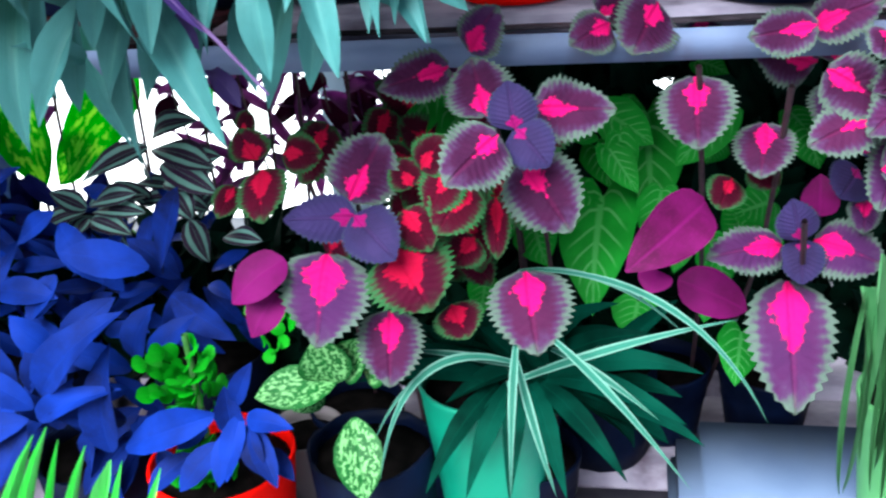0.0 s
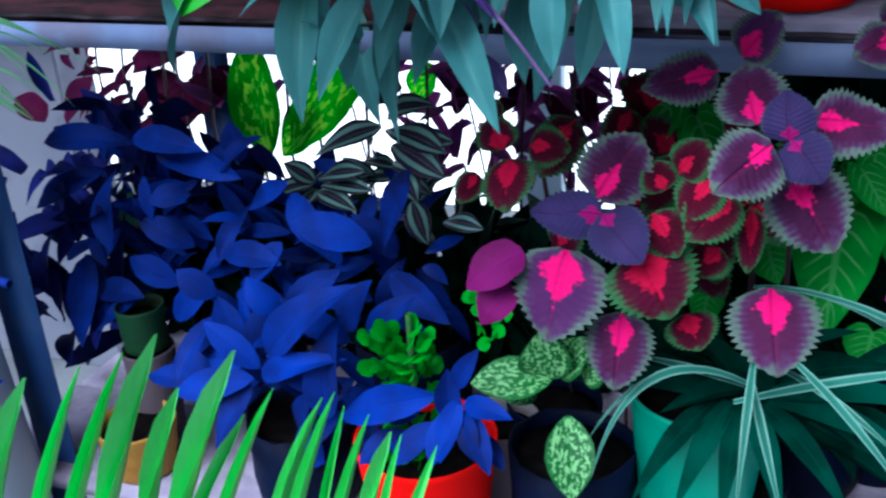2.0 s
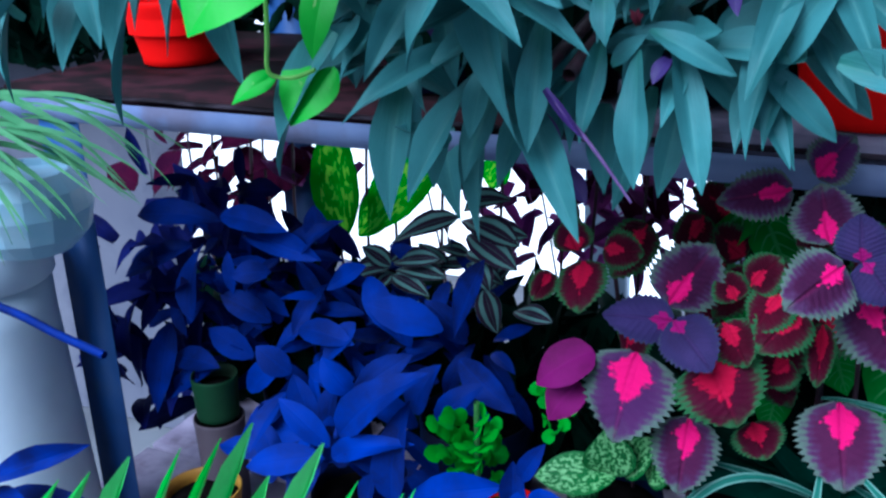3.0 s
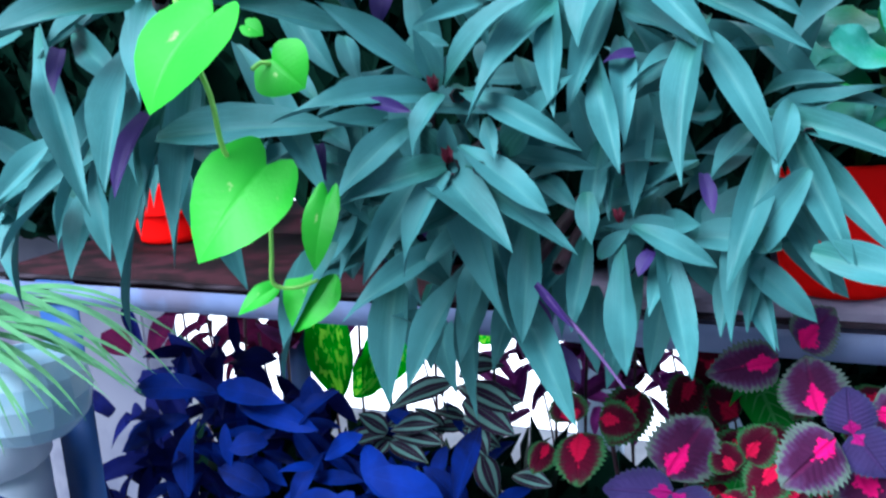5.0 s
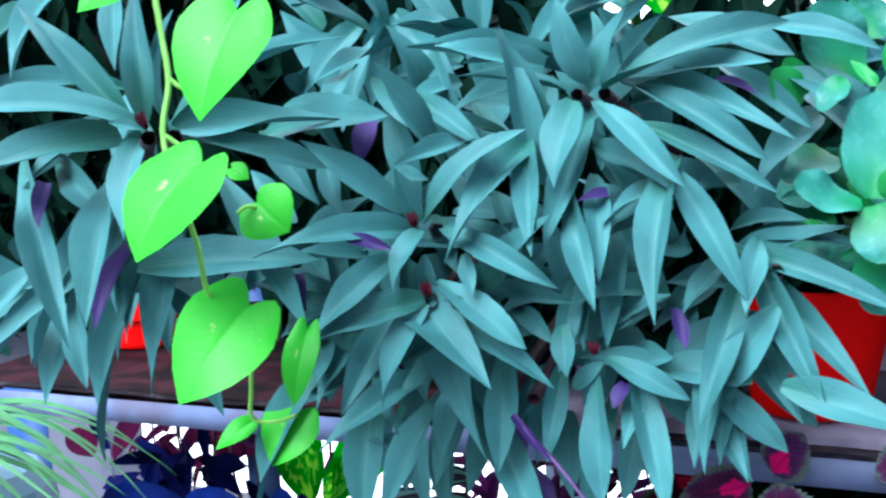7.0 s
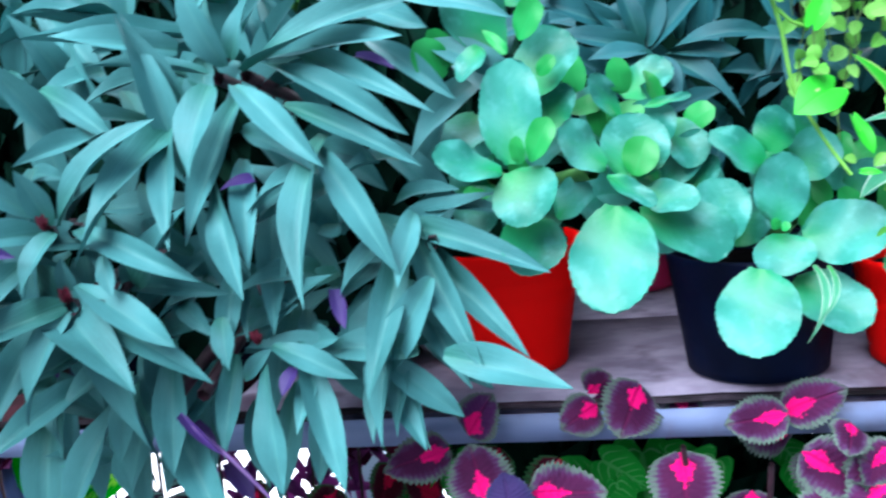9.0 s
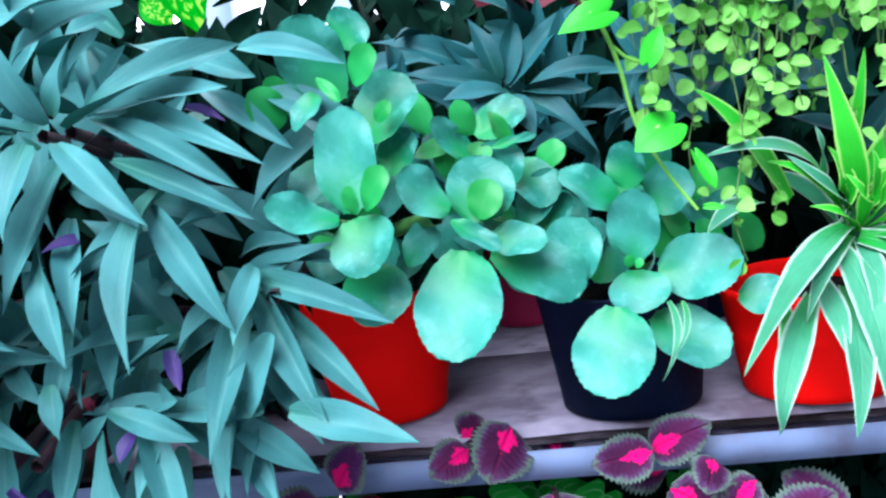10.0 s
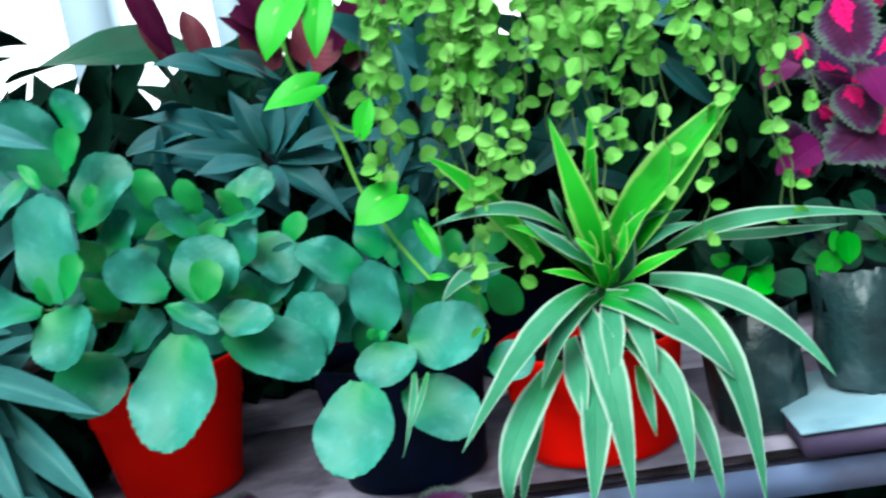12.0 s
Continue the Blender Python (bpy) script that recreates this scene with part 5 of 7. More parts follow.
def creeper():
    """Strings of small pointed round leaves that hang from above, thick at the top and thinning out below."""
    p = plant("hanging_creeper", (0.60, 0.92, 1.75), "light green creeper hanging in strings of small round leaves", "plant")
    luck = random.Random(51)
    small = [blade("small_leaf", CREEPER, BEAD, rows=7, cols=4, sag=bend, cup=0.3, fold=0.15, thick=0.02) for bend in (0.03, 0.1, -0.05)]
    ends = [1.51, 1.49, 1.45, 1.53, 1.415, 1.50, 1.43, 1.54, 1.52, 1.38, 1.55, 1.53, 1.50, 1.56, 1.44, 1.54, 1.47, 1.53, 1.40, 1.55, 1.52, 1.49, 1.36, 1.54, 1.33, 1.52, 1.335, 1.46]
    for k, low in enumerate(ends + [1.34, 1.31, 1.36, 1.40, 1.38, 1.35] + [1.50, 1.53, 1.46, 1.43] * 11):
        x = 0.440 + 0.335 * k / 27 + luck.uniform(-0.012, 0.012) if k < 28 else 0.488 + 0.016 * (k - 28) if k < 34 else luck.uniform(0.44, 0.78)
        y = 0.89 + luck.uniform(-0.05, 0.05)
        drift = luck.uniform(-0.006, 0.003)
        line = [Vector((x, y, 1.70))]
        while line[-1].z > low - 0.022:
            line.append(line[-1] + Vector((drift + luck.uniform(-0.007, 0.007), luck.uniform(-0.005, 0.005), -luck.uniform(0.011, 0.025))))
        s = set_in(part("strand", tube(bmesh.new(), line, 0.0009, 0.0006, 4), STEM_CREEPER), p)
        for a in line[1:]:
            for _ in range(luck.choice((1, 2, 3)) if a.z > 1.48 else luck.choice((0, 1, 1, 1, 2))):
                size = luck.uniform(0.009, 0.019)
                tip = Vector((luck.uniform(-1, 1), luck.uniform(-0.7, 0.5), luck.uniform(-1.0, 0.35))).normalized()
                foot = a + Vector((luck.uniform(-0.004, 0.004), 0, luck.uniform(-0.005, 0.005)))
                leaf(s, (small, Vector((luck.uniform(-0.6, 0.6), -0.9, 0.4))), foot, foot + tip * size, size * luck.uniform(0.65, 1.0))


creeper()


def upper_rest():
    p = plant("coleus", (0.95, 1.2, 1.11), "magenta and dark purple coleus behind nursery bags", "plant")
    bag(p, (0.92, 1.25, 1.111), 0.07, 0.14)
    leaf(p, COLEUS, (0.870, 1.098, 1.509), (0.870, 1.054, 1.437), 0.0626)
    leaf(p, COLEUS, (0.871, 1.103, 1.416), (0.878, 1.064, 1.365), 0.0522)
    leaf(p, COLEUS, (0.932, 1.109, 1.381), (0.830, 1.064, 1.342), 0.0875)
    leaf(p, COLEUS, (0.832, 1.097, 1.476), (0.804, 1.057, 1.433), 0.0460)
    leaf(p, PURPLE, (0.827, 1.073, 1.363), (0.773, 1.037, 1.342), 0.0354)
    leaf(p, PURPLE, (0.881, 1.073, 1.431), (0.885, 1.038, 1.390), 0.0337)
    leaf(p, PURPLE, (0.809, 1.067, 1.450), (0.769, 1.031, 1.427), 0.0337)
    scatter(p, COLEUS, 14, (0.946, 1.186, 1.434), (0.12, 0.05, 0.12), (0.06, 0.09), 0.75, 61)
    p = plant("dumb_cane", (-0.14, 1.3, 1.11), "dumb cane with bright green yellow-mottled leaves", "plant")
    bag(p, (-0.14, 1.38, 1.111), 0.07, 0.14)
    stem(p, [(-0.149, 1.345, 1.235), (-0.123, 1.255, 1.477), (-0.096, 1.111, 1.637)], 0.008)
    leaf(p, DIEFFEN, (-0.123, 1.097, 1.686), (-0.178, 1.082, 1.616), 0.0731)
    leaf(p, DIEFFEN, (-0.079, 1.099, 1.692), (-0.056, 1.080, 1.550), 0.0789)
    leaf(p, DIEFFEN, (-0.128, 1.100, 1.609), (-0.097, 1.097, 1.571), 0.0402)
    p = plant("broad_leaf_plant", (-0.2, 1.40, 1.11), "broad dark green leaf with a pale midrib", "plant")
    bag(p, (-0.32, 1.40, 1.111), 0.06, 0.13)
    stem(p, [(-0.327, 1.353, 1.244), (-0.246, 1.299, 1.435), (-0.155, 1.200, 1.559)], 0.006)
    leaf(p, BROAD, (-0.083, 1.202, 1.594), (0.155, 1.218, 1.594), 0.0692)
    p = plant("cordyline", (0.30, 1.36, 1.11), "wine-red sword leaves above the oyster plants", "plant")
    bag(p, (0.41, 1.42, 1.111), 0.06, 0.13)
    stem(p, [(0.400, 1.415, 1.217), (0.320, 1.281, 1.459), (0.287, 1.106, 1.579)], 0.007, STEM_DARK)
    leaf(p, MAROON, (0.142, 1.084, 1.665), (0.183, 1.071, 1.564), 0.0315)
    leaf(p, MAROON, (0.244, 1.092, 1.635), (0.206, 1.094, 1.666), 0.0364)
    leaf(p, MAROON, (0.258, 1.092, 1.638), (0.285, 1.084, 1.572), 0.0303)
    leaf(p, MAROON, (0.277, 1.097, 1.558), (0.226, 1.101, 1.608), 0.0184)
    leaf(p, MAROON, (0.433, 1.105, 1.606), (0.346, 1.089, 1.547), 0.0604)
    leaf(p, MAROON, (0.341, 1.101, 1.563), (0.417, 1.108, 1.573), 0.0305)
    leaf(p, MAROON, (0.245, 1.093, 1.610), (0.283, 1.090, 1.578), 0.0243)
    leaf(p, REDDISH, (0.266, 1.117, 1.541), (0.261, 1.129, 1.619), 0.0510)
    leaf(p, REDDISH, (0.306, 1.119, 1.540), (0.364, 1.131, 1.594), 0.0698)
    leaf(p, REDDISH, (0.355, 1.123, 1.529), (0.414, 1.135, 1.580), 0.0443)
    leaf(p, REDDISH, (0.205, 1.112, 1.564), (0.182, 1.120, 1.626), 0.0320)
    leaf(p, REDDISH, (0.160, 1.109, 1.568), (0.130, 1.117, 1.635), 0.0257)
    leaf(p, REDDISH, (0.329, 1.149, 1.558), (0.305, 1.158, 1.621), 0.0521)
    leaf(p, REDDISH, (0.273, 1.165, 1.569), (0.239, 1.169, 1.608), 0.0398)
    for x, y, z in ((0.715, 0.985, 1.111), (0.822, 0.975, 1.139), (0.93, 0.985, 1.139)):
        p = plant("bagged_seedling", (x, y, z), "green seedling in a clear crumpled plastic bag of dark soil", "plant", "bagged seedlings")
        bag(p, (x, y, z), 0.046, 0.118, FILM, 2.2)
        scatter(p, BROAD, 14, (x, y, z + 0.14), (0.03, 0.02, 0.02), (0.03, 0.05), 0.8, int(x * 1000), -0.3)
        scatter(p, CREEPING, 5, (x, y - 0.02, z + 0.15), (0.025, 0.02, 0.02), (0.02, 0.03), 0.8, int(x * 900), -0.3)
    t = new("boxed_board")
    tagged(t, "flat purple-brown box with a pale blue-white top", "box")
    part("box_body", box(bmesh.new(), (0.727, 0.873, 1.112), (1.02, 1.03, 1.1345), 0.003), CARTON, t)
    part("top_sheet", box(bmesh.new(), (0.725, 0.871, 1.135), (1.022, 1.032, 1.1385), 0.001), SHEET, t, "pale blue-white top sheet")


upper_rest()


# ---- lower board ----
def coleus(place, label):
    p = plant("coleus", place, label, "plant", "coleus on the lower board")
    pot(p, place, 0.07, 0.055, 0.12, BLACK)
    return p


def coleus_plants():
    p = coleus((0.09, 1.02, 0.40), "coleus with serrated purple leaves, pink hearts and green edges")
    stem(p, [(0.122, 1.069, 0.441), (0.132, 1.008, 0.765), (0.123, 0.872, 1.018)], 0.003, STEM_DARK)
    stem(p, [(0.111, 1.069, 0.441), (0.090, 1.065, 0.812), (0.065, 0.966, 1.061)], 0.003, STEM_DARK)
    leaf(p, COLEUS, (0.138, 0.814, 1.053), (0.210, 0.830, 1.045), 0.0586)
    leaf(p, COLEUS, (0.110, 0.776, 1.041), (0.069, 0.722, 1.015), 0.0629)
    leaf(p, COLEUS, (0.125, 0.815, 1.002), (0.169, 0.798, 0.938), 0.0743)
    leaf(p, COLEUS, (0.095, 0.814, 1.046), (0.080, 0.837, 1.095), 0.0646)
    leaf(p, COLEUSBLUE, (0.123, 0.790, 1.041), (0.117, 0.796, 1.083), 0.0459)
    leaf(p, COLEUSBLUE, (0.124, 0.789, 1.042), (0.153, 0.775, 1.011), 0.0481)
    leaf(p, COLEUS, (0.054, 0.866, 1.078), (-0.013, 0.848, 1.063), 0.0510)
    leaf(p, COLEUS, (0.074, 0.867, 1.092), (0.103, 0.869, 1.133), 0.0509)
    leaf(p, COLEUSRED, (0.060, 0.809, 0.997), (0.039, 0.790, 0.960), 0.0489)
    scatter(p, COLEUSRED, 8, (0.090, 0.960, 0.979), (0.07, 0.04, 0.08), (0.06, 0.08), 0.8, 71, 0.3)
    p = coleus((-0.07, 1.0, 0.40), "coleus with large burgundy leaves and crimson hearts")
    stem(p, [(-0.048, 1.058, 0.435), (-0.047, 0.983, 0.711), (-0.039, 0.877, 0.944)], 0.003, STEM_DARK)
    leaf(p, COLEUS, (-0.049, 0.829, 0.958), (-0.008, 0.833, 1.025), 0.0725)
    leaf(p, COLEUSBLUE, (-0.040, 0.814, 0.947), (-0.107, 0.796, 0.952), 0.0489)
    leaf(p, COLEUSBLUE, (-0.038, 0.807, 0.952), (0.007, 0.772, 0.921), 0.0579)
    leaf(p, COLEUS, (-0.075, 0.820, 0.904), (-0.088, 0.781, 0.817), 0.0991)
    leaf(p, COLEUSRED, (-0.003, 0.813, 0.914), (0.032, 0.795, 0.854), 0.0908)
    leaf(p, COLEUS, (-0.021, 0.835, 0.832), (-0.023, 0.803, 0.758), 0.0695)
    leaf(p, PURPLE, (-0.121, 0.819, 0.898), (-0.175, 0.794, 0.860), 0.0501)
    leaf(p, PURPLE, (-0.137, 0.821, 0.858), (-0.163, 0.798, 0.818), 0.0475)
    leaf(p, COLEUSRED, (0.007, 0.822, 0.951), (0.035, 0.807, 0.914), 0.0522)
    leaf(p, COLEUSRED, (0.039, 0.857, 0.828), (0.058, 0.838, 0.798), 0.0551)
    scatter(p, COLEUSRED, 12, (-0.06, 1.08, 0.90), (0.07, 0.04, 0.09), (0.06, 0.08), 0.8, 75, 0.3)
    scatter(p, COLEUSRED, 8, (-0.034, 0.953, 0.916), (0.08, 0.03, 0.08), (0.06, 0.08), 0.8, 72, 0.3)
    p = coleus((-0.17, 1.12, 0.40), "small coleus with red leaves and green serrated edges")
    stem(p, [(-0.156, 1.199, 0.417), (-0.156, 1.089, 0.747), (-0.145, 0.974, 0.942)], 0.003, STEM_DARK)
    leaf(p, COLEUSRED, (-0.146, 0.861, 0.980), (-0.137, 0.816, 0.939), 0.0616)
    leaf(p, COLEUSRED, (-0.134, 0.892, 0.985), (-0.087, 0.882, 0.988), 0.0449)
    leaf(p, COLEUSRED, (-0.162, 0.887, 0.980), (-0.175, 0.882, 1.016), 0.0464)
    leaf(p, COLEUSRED, (-0.189, 0.880, 0.954), (-0.199, 0.847, 0.931), 0.0320)
    leaf(p, COLEUSRED, (-0.188, 0.921, 0.996), (-0.177, 0.923, 1.024), 0.0314)
    p = coleus((0.06, 1.14, 0.40), "coleus with dark red drooping leaves")
    stem(p, [(0.091, 1.200, 0.428), (0.090, 1.063, 0.760), (0.100, 0.956, 0.875)], 0.003, STEM_DARK)
    leaf(p, COLEUSRED, (0.078, 0.805, 0.984), (0.045, 0.782, 0.943), 0.0543)
    leaf(p, COLEUSRED, (0.030, 0.812, 0.996), (0.056, 0.815, 1.028), 0.0434)
    leaf(p, COLEUSRED, (0.096, 0.833, 0.959), (0.097, 0.810, 0.903), 0.0292)
    leaf(p, COLEUS, (0.119, 0.855, 0.869), (0.133, 0.800, 0.803), 0.0857)
    leaf(p, COLEUSRED, (0.017, 0.827, 0.973), (0.000, 0.837, 0.998), 0.0395)
    leaf(p, COLEUSRED, (0.067, 0.865, 0.902), (0.044, 0.850, 0.877), 0.0478)
    p = coleus((0.27, 1.25, 0.40), "tall coleus with pink-hearted leaves reaching the steel edge")
    stem(p, [(0.313, 1.307, 0.425), (0.308, 1.079, 0.760), (0.283, 0.878, 1.068)], 0.003, STEM_DARK)
    stem(p, [(0.334, 1.306, 0.426), (0.370, 1.077, 0.761), (0.365, 0.878, 1.047)], 0.003, STEM_DARK)
    leaf(p, COLEUS, (0.247, 0.914, 1.120), (0.223, 0.864, 1.084), 0.0636)
    leaf(p, COLEUS, (0.203, 0.902, 1.105), (0.167, 0.867, 1.094), 0.0466)
    leaf(p, COLEUS, (0.284, 0.933, 1.101), (0.297, 0.904, 1.074), 0.0386)
    leaf(p, COLEUS, (0.282, 0.902, 1.052), (0.285, 0.872, 0.989), 0.0730)
    leaf(p, COLEUS, (0.352, 0.931, 0.995), (0.347, 0.909, 0.945), 0.0622)
    leaf(p, COLEUS, (0.400, 0.961, 1.046), (0.327, 0.923, 1.074), 0.0608)
    leaf(p, COLEUS, (0.420, 0.961, 1.026), (0.419, 0.928, 0.978), 0.0561)
    leaf(p, COLEUS, (0.417, 0.962, 1.045), (0.424, 0.961, 1.097), 0.0474)
    leaf(p, COLEUS, (0.447, 0.970, 1.025), (0.470, 0.944, 0.998), 0.0515)
    leaf(p, COLEUSBLUE, (0.448, 0.955, 0.936), (0.426, 0.925, 0.917), 0.0517)
    leaf(p, COLEUSBLUE, (0.445, 0.949, 0.957), (0.465, 0.948, 0.983), 0.0452)
    leaf(p, COLEUS, (0.456, 0.952, 0.906), (0.452, 0.925, 0.878), 0.0345)
    leaf(p, COLEUS, (0.192, 0.933, 1.105), (0.218, 0.931, 1.126), 0.0449)
    leaf(p, COLEUS, (0.322, 0.968, 1.075), (0.293, 0.956, 1.101), 0.0344)
    leaf(p, COLEUS, (0.379, 0.993, 1.067), (0.365, 0.988, 1.108), 0.0523)
    scatter(p, COLEUS, 10, (0.436, 0.838, 1.071), (0.06, 0.04, 0.04), (0.05, 0.07), 0.75, 74, 0.1)
    p = coleus((0.42, 1.25, 0.40), "coleus with purple leaves fading to green at the edges")
    stem(p, [(0.469, 1.301, 0.428), (0.422, 1.052, 0.711), (0.381, 0.850, 0.926)], 0.003, STEM_DARK)
    leaf(p, COLEUS, (0.378, 0.943, 0.857), (0.297, 0.890, 0.867), 0.0555)
    leaf(p, COLEUS, (0.410, 0.948, 0.861), (0.476, 0.919, 0.846), 0.0639)
    leaf(p, COLEUS, (0.389, 0.957, 0.808), (0.391, 0.864, 0.699), 0.0908)
    leaf(p, COLEUSBLUE, (0.393, 0.927, 0.871), (0.381, 0.925, 0.917), 0.0440)
    leaf(p, COLEUSBLUE, (0.397, 0.939, 0.865), (0.397, 0.921, 0.822), 0.0475)
    leaf(p, PURPLE, (0.414, 0.955, 0.885), (0.412, 0.955, 0.932), 0.0386)
    leaf(p, PURPLE, (0.296, 0.911, 0.920), (0.218, 0.825, 0.884), 0.0611)
    leaf(p, PURPLE, (0.274, 0.961, 0.806), (0.349, 0.963, 0.767), 0.0533)
    leaf(p, PURPLE, (0.250, 0.878, 0.859), (0.241, 0.857, 0.844), 0.0354)
    leaf(p, COLEUSRED, (0.326, 0.961, 0.926), (0.311, 0.937, 0.900), 0.0439)
    leaf(p, COLEUSRED, (0.348, 0.987, 0.932), (0.376, 0.974, 0.911), 0.0434)
    scatter(p, COLEUS, 12, (0.499, 0.876, 0.986), (0.08, 0.05, 0.08), (0.06, 0.08), 0.75, 73, 0.2)


coleus_plants()


def arrowhead():
    p = plant("arrowhead_plant", (0.18, 1.18, 0.40), "arrowhead plant with bright green pale-veined leaves", "plant")
    bag(p, (0.18, 1.2, 0.401), 0.08, 0.15)
    leaf(p, SYNGONIUM, (0.242, 1.199, 0.923), (0.250, 1.101, 0.807), 0.1050)
    leaf(p, SYNGONIUM, (0.188, 1.133, 0.835), (0.178, 1.006, 0.733), 0.1072)
    leaf(p, SYNGONIUM, (0.178, 1.182, 0.883), (0.200, 1.139, 0.842), 0.0542)
    leaf(p, SYNGONIUM, (0.103, 1.092, 0.813), (0.123, 1.051, 0.776), 0.0658)
    leaf(p, SYNGONIUM, (0.232, 1.063, 0.722), (0.224, 1.022, 0.691), 0.0652)
    leaf(p, SYNGONIUM, (0.358, 1.067, 0.679), (0.347, 1.010, 0.636), 0.0577)
    leaf(p, SYNGONIUM, (0.325, 1.100, 0.721), (0.312, 1.062, 0.694), 0.0456)
    leaf(p, SYNGONIUM, (0.361, 1.163, 0.780), (0.341, 1.158, 0.822), 0.0495)
    leaf(p, SYNGONIUM, (0.305, 1.229, 0.980), (0.342, 1.209, 0.968), 0.0385)
    leaf(p, SYNGONIUM, (-0.025, 1.132, 0.969), (-0.011, 1.101, 0.939), 0.0438)
    leaf(p, SYNGONIUM, (0.446, 1.233, 0.885), (0.456, 1.190, 0.847), 0.0599)
    leaf(p, SYNGONIUM, (0.334, 1.229, 0.873), (0.318, 1.199, 0.852), 0.0459)
    leaf(p, SYNGONIUM, (-0.056, 1.120, 0.925), (-0.036, 1.105, 0.912), 0.0325)
    leaf(p, SYNGONIUM, (0.024, 1.071, 0.814), (0.039, 1.057, 0.802), 0.0293)
    leaf(p, SYNGONIUM, (0.418, 1.123, 0.671), (0.380, 1.086, 0.659), 0.0449)
    leaf(p, SYNGONIUM, (0.042, 1.062, 0.748), (0.039, 1.025, 0.719), 0.0444)
    leaf(p, SYNGONIUM, (0.431, 1.279, 0.893), (0.457, 1.246, 0.864), 0.0542)
    for x, z, turn in ((-0.014, 0.985, -0.05), (0.012, 0.965, 0.04), (-0.017, 0.89, 0.02), (0.096, 0.875, -0.03)):
        leaf(p, SYNGONIUM, (x, 1.09, z), (x + turn, 1.05, z - 0.07), 0.062)
    scatter(p, SYNGONIUM, 12, (0.257, 1.107, 0.841), (0.16, 0.04, 0.12), (0.06, 0.09), 0.75, 81, 0.4)


arrowhead()


def blue_plants():
    p = plant("purple_heart_plant", (-0.42, 1.16, 0.40), "purple heart plant with deep blue pointed leaves", "plant", "purple heart plants")
    bag(p, (-0.42, 1.18, 0.401), 0.09, 0.16)
    leaf(p, BLUE, (-0.376, 1.022, 0.776), (-0.330, 1.023, 0.898), 0.0544)
    leaf(p, BLUE, (-0.394, 1.023, 0.784), (-0.506, 1.009, 0.812), 0.0615)
    leaf(p, BLUE, (-0.369, 1.021, 0.745), (-0.266, 0.970, 0.709), 0.0491)
    leaf(p, BLUE, (-0.444, 1.018, 0.647), (-0.398, 1.022, 0.731), 0.0605)
    leaf(p, BLUE, (-0.381, 1.072, 0.744), (-0.443, 1.067, 0.805), 0.0468)
    leaf(p, BLUE, (-0.480, 1.086, 0.715), (-0.505, 1.087, 0.804), 0.0562)
    scatter(p, BLUE, 40, (-0.505, 1.142, 0.706), (0.16, 0.05, 0.12), (0.06, 0.10), 0.35, 91, 0.1)
    p = plant("purple_heart_plant", (-0.40, 0.96, 0.40), "purple heart plant with broad blue leaves beside a red pot", "plant", "purple heart plants")
    bag(p, (-0.50, 0.96, 0.401), 0.08, 0.14)
    leaf(p, BLUE, (-0.433, 0.805, 0.732), (-0.306, 0.806, 0.842), 0.0586)
    leaf(p, BLUE, (-0.360, 0.798, 0.661), (-0.338, 0.815, 0.796), 0.0568)
    leaf(p, BLUE, (-0.445, 0.803, 0.698), (-0.321, 0.790, 0.754), 0.0363)
    leaf(p, BLUE, (-0.448, 0.804, 0.713), (-0.516, 0.801, 0.768), 0.0407)
    leaf(p, BLUE, (-0.459, 0.804, 0.697), (-0.557, 0.774, 0.675), 0.0481)
    leaf(p, BLUE, (-0.465, 0.804, 0.689), (-0.496, 0.756, 0.617), 0.0441)
    leaf(p, BLUE, (-0.338, 0.797, 0.672), (-0.208, 0.781, 0.733), 0.0521)
    leaf(p, BLUE, (-0.494, 0.841, 0.712), (-0.519, 0.840, 0.782), 0.0449)
    leaf(p, BLUE, (-0.200, 0.788, 0.691), (-0.199, 0.786, 0.765), 0.0358)
    leaf(p, BLUE, (-0.182, 0.788, 0.721), (-0.119, 0.763, 0.730), 0.0302)
    leaf(p, BLUE, (-0.196, 0.788, 0.711), (-0.210, 0.751, 0.658), 0.0382)
    leaf(p, BLUE, (-0.182, 0.787, 0.715), (-0.159, 0.752, 0.676), 0.0305)
    leaf(p, BLUE, (-0.256, 0.838, 0.674), (-0.286, 0.811, 0.659), 0.0329)
    leaf(p, BLUE, (-0.534, 0.856, 0.772), (-0.576, 0.844, 0.809), 0.0449)
    leaf(p, BLUE, (-0.451, 0.866, 0.755), (-0.486, 0.858, 0.804), 0.0447)
    leaf(p, BLUE, (-0.417, 0.877, 0.766), (-0.444, 0.837, 0.717), 0.0407)
    leaf(p, BLUE, (-0.187, 0.788, 0.729), (-0.199, 0.749, 0.667), 0.0340)
    leaf(p, BLUE, (-0.177, 0.787, 0.716), (-0.142, 0.748, 0.664), 0.0303)
    leaf(p, BLUE, (-0.218, 0.789, 0.689), (-0.260, 0.756, 0.645), 0.0374)
    leaf(p, BLUE, (-0.192, 0.789, 0.740), (-0.159, 0.779, 0.800), 0.0275)
    leaf(p, BLUE, (-0.263, 0.803, 0.660), (-0.310, 0.771, 0.625), 0.0385)
    leaf(p, BLUE, (-0.176, 0.808, 0.669), (-0.134, 0.776, 0.651), 0.0275)
    scatter(p, BLUE, 34, (-0.491, 0.896, 0.649), (0.14, 0.05, 0.10), (0.07, 0.10), 0.45, 92, 0.1)
    p = plant("purple_heart_plant", (-0.72, 1.16, 0.40), "dense purple heart plant with dark blue leaves", "plant", "purple heart plants")
    bag(p, (-0.72, 1.18, 0.401), 0.09, 0.16)
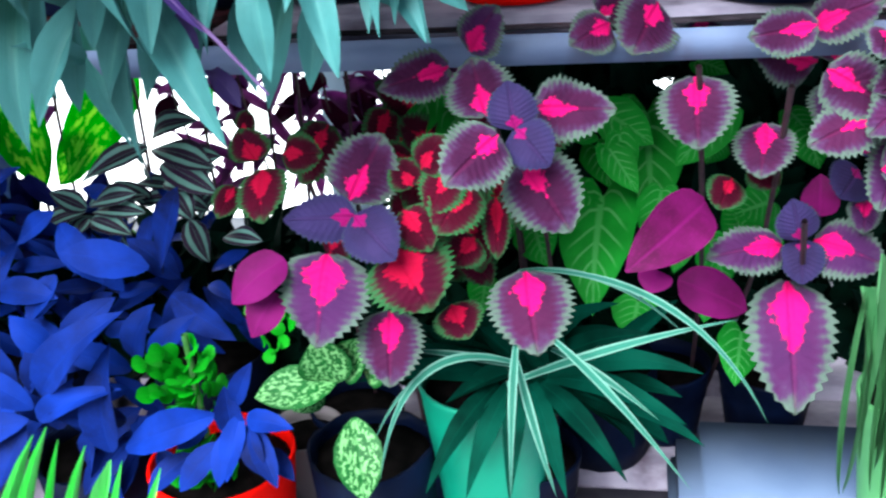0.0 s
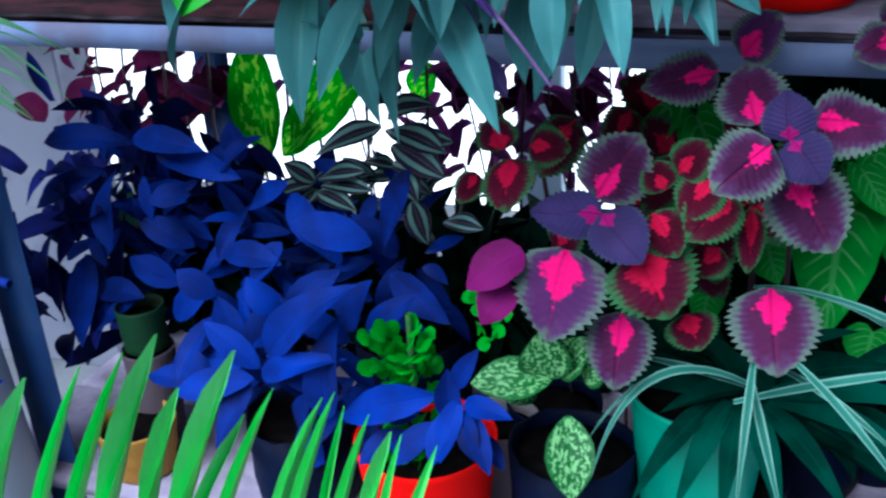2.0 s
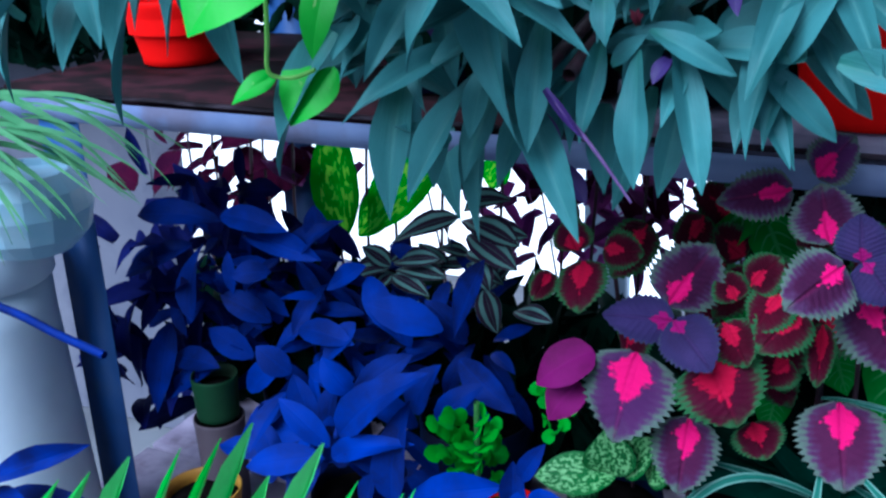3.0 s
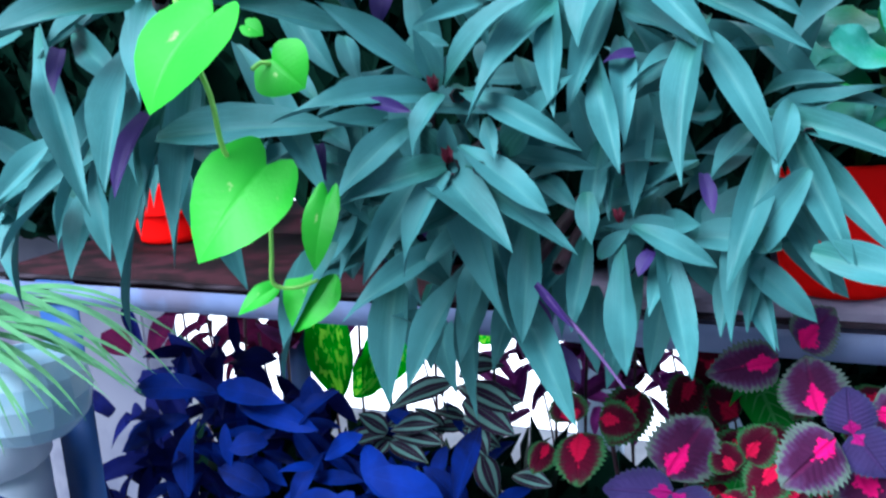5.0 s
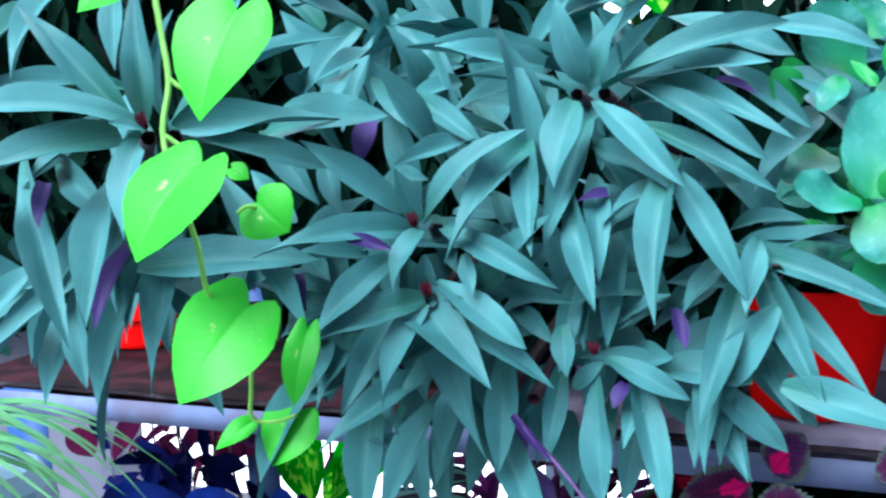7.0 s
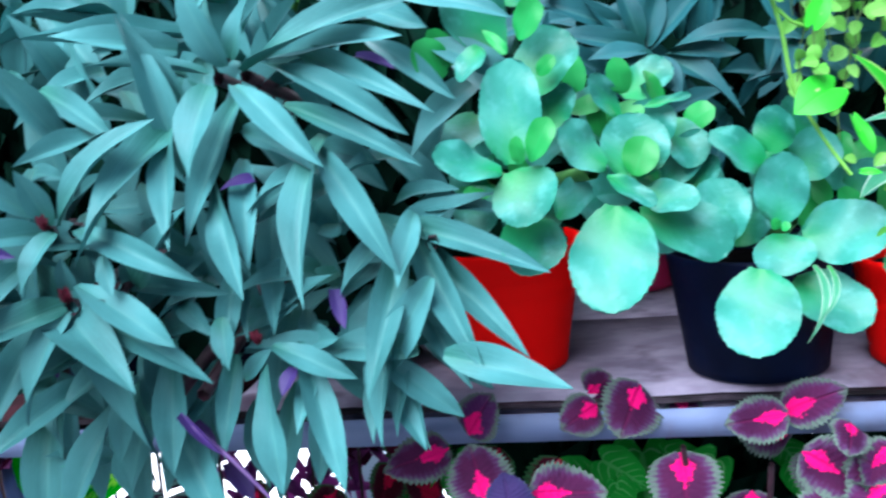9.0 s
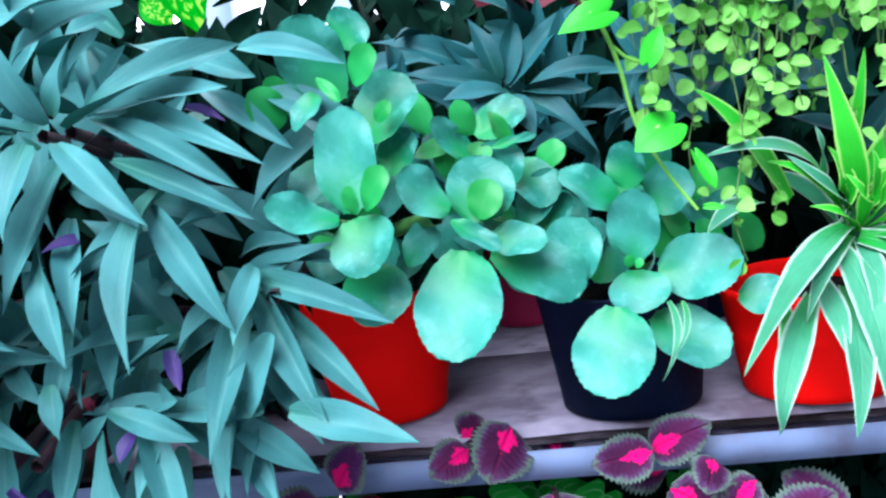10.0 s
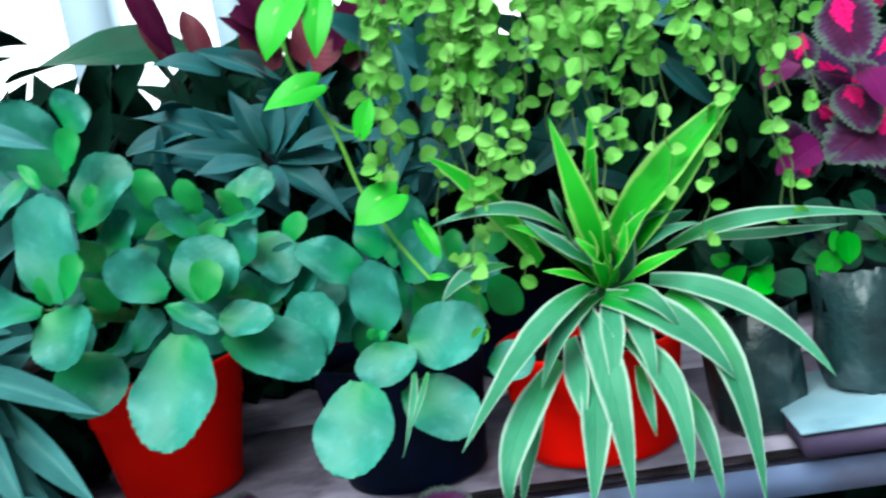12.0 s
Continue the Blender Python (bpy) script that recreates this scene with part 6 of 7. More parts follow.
    leaf(p, BLUE, (-0.806, 1.027, 0.645), (-0.880, 0.982, 0.592), 0.0546)
    leaf(p, BLUE, (-0.887, 1.029, 0.710), (-0.876, 0.961, 0.582), 0.0581)
    leaf(p, BLUE, (-0.733, 1.045, 0.879), (-0.582, 1.021, 0.863), 0.0495)
    leaf(p, BLUE, (-0.771, 1.044, 0.902), (-0.637, 1.024, 0.898), 0.0498)
    leaf(p, BLUE, (-0.773, 1.044, 0.892), (-0.911, 1.016, 0.894), 0.0536)
    leaf(p, BLUE, (-0.829, 1.040, 0.850), (-0.934, 0.995, 0.796), 0.0494)
    leaf(p, BLUE, (-0.808, 1.041, 0.853), (-0.800, 0.982, 0.745), 0.0571)
    leaf(p, BLUE, (-0.695, 1.040, 0.739), (-0.774, 1.024, 0.779), 0.0522)
    leaf(p, BLUE, (-0.646, 1.042, 0.736), (-0.538, 1.023, 0.736), 0.0520)
    leaf(p, BLUE, (-0.598, 1.049, 0.877), (-0.602, 1.042, 0.938), 0.0471)
    leaf(p, BLUE, (-0.594, 1.048, 0.807), (-0.520, 1.039, 0.857), 0.0409)
    leaf(p, BLUE, (-0.730, 1.033, 0.676), (-0.802, 1.021, 0.719), 0.0532)
    leaf(p, BLUE, (-0.882, 1.025, 0.652), (-0.779, 1.009, 0.659), 0.0524)
    leaf(p, BLUE, (-0.993, 1.023, 0.684), (-1.042, 1.033, 0.785), 0.0375)
    leaf(p, BLUE, (-0.527, 1.050, 0.834), (-0.453, 1.006, 0.768), 0.0512)
    leaf(p, BLUE, (-0.658, 1.046, 0.844), (-0.555, 1.046, 0.918), 0.0459)
    leaf(p, BLUE, (-0.689, 1.044, 0.821), (-0.742, 1.016, 0.816), 0.0476)
    leaf(p, BLUE, (-0.744, 1.028, 0.617), (-0.667, 1.034, 0.689), 0.0511)
    leaf(p, BLUE, (-0.550, 1.048, 0.759), (-0.584, 1.001, 0.700), 0.0499)
    leaf(p, BLUE, (-0.630, 1.038, 0.674), (-0.540, 1.021, 0.681), 0.0475)
    leaf(p, BLUE, (-0.726, 1.023, 0.561), (-0.620, 1.009, 0.573), 0.0548)
    leaf(p, BLUE, (-0.673, 1.030, 0.609), (-0.732, 0.985, 0.561), 0.0532)
    leaf(p, BLUE, (-0.866, 0.625, 0.658), (-0.665, 0.635, 0.762), 0.0386)
    leaf(p, BLUE, (-0.856, 0.625, 0.651), (-0.746, 0.607, 0.668), 0.0392)
    leaf(p, BLUE, (-0.899, 0.664, 0.588), (-0.723, 0.664, 0.654), 0.0440)
    stem(p, [(-0.764, 0.619, 0.932), (-0.713, 0.618, 0.924), (-0.663, 0.616, 0.912), (-0.596, 0.614, 0.900)], 0.005, BLUE_SKIN)
    scatter(p, BLUE, 70, (-0.735, 1.094, 0.717), (0.18, 0.06, 0.13), (0.05, 0.09), 0.34, 93, 0.1)
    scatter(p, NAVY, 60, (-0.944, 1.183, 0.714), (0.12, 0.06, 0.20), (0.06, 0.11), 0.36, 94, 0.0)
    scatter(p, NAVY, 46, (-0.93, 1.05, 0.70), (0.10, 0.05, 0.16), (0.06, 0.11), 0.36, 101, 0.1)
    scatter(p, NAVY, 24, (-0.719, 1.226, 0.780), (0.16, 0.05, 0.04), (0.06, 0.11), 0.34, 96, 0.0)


blue_plants()


def lower_rest():
    p = plant("zebra_plant", (-0.42, 1.3, 0.40), "wandering zebra plant with silver-striped dark leaves", "plant")
    bag(p, (-0.40, 1.34, 0.401), 0.07, 0.15)
    leaf(p, ZEBRINA, (-0.523, 1.111, 0.826), (-0.581, 1.080, 0.808), 0.0336)
    leaf(p, ZEBRINA, (-0.520, 1.111, 0.830), (-0.557, 1.092, 0.863), 0.0334)
    leaf(p, ZEBRINA, (-0.512, 1.111, 0.835), (-0.426, 1.089, 0.862), 0.0361)
    leaf(p, ZEBRINA, (-0.509, 1.111, 0.826), (-0.417, 1.086, 0.835), 0.0347)
    leaf(p, ZEBRINA, (-0.520, 1.111, 0.817), (-0.531, 1.081, 0.797), 0.0320)
    leaf(p, ZEBRINA, (-0.404, 1.105, 0.922), (-0.503, 1.075, 0.875), 0.0396)
    leaf(p, ZEBRINA, (-0.396, 1.104, 0.919), (-0.296, 1.065, 0.905), 0.0449)
    leaf(p, ZEBRINA, (-0.388, 1.104, 0.899), (-0.299, 1.064, 0.871), 0.0451)
    leaf(p, ZEBRINA, (-0.389, 1.105, 0.873), (-0.322, 1.073, 0.871), 0.0380)
    leaf(p, ZEBRINA, (-0.380, 1.105, 0.858), (-0.344, 1.071, 0.830), 0.0382)
    leaf(p, ZEBRINA, (-0.394, 1.104, 0.935), (-0.312, 1.076, 0.965), 0.0371)
    leaf(p, ZEBRINA, (-0.516, 1.111, 0.815), (-0.443, 1.083, 0.803), 0.0349)
    leaf(p, ZEBRINA, (-0.366, 1.105, 0.816), (-0.331, 1.067, 0.771), 0.0387)
    leaf(p, ZEBRINA, (-0.317, 1.099, 0.794), (-0.249, 1.065, 0.803), 0.0306)
    leaf(p, ZEBRINA, (-0.366, 1.102, 0.900), (-0.287, 1.070, 0.919), 0.0344)
    scatter(p, ZEBRINA, 14, (-0.438, 1.170, 0.815), (0.08, 0.03, 0.05), (0.05, 0.08), 0.4, 95)
    p = plant("dumb_cane", (-0.56, 1.4, 0.40), "dumb cane with bright green leaves mottled yellow", "plant")
    bag(p, (-0.56, 1.42, 0.401), 0.07, 0.15)
    stem(p, [(-0.582, 1.470, 0.409), (-0.581, 1.376, 0.624), (-0.583, 1.217, 0.788)], 0.008)
    leaf(p, DIEFFEN, (-0.727, 1.328, 0.778), (-0.770, 1.379, 0.976), 0.0927)
    leaf(p, DIEFFEN, (-0.690, 1.346, 0.784), (-0.581, 1.441, 0.944), 0.1128)
    leaf(p, DIEFFEN, (-0.718, 1.353, 0.773), (-0.645, 1.392, 0.852), 0.0816)
    leaf(p, DIEFFEN, (-0.503, 1.457, 0.855), (-0.478, 1.469, 0.918), 0.0564)
    leaf(p, DIEFFEN, (-0.658, 1.262, 0.693), (-0.641, 1.268, 0.733), 0.0393)
    leaf(p, DIEFFEN, (-0.759, 1.373, 0.800), (-0.800, 1.385, 0.917), 0.0619)
    p = plant("speckled_leaf_plant", (-0.14, 0.94, 0.40), "plant with pale-speckled green leaves in a black bag", "plant")
    bag(p, (-0.101, 0.95, 0.401), 0.08, 0.171)
    leaf(p, AGLAO, (-0.106, 0.871, 0.717), (-0.195, 0.844, 0.711), 0.0517)
    leaf(p, AGLAO, (-0.108, 0.871, 0.716), (-0.117, 0.853, 0.785), 0.0612)
    leaf(p, AGLAO, (-0.103, 0.893, 0.710), (-0.065, 0.871, 0.778), 0.0453)
    leaf(p, AGLAO, (-0.081, 0.847, 0.687), (-0.065, 0.795, 0.612), 0.0557)
    leaf(p, AGLAO, (-0.076, 0.891, 0.713), (-0.031, 0.865, 0.761), 0.0449)
    leaf(p, AGLAO, (-0.137, 0.907, 0.683), (-0.164, 0.873, 0.673), 0.0404)
    p = plant("grey_pot", (-0.17, 1.03, 0.40), "grey plastic pot between the plants", "pot")
    pot(p, (-0.227, 1.045, 0.401), 0.055, 0.045, 0.123, GREY_POT)
    p = plant("jade_bush", (-0.29, 0.88, 0.40), "small bush of round bright green leaves in a red pot", "plant")
    pot(p, (-0.281, 0.90, 0.401), 0.092, 0.07, 0.183, RED, "red plastic pot")
    stem(p, [(-0.282, 0.880, 0.572), (-0.281, 0.875, 0.680), (-0.276, 0.866, 0.779)], 0.004, STEM)
    luck = random.Random(97)
    for k in range(110):
        z = luck.uniform(0.575, 0.763)
        half = 0.034 if z > 0.705 else 0.024
        x, y = -0.280 + luck.uniform(-half, half), 0.86 + luck.uniform(-0.03, 0.02)
        way = Vector((x + 0.28, (y - 0.88), luck.uniform(0.0, 0.03))).normalized()
        leaf(p, JADELEAF, (x, y, z), Vector((x, y, z)) + way * luck.uniform(0.016, 0.024), 0.023)
    for k in range(20):
        x, y, z = -0.209 + luck.uniform(-0.025, 0.025), 0.964 + luck.uniform(-0.02, 0.02), 0.743 + luck.uniform(-0.03, 0.03)
        leaf(p, JADELEAF, (x, y, z), Vector((x, y, z)) + Vector((luck.uniform(-1, 1), -0.3, luck.uniform(-0.3, 1))).normalized() * 0.02, 0.018)
    p = plant("strap_leaf_plant", (0.03, 1.0, 0.40), "plant with arching dark strap leaves and pale striped ones, teal pot", "plant")
    pot(p, (0.048, 0.985, 0.401), 0.085, 0.06, 0.26, TEAL_POT, "bright teal plastic pot")
    ribbon(p, DARKSTRAP, (0.069, 0.938, 0.684), (-0.009, 0.891, 0.739), (-0.088, 0.887, 0.707), 0.0277)
    ribbon(p, DARKSTRAP, (0.070, 0.981, 0.664), (0.003, 0.939, 0.730), (-0.066, 0.940, 0.715), 0.0247)
    ribbon(p, DARKSTRAP, (0.069, 0.938, 0.676), (0.030, 0.869, 0.672), (-0.007, 0.842, 0.588), 0.0277)
    ribbon(p, DARKSTRAP, (0.085, 0.937, 0.678), (0.063, 0.868, 0.669), (0.040, 0.840, 0.586), 0.0275)
    ribbon(p, DARKSTRAP, (0.096, 0.937, 0.679), (0.093, 0.867, 0.668), (0.090, 0.837, 0.585), 0.0257)
    ribbon(p, DARKSTRAP, (0.109, 0.937, 0.679), (0.132, 0.867, 0.672), (0.154, 0.838, 0.595), 0.0271)
    ribbon(p, DARKSTRAP, (0.121, 0.937, 0.680), (0.171, 0.871, 0.686), (0.220, 0.845, 0.616), 0.0268)
    ribbon(p, DARKSTRAP, (0.129, 0.937, 0.689), (0.206, 0.882, 0.728), (0.282, 0.866, 0.680), 0.0284)
    ribbon(p, DARKSTRAP, (0.129, 0.937, 0.696), (0.214, 0.890, 0.762), (0.299, 0.883, 0.734), 0.0282)
    ribbon(p, DARKSTRAP, (0.119, 0.970, 0.683), (0.185, 0.929, 0.758), (0.252, 0.927, 0.754), 0.0273)
    ribbon(p, DARKSTRAP, (0.090, 0.992, 0.683), (0.150, 0.954, 0.770), (0.210, 0.958, 0.777), 0.0263)
    ribbon(p, DARKSTRAP, (0.061, 1.004, 0.674), (0.045, 0.962, 0.733), (0.028, 0.962, 0.745), 0.0272)
    ribbon(p, DARKSTRAP, (0.145, 0.979, 0.654), (0.225, 0.919, 0.686), (0.305, 0.899, 0.628), 0.0276)
    ribbon(p, DARKSTRAP, (0.111, 0.991, 0.677), (0.139, 0.951, 0.743), (0.167, 0.953, 0.756), 0.0241)
    ribbon(p, DARKSTRAP, (0.192, 0.999, 0.644), (0.236, 0.949, 0.683), (0.281, 0.939, 0.666), 0.0241)
    ribbon(p, STRAP, (0.102, 0.885, 0.739), (-0.013, 0.824, 0.822), (-0.045, 0.800, 0.640), 0.0099)
    ribbon(p, STRAP, (0.110, 0.822, 0.810), (0.110, 0.754, 0.788), (0.109, 0.725, 0.685), 0.0084)
    ribbon(p, STRAP, (0.109, 0.821, 0.783), (0.127, 0.756, 0.761), (0.153, 0.732, 0.684), 0.0090)
    ribbon(p, STRAP, (0.094, 0.906, 0.729), (-0.002, 0.849, 0.794), (-0.059, 0.833, 0.661), 0.0070)
    ribbon(p, STRAP, (0.093, 0.852, 0.734), (0.205, 0.820, 0.808), (0.324, 0.832, 0.830), 0.0098)
    ribbon(p, STRAP, (0.138, 0.822, 0.817), (0.200, 0.757, 0.804), (0.278, 0.730, 0.705), 0.0087)
    ribbon(p, STRAP, (0.099, 0.941, 0.825), (0.197, 0.886, 0.869), (0.278, 0.873, 0.788), 0.0067)
    ribbon(p, STRAP, (0.134, 0.887, 0.854), (0.286, 0.823, 0.879), (0.353, 0.794, 0.738), 0.0079)
    ribbon(p, STRAP, (0.141, 0.864, 0.772), (0.194, 0.809, 0.782), (0.250, 0.796, 0.735), 0.0086)
    ribbon(p, STRAP, (0.099, 0.917, 0.715), (0.035, 0.877, 0.758), (-0.029, 0.879, 0.757), 0.0096)
    scatter(p, DARKSTRAP, 16, (0.121, 0.990, 0.662), (0.06, 0.03, 0.03), (0.12, 0.17), 0.17, 98, 0.1)
    p = plant("cordyline", (-0.5, 1.5, 0.0), "wine-red leaves on thin stems against the light", "plant")
    for x, z in ((-0.55, 0.97), (-0.44, 1.0), (-0.33, 1.02), (-0.28, 0.98), (-0.2, 1.0)):
        stem(p, [(x + 0.05, 1.45, 0.0), (x - 0.01, 1.38, 0.6), (x, 1.36, z), (x - 0.05, 1.35, z + 0.14)], 0.003, STEM_DARK)
    leaf(p, MAROON, (-0.253, 1.427, 0.919), (-0.316, 1.430, 0.886), 0.0365)
    leaf(p, MAROON, (-0.204, 1.418, 0.827), (-0.271, 1.441, 0.882), 0.0368)
    leaf(p, MAROON, (-0.355, 1.443, 0.843), (-0.278, 1.441, 0.902), 0.0338)
    leaf(p, MAROON, (-0.183, 1.415, 0.842), (-0.229, 1.439, 0.920), 0.0327)
    leaf(p, MAROON, (-0.401, 1.448, 0.882), (-0.427, 1.445, 0.834), 0.0380)
    leaf(p, MAROON, (-0.527, 1.454, 0.882), (-0.572, 1.446, 0.845), 0.0388)
    leaf(p, MAROON, (-0.921, 1.421, 0.824), (-0.859, 1.440, 0.880), 0.0505)
    leaf(p, MAROON, (-0.928, 1.424, 0.887), (-0.889, 1.415, 0.837), 0.0402)
    leaf(p, MAROON, (-0.821, 1.431, 0.873), (-0.883, 1.434, 0.904), 0.0359)
    scatter(p, VIOLET, 30, (-0.323, 1.488, 0.949), (0.30, 0.03, 0.09), (0.05, 0.10), 0.24, 111, -0.3)
    scatter(p, VIOLET, 34, (-0.34, 1.50, 0.90), (0.30, 0.03, 0.11), (0.05, 0.09), 0.22, 121, -0.2)
    scatter(p, VIOLET, 20, (-0.22, 1.45, 0.86), (0.24, 0.03, 0.08), (0.05, 0.09), 0.26, 122, -0.1)
    scatter(p, VIOLET, 26, (-0.25, 1.42, 0.79), (0.20, 0.03, 0.06), (0.05, 0.09), 0.28, 123, 0.0)
    scatter(p, VIOLET, 30, (-0.28, 1.44, 0.80), (0.22, 0.03, 0.07), (0.05, 0.09), 0.24, 124, -0.1)
    for x in (-0.60, -0.50, -0.38, -0.24, -0.14, -0.06):
        stem(p, [(x, 1.46, 0.0), (x + 0.02, 1.44, 0.6), (x - 0.02, 1.42, 0.95), (x + 0.05, 1.41, 1.12)], 0.002, STEM_DARK)
    p = plant("cordyline", (-0.85, 1.55, 0.0), "wine-red sword leaves beside the white wall", "plant")
    for x, z in ((-0.98, 0.9), (-0.88, 0.96), (-0.78, 0.92), (-0.72, 0.98), (-0.66, 0.95)):
        stem(p, [(x + 0.05, 1.5, 0.0), (x - 0.01, 1.42, 0.6), (x, 1.41, z), (x + 0.03, 1.4, z + 0.15)], 0.003, STEM_DARK)
    leaf(p, MAROON, (-0.993, 1.471, 0.822), (-1.075, 1.479, 0.873), 0.0684)
    leaf(p, MAROON, (-0.913, 1.478, 0.886), (-0.958, 1.453, 0.796), 0.0556)
    leaf(p, MAROON, (-1.039, 1.464, 0.749), (-0.952, 1.488, 0.822), 0.0570)
    leaf(p, MAROON, (-1.104, 1.462, 0.778), (-1.028, 1.488, 0.862), 0.0529)
    leaf(p, MAROON, (-1.319, 1.454, 0.783), (-1.405, 1.459, 0.811), 0.0609)
    leaf(p, MAROON, (-1.023, 1.467, 0.785), (-0.897, 1.489, 0.839), 0.0564)
    leaf(p, MAROON, (-1.171, 1.461, 0.808), (-1.112, 1.447, 0.746), 0.0537)
    leaf(p, MAROON, (-0.999, 1.466, 0.753), (-1.048, 1.446, 0.692), 0.0530)
    leaf(p, MAROON, (-1.277, 1.454, 0.762), (-1.210, 1.483, 0.859), 0.0833)
    leaf(p, MAROON, (-1.095, 1.469, 0.885), (-0.977, 1.482, 0.913), 0.0563)
    leaf(p, MAROON, (-0.209, 1.471, 0.819), (-0.196, 1.484, 0.886), 0.0321)
    leaf(p, MAROON, (-0.173, 1.468, 0.874), (-0.234, 1.483, 0.902), 0.0318)
    leaf(p, MAROON, (-0.301, 1.485, 0.855), (-0.337, 1.498, 0.899), 0.0330)
    leaf(p, MAROON, (-0.431, 1.500, 0.870), (-0.455, 1.509, 0.917), 0.0402)
    scatter(p, VIOLET, 26, (-0.820, 1.465, 0.929), (0.22, 0.04, 0.11), (0.05, 0.11), 0.24, 112, -0.3)
    scatter(p, MAROON, 26, (-1.069, 1.448, 0.879), (0.16, 0.04, 0.12), (0.05, 0.10), 0.24, 113, -0.2)
    for x in (-1.12, -1.06, -0.94):
        stem(p, [(x + 0.05, 1.5, 0.0), (x, 1.44, 0.6), (x - 0.02, 1.42, 0.9), (x + 0.04, 1.41, 1.08)], 0.0025, STEM_DARK)
    p = plant("palm", (-0.62, 0.46, 0.0), "bright green palm frond with stiff upright leaflets", "plant")
    stem(p, [(-0.62, 0.46, 0.0), (-0.598, 0.409, 0.513), (-0.401, 0.400, 0.773), (-0.091, 0.387, 0.799)], 0.006, STEM_LIME, 0.003)
    leaf(p, LEAFLET, (-0.326, 0.294, 0.859), (-0.300, 0.347, 1.005), 0.0059)
    leaf(p, LEAFLET, (-0.300, 0.300, 0.851), (-0.269, 0.362, 1.010), 0.0068)
    leaf(p, LEAFLET, (-0.282, 0.304, 0.843), (-0.245, 0.375, 1.016), 0.0077)
    leaf(p, LEAFLET, (-0.262, 0.307, 0.833), (-0.227, 0.387, 1.025), 0.0077)
    leaf(p, LEAFLET, (-0.232, 0.332, 0.860), (-0.211, 0.378, 0.994), 0.0064)
    leaf(p, LEAFLET, (-0.221, 0.327, 0.839), (-0.181, 0.400, 1.013), 0.0077)
    leaf(p, LEAFLET, (-0.195, 0.346, 0.857), (-0.156, 0.399, 0.991), 0.0068)
    leaf(p, LEAFLET, (-0.220, 0.334, 0.853), (-0.171, 0.386, 0.977), 0.0059)
    leaf(p, LEAFLET, (-0.157, 0.363, 0.860), (-0.127, 0.407, 0.984), 0.0068)
    leaf(p, LEAFLET, (-0.147, 0.366, 0.857), (-0.120, 0.411, 0.987), 0.0068)
    leaf(p, LEAFLET, (-0.132, 0.374, 0.862), (-0.114, 0.410, 0.979), 0.0064)
    leaf(p, LEAFLET, (-0.121, 0.372, 0.848), (-0.099, 0.413, 0.973), 0.0068)
    leaf(p, LEAFLET, (-0.103, 0.385, 0.859), (-0.085, 0.413, 0.963), 0.0073)
    leaf(p, LEAFLET, (-0.094, 0.389, 0.861), (-0.079, 0.415, 0.961), 0.0064)
    leaf(p, LEAFLET, (-0.085, 0.397, 0.869), (-0.058, 0.420, 0.953), 0.0077)
    leaf(p, LEAFLET, (-0.349, 0.290, 0.870), (-0.323, 0.333, 0.996), 0.0064)
    leaf(p, LEAFLET, (-0.377, 0.282, 0.877), (-0.342, 0.323, 0.991), 0.0068)
    p = plant("spider_plant", (-0.86, 0.76, 0.93), "grassy light green plant in a pale blue round pot", "plant")
    bm = lathe(bmesh.new(), [(0.02, 0.0), (0.055, 0.008), (0.082, 0.035), (0.090, 0.07), (0.085, 0.10), (0.068, 0.125), (0.064, 0.125), (0.062, 0.115)], 16)
    bm.transform(Matrix.Translation((-0.884, 0.796, 0.914)) @ Matrix.Scale(0.92, 4))
    set_in(part("pot", bm, GLAZE, None, "pale blue faceted round pot", False), p)
    stand = plant("pedestal", (-1.016, 0.80, 0.0), "pale blue-grey cement pedestal beside the rack", "pedestal")
    bm = lathe(bmesh.new(), [(0.13, 0.03), (0.128, 0.04), (0.115, 0.4), (0.098, 0.80), (0.098, 0.858)], 32)
    bm.transform(Matrix.Translation((-1.016, 0.80, 0.0)))
    set_in(part("shaft", bm, PEDESTAL), stand)
    bm = lathe(bmesh.new(), [(0.10, 0.856), (0.104, 0.86), (0.104, 0.906), (0.10, 0.911), (0.09, 0.912)], 32)
    bm.transform(Matrix.Translation((-1.016, 0.80, 0.0)))
    set_in(part("cap", bm, PEDESTAL), stand)
    bm = lathe(bmesh.new(), [(0.145, 0.0), (0.145, 0.028), (0.135, 0.032)], 32)
    bm.transform(Matrix.Translation((-1.016, 0.80, 0.0)))
    set_in(part("base", bm, PEDESTAL), stand)
    ribbon(p, GRASS, (-0.933, 0.707, 1.110), (-0.666, 0.659, 1.216), (-0.535, 0.643, 1.114), 0.0059)
    ribbon(p, GRASS, (-1.015, 0.760, 1.079), (-0.728, 0.707, 1.160), (-0.586, 0.687, 1.050), 0.0098)
    ribbon(p, GRASS, (-0.984, 0.759, 1.066), (-0.796, 0.702, 1.089), (-0.700, 0.683, 1.017), 0.0106)
    ribbon(p, GRASS, (-1.043, 0.761, 1.087), (-0.741, 0.704, 1.127), (-0.601, 0.686, 1.050), 0.0058)
    ribbon(p, GRASS, (-0.996, 0.750, 1.090), (-0.808, 0.685, 1.096), (-0.738, 0.660, 0.996), 0.0087)
    ribbon(p, GRASS, (-0.951, 0.707, 1.100), (-0.726, 0.646, 1.103), (-0.628, 0.626, 1.042), 0.0088)
    ribbon(p, GRASS, (-1.023, 0.763, 1.134), (-0.731, 0.699, 1.119), (-0.582, 0.676, 1.058), 0.0075)
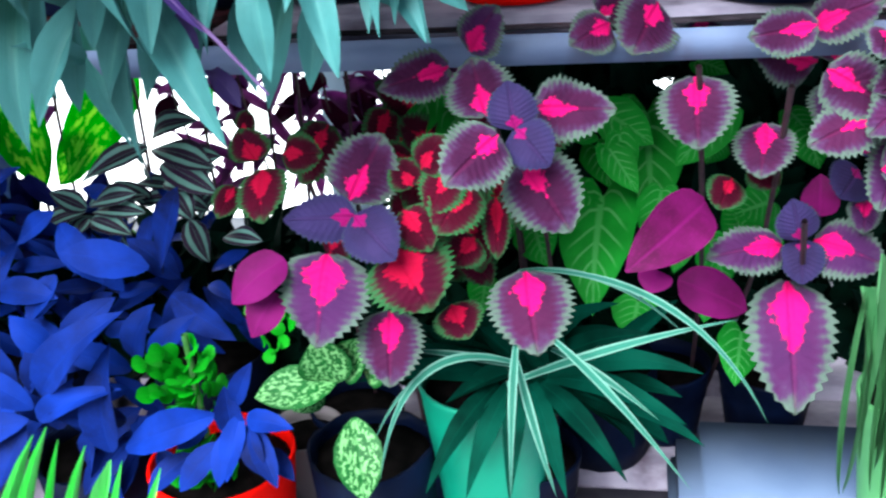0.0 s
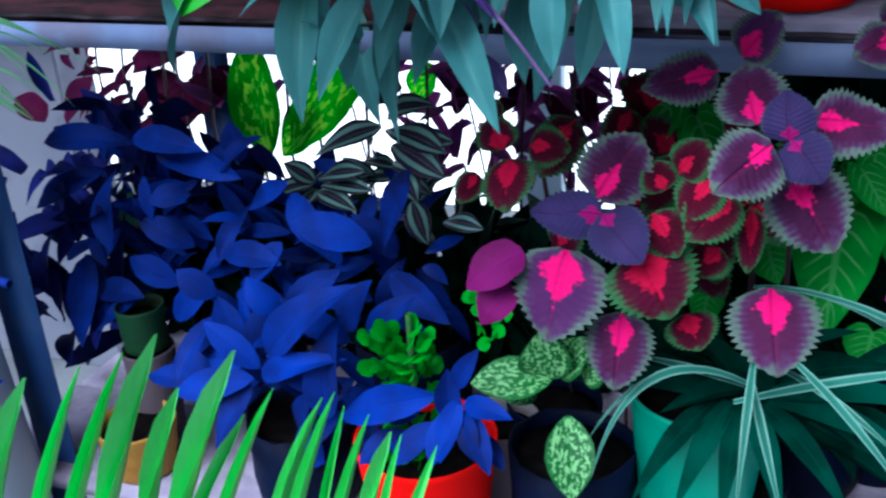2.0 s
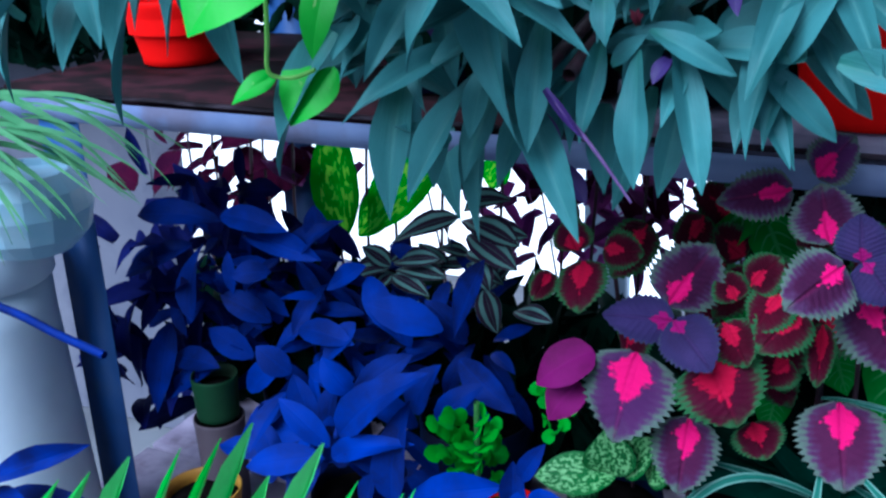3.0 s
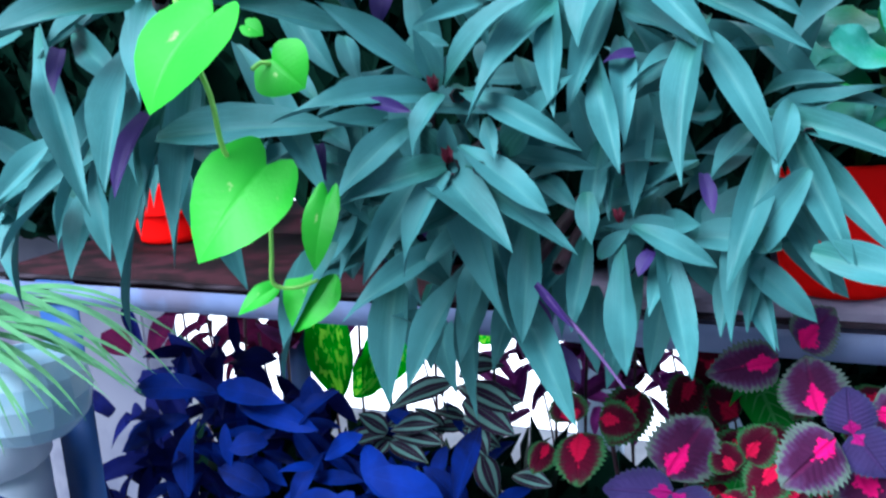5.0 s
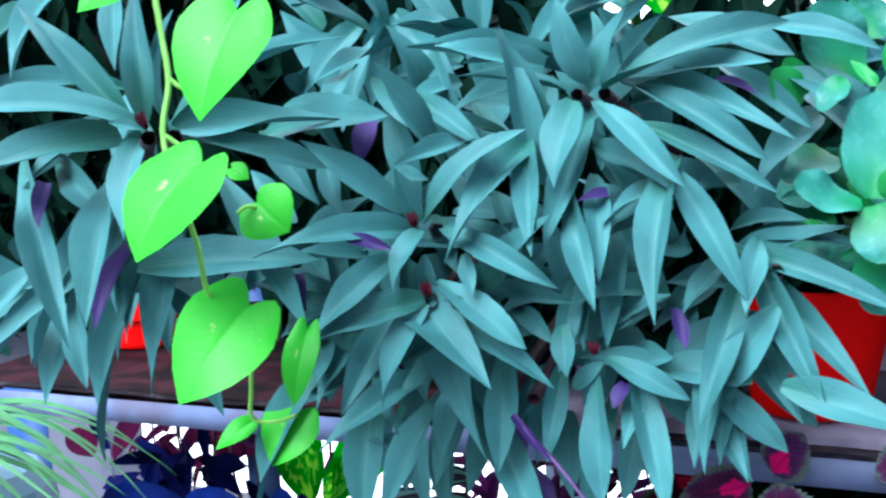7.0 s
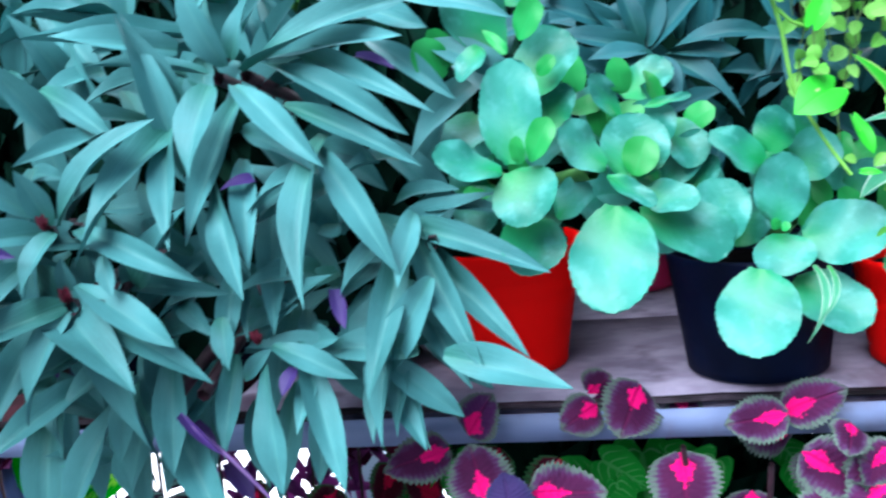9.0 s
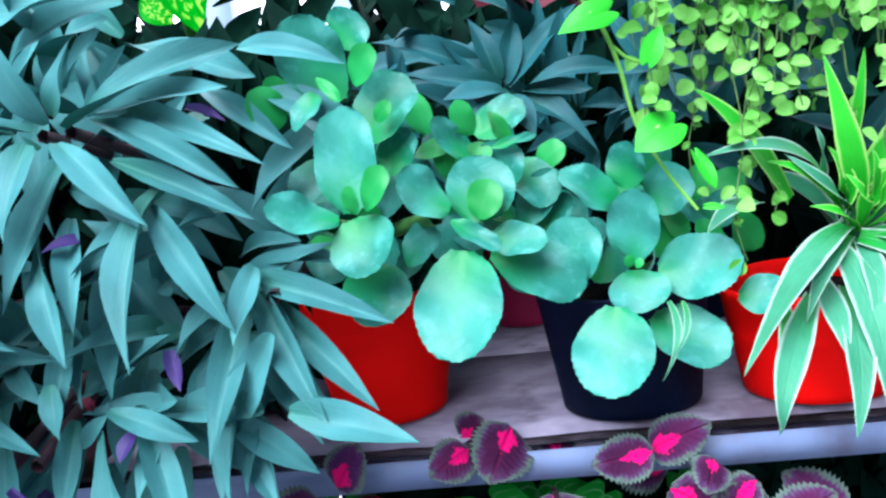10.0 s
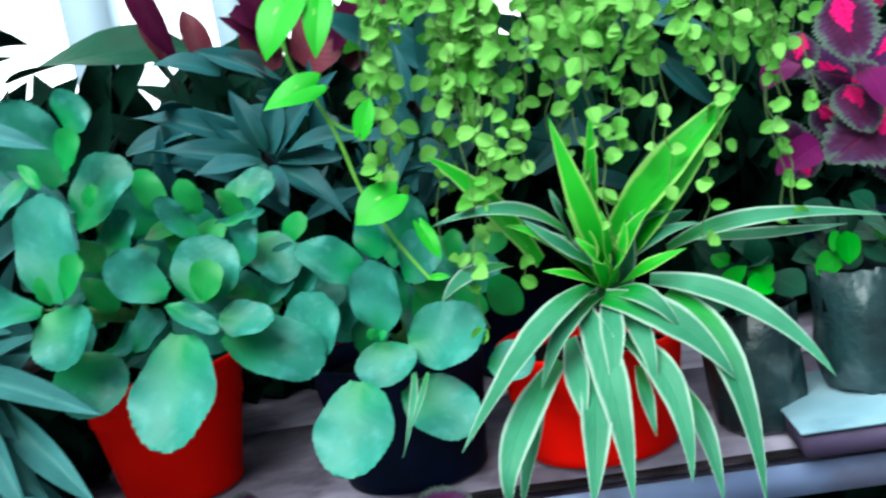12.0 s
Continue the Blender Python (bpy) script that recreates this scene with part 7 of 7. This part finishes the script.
    ribbon(p, GRASS, (-0.946, 0.717, 1.088), (-0.674, 0.667, 1.160), (-0.529, 0.651, 1.088), 0.0071)
    ribbon(p, GRASS, (-0.962, 0.731, 1.135), (-0.777, 0.660, 1.079), (-0.694, 0.633, 1.017), 0.0074)
    ribbon(p, GRASS, (-0.989, 0.742, 1.134), (-0.730, 0.681, 1.165), (-0.614, 0.656, 1.064), 0.0097)
    ribbon(p, GRASS, (-0.979, 0.721, 1.160), (-0.701, 0.652, 1.122), (-0.571, 0.627, 1.066), 0.0061)
    ribbon(p, GRASS, (-1.021, 0.770, 1.068), (-0.716, 0.730, 1.206), (-0.557, 0.719, 1.107), 0.0076)
    ribbon(p, GRASS, (-1.003, 0.749, 1.070), (-0.720, 0.696, 1.116), (-0.574, 0.678, 1.050), 0.0080)
    ribbon(p, GRASS, (-0.928, 0.716, 1.082), (-0.713, 0.667, 1.152), (-0.598, 0.653, 1.081), 0.0062)
    ribbon(p, GRASS, (-1.023, 0.771, 1.075), (-0.856, 0.703, 1.052), (-0.797, 0.674, 0.952), 0.0073)
    ribbon(p, GRASS, (-0.957, 0.752, 1.127), (-0.831, 0.679, 1.059), (-0.773, 0.651, 0.995), 0.0064)
    ribbon(p, GRASS, (-1.018, 0.784, 1.123), (-0.856, 0.712, 1.074), (-0.786, 0.681, 0.978), 0.0072)
    ribbon(p, GRASS, (-0.986, 0.739, 1.100), (-0.784, 0.682, 1.128), (-0.706, 0.662, 1.045), 0.0075)
    ribbon(p, GRASS, (-0.977, 0.727, 1.077), (-0.704, 0.676, 1.155), (-0.573, 0.658, 1.062), 0.0062)
    ribbon(p, GRASS, (-1.029, 0.772, 1.106), (-0.815, 0.708, 1.085), (-0.723, 0.684, 1.012), 0.0078)
    ribbon(p, GRASS, (-1.062, 0.769, 1.052), (-0.788, 0.715, 1.119), (-0.681, 0.694, 1.003), 0.0096)
    ribbon(p, GRASS, (-0.996, 0.774, 1.134), (-0.743, 0.714, 1.171), (-0.603, 0.690, 1.065), 0.0093)
    ribbon(p, GRASS, (-0.964, 0.730, 1.132), (-0.811, 0.663, 1.123), (-0.771, 0.636, 1.021), 0.0074)
    ribbon(p, GRASS, (-0.796, 0.739, 1.126), (-0.631, 0.682, 1.159), (-0.557, 0.667, 1.098), 0.0049)
    ribbon(p, GRASS, (-0.808, 0.750, 1.131), (-0.609, 0.689, 1.153), (-0.513, 0.667, 1.072), 0.0038)
    ribbon(p, GRASS, (-0.798, 0.739, 1.120), (-0.642, 0.680, 1.136), (-0.588, 0.662, 1.073), 0.0045)
    ribbon(p, GRASS, (-0.806, 0.751, 1.137), (-0.595, 0.692, 1.164), (-0.485, 0.675, 1.106), 0.0034)
    ribbon(p, GRASS, (-0.800, 0.738, 1.114), (-0.669, 0.686, 1.145), (-0.622, 0.675, 1.103), 0.0050)
    ribbon(p, GRASS, (-0.823, 0.761, 1.120), (-0.641, 0.707, 1.154), (-0.550, 0.694, 1.111), 0.0034)
    p = plant("yellow_pot", (-0.75, 0.95, 0.40), "ochre plastic pot with a faded green bottle beside it", "pot")
    pot(p, (-0.778, 0.934, 0.401), 0.06, 0.05, 0.085, OCHRE)
    p = plant("green_pot", (-0.77, 1.0, 0.40), "tall faded green and brown pot among the blue leaves", "pot")
    pot(p, (-0.799, 1.016, 0.401), 0.041, 0.036, 0.165, plain_material("brown_plastic", (0.07, 0.05, 0.065), (0.12, 0.09, 0.11), 0.6, 4), "faded brown pot")
    pot(p, (-0.799, 1.016, 0.566), 0.037, 0.034, 0.075, plain_material("faded_green", (0.003, 0.035, 0.010), (0.006, 0.06, 0.018), 0.6, 4, 0.3, 0, 0.2, (0.10, 0.10, 0.07), 5), "green plastic cup")
    p = plant("grass_plant", (0.48, 0.95, 0.512), "tuft of thin hanging grass blades in a green pot", "plant")
    pot(p, (0.534, 0.94, 0.512), 0.065, 0.05, 0.17, plain_material("green_plastic", (0.10, 0.36, 0.12), (0.16, 0.46, 0.18), 0.4, 6))
    luck = random.Random(99)
    for k in range(26):
        x = 0.478 + luck.uniform(-0.04, 0.05)
        leaf(p, GRASS, (x, 0.86, 0.87 + luck.uniform(-0.03, 0.03)), (x + luck.uniform(-0.03, 0.03), 0.80, 0.68 + luck.uniform(-0.05, 0.05)), 0.006)


lower_rest()


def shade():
    """Added near-black filler leaves that stand for the dark shade behind the first row."""
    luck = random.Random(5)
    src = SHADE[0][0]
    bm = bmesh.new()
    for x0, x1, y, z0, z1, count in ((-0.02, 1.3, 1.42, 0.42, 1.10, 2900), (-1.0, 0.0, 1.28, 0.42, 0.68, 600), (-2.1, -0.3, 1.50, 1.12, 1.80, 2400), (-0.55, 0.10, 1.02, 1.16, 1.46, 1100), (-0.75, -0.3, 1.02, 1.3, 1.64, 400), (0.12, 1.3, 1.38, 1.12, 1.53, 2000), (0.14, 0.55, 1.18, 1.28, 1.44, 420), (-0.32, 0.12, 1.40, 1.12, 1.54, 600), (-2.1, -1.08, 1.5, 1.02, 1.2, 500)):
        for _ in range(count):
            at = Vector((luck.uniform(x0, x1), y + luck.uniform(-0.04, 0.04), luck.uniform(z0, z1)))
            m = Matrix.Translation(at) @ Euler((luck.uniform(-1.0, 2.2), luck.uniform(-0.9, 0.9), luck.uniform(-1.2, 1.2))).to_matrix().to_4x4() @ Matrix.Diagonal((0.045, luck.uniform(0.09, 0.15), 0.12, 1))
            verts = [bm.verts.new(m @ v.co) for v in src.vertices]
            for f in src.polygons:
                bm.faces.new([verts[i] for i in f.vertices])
    tagged(part("background_foliage", bm, SHADY), "added near-black leaves that stand for the shade behind the plants", "foliage", kind="stuff")


shade()
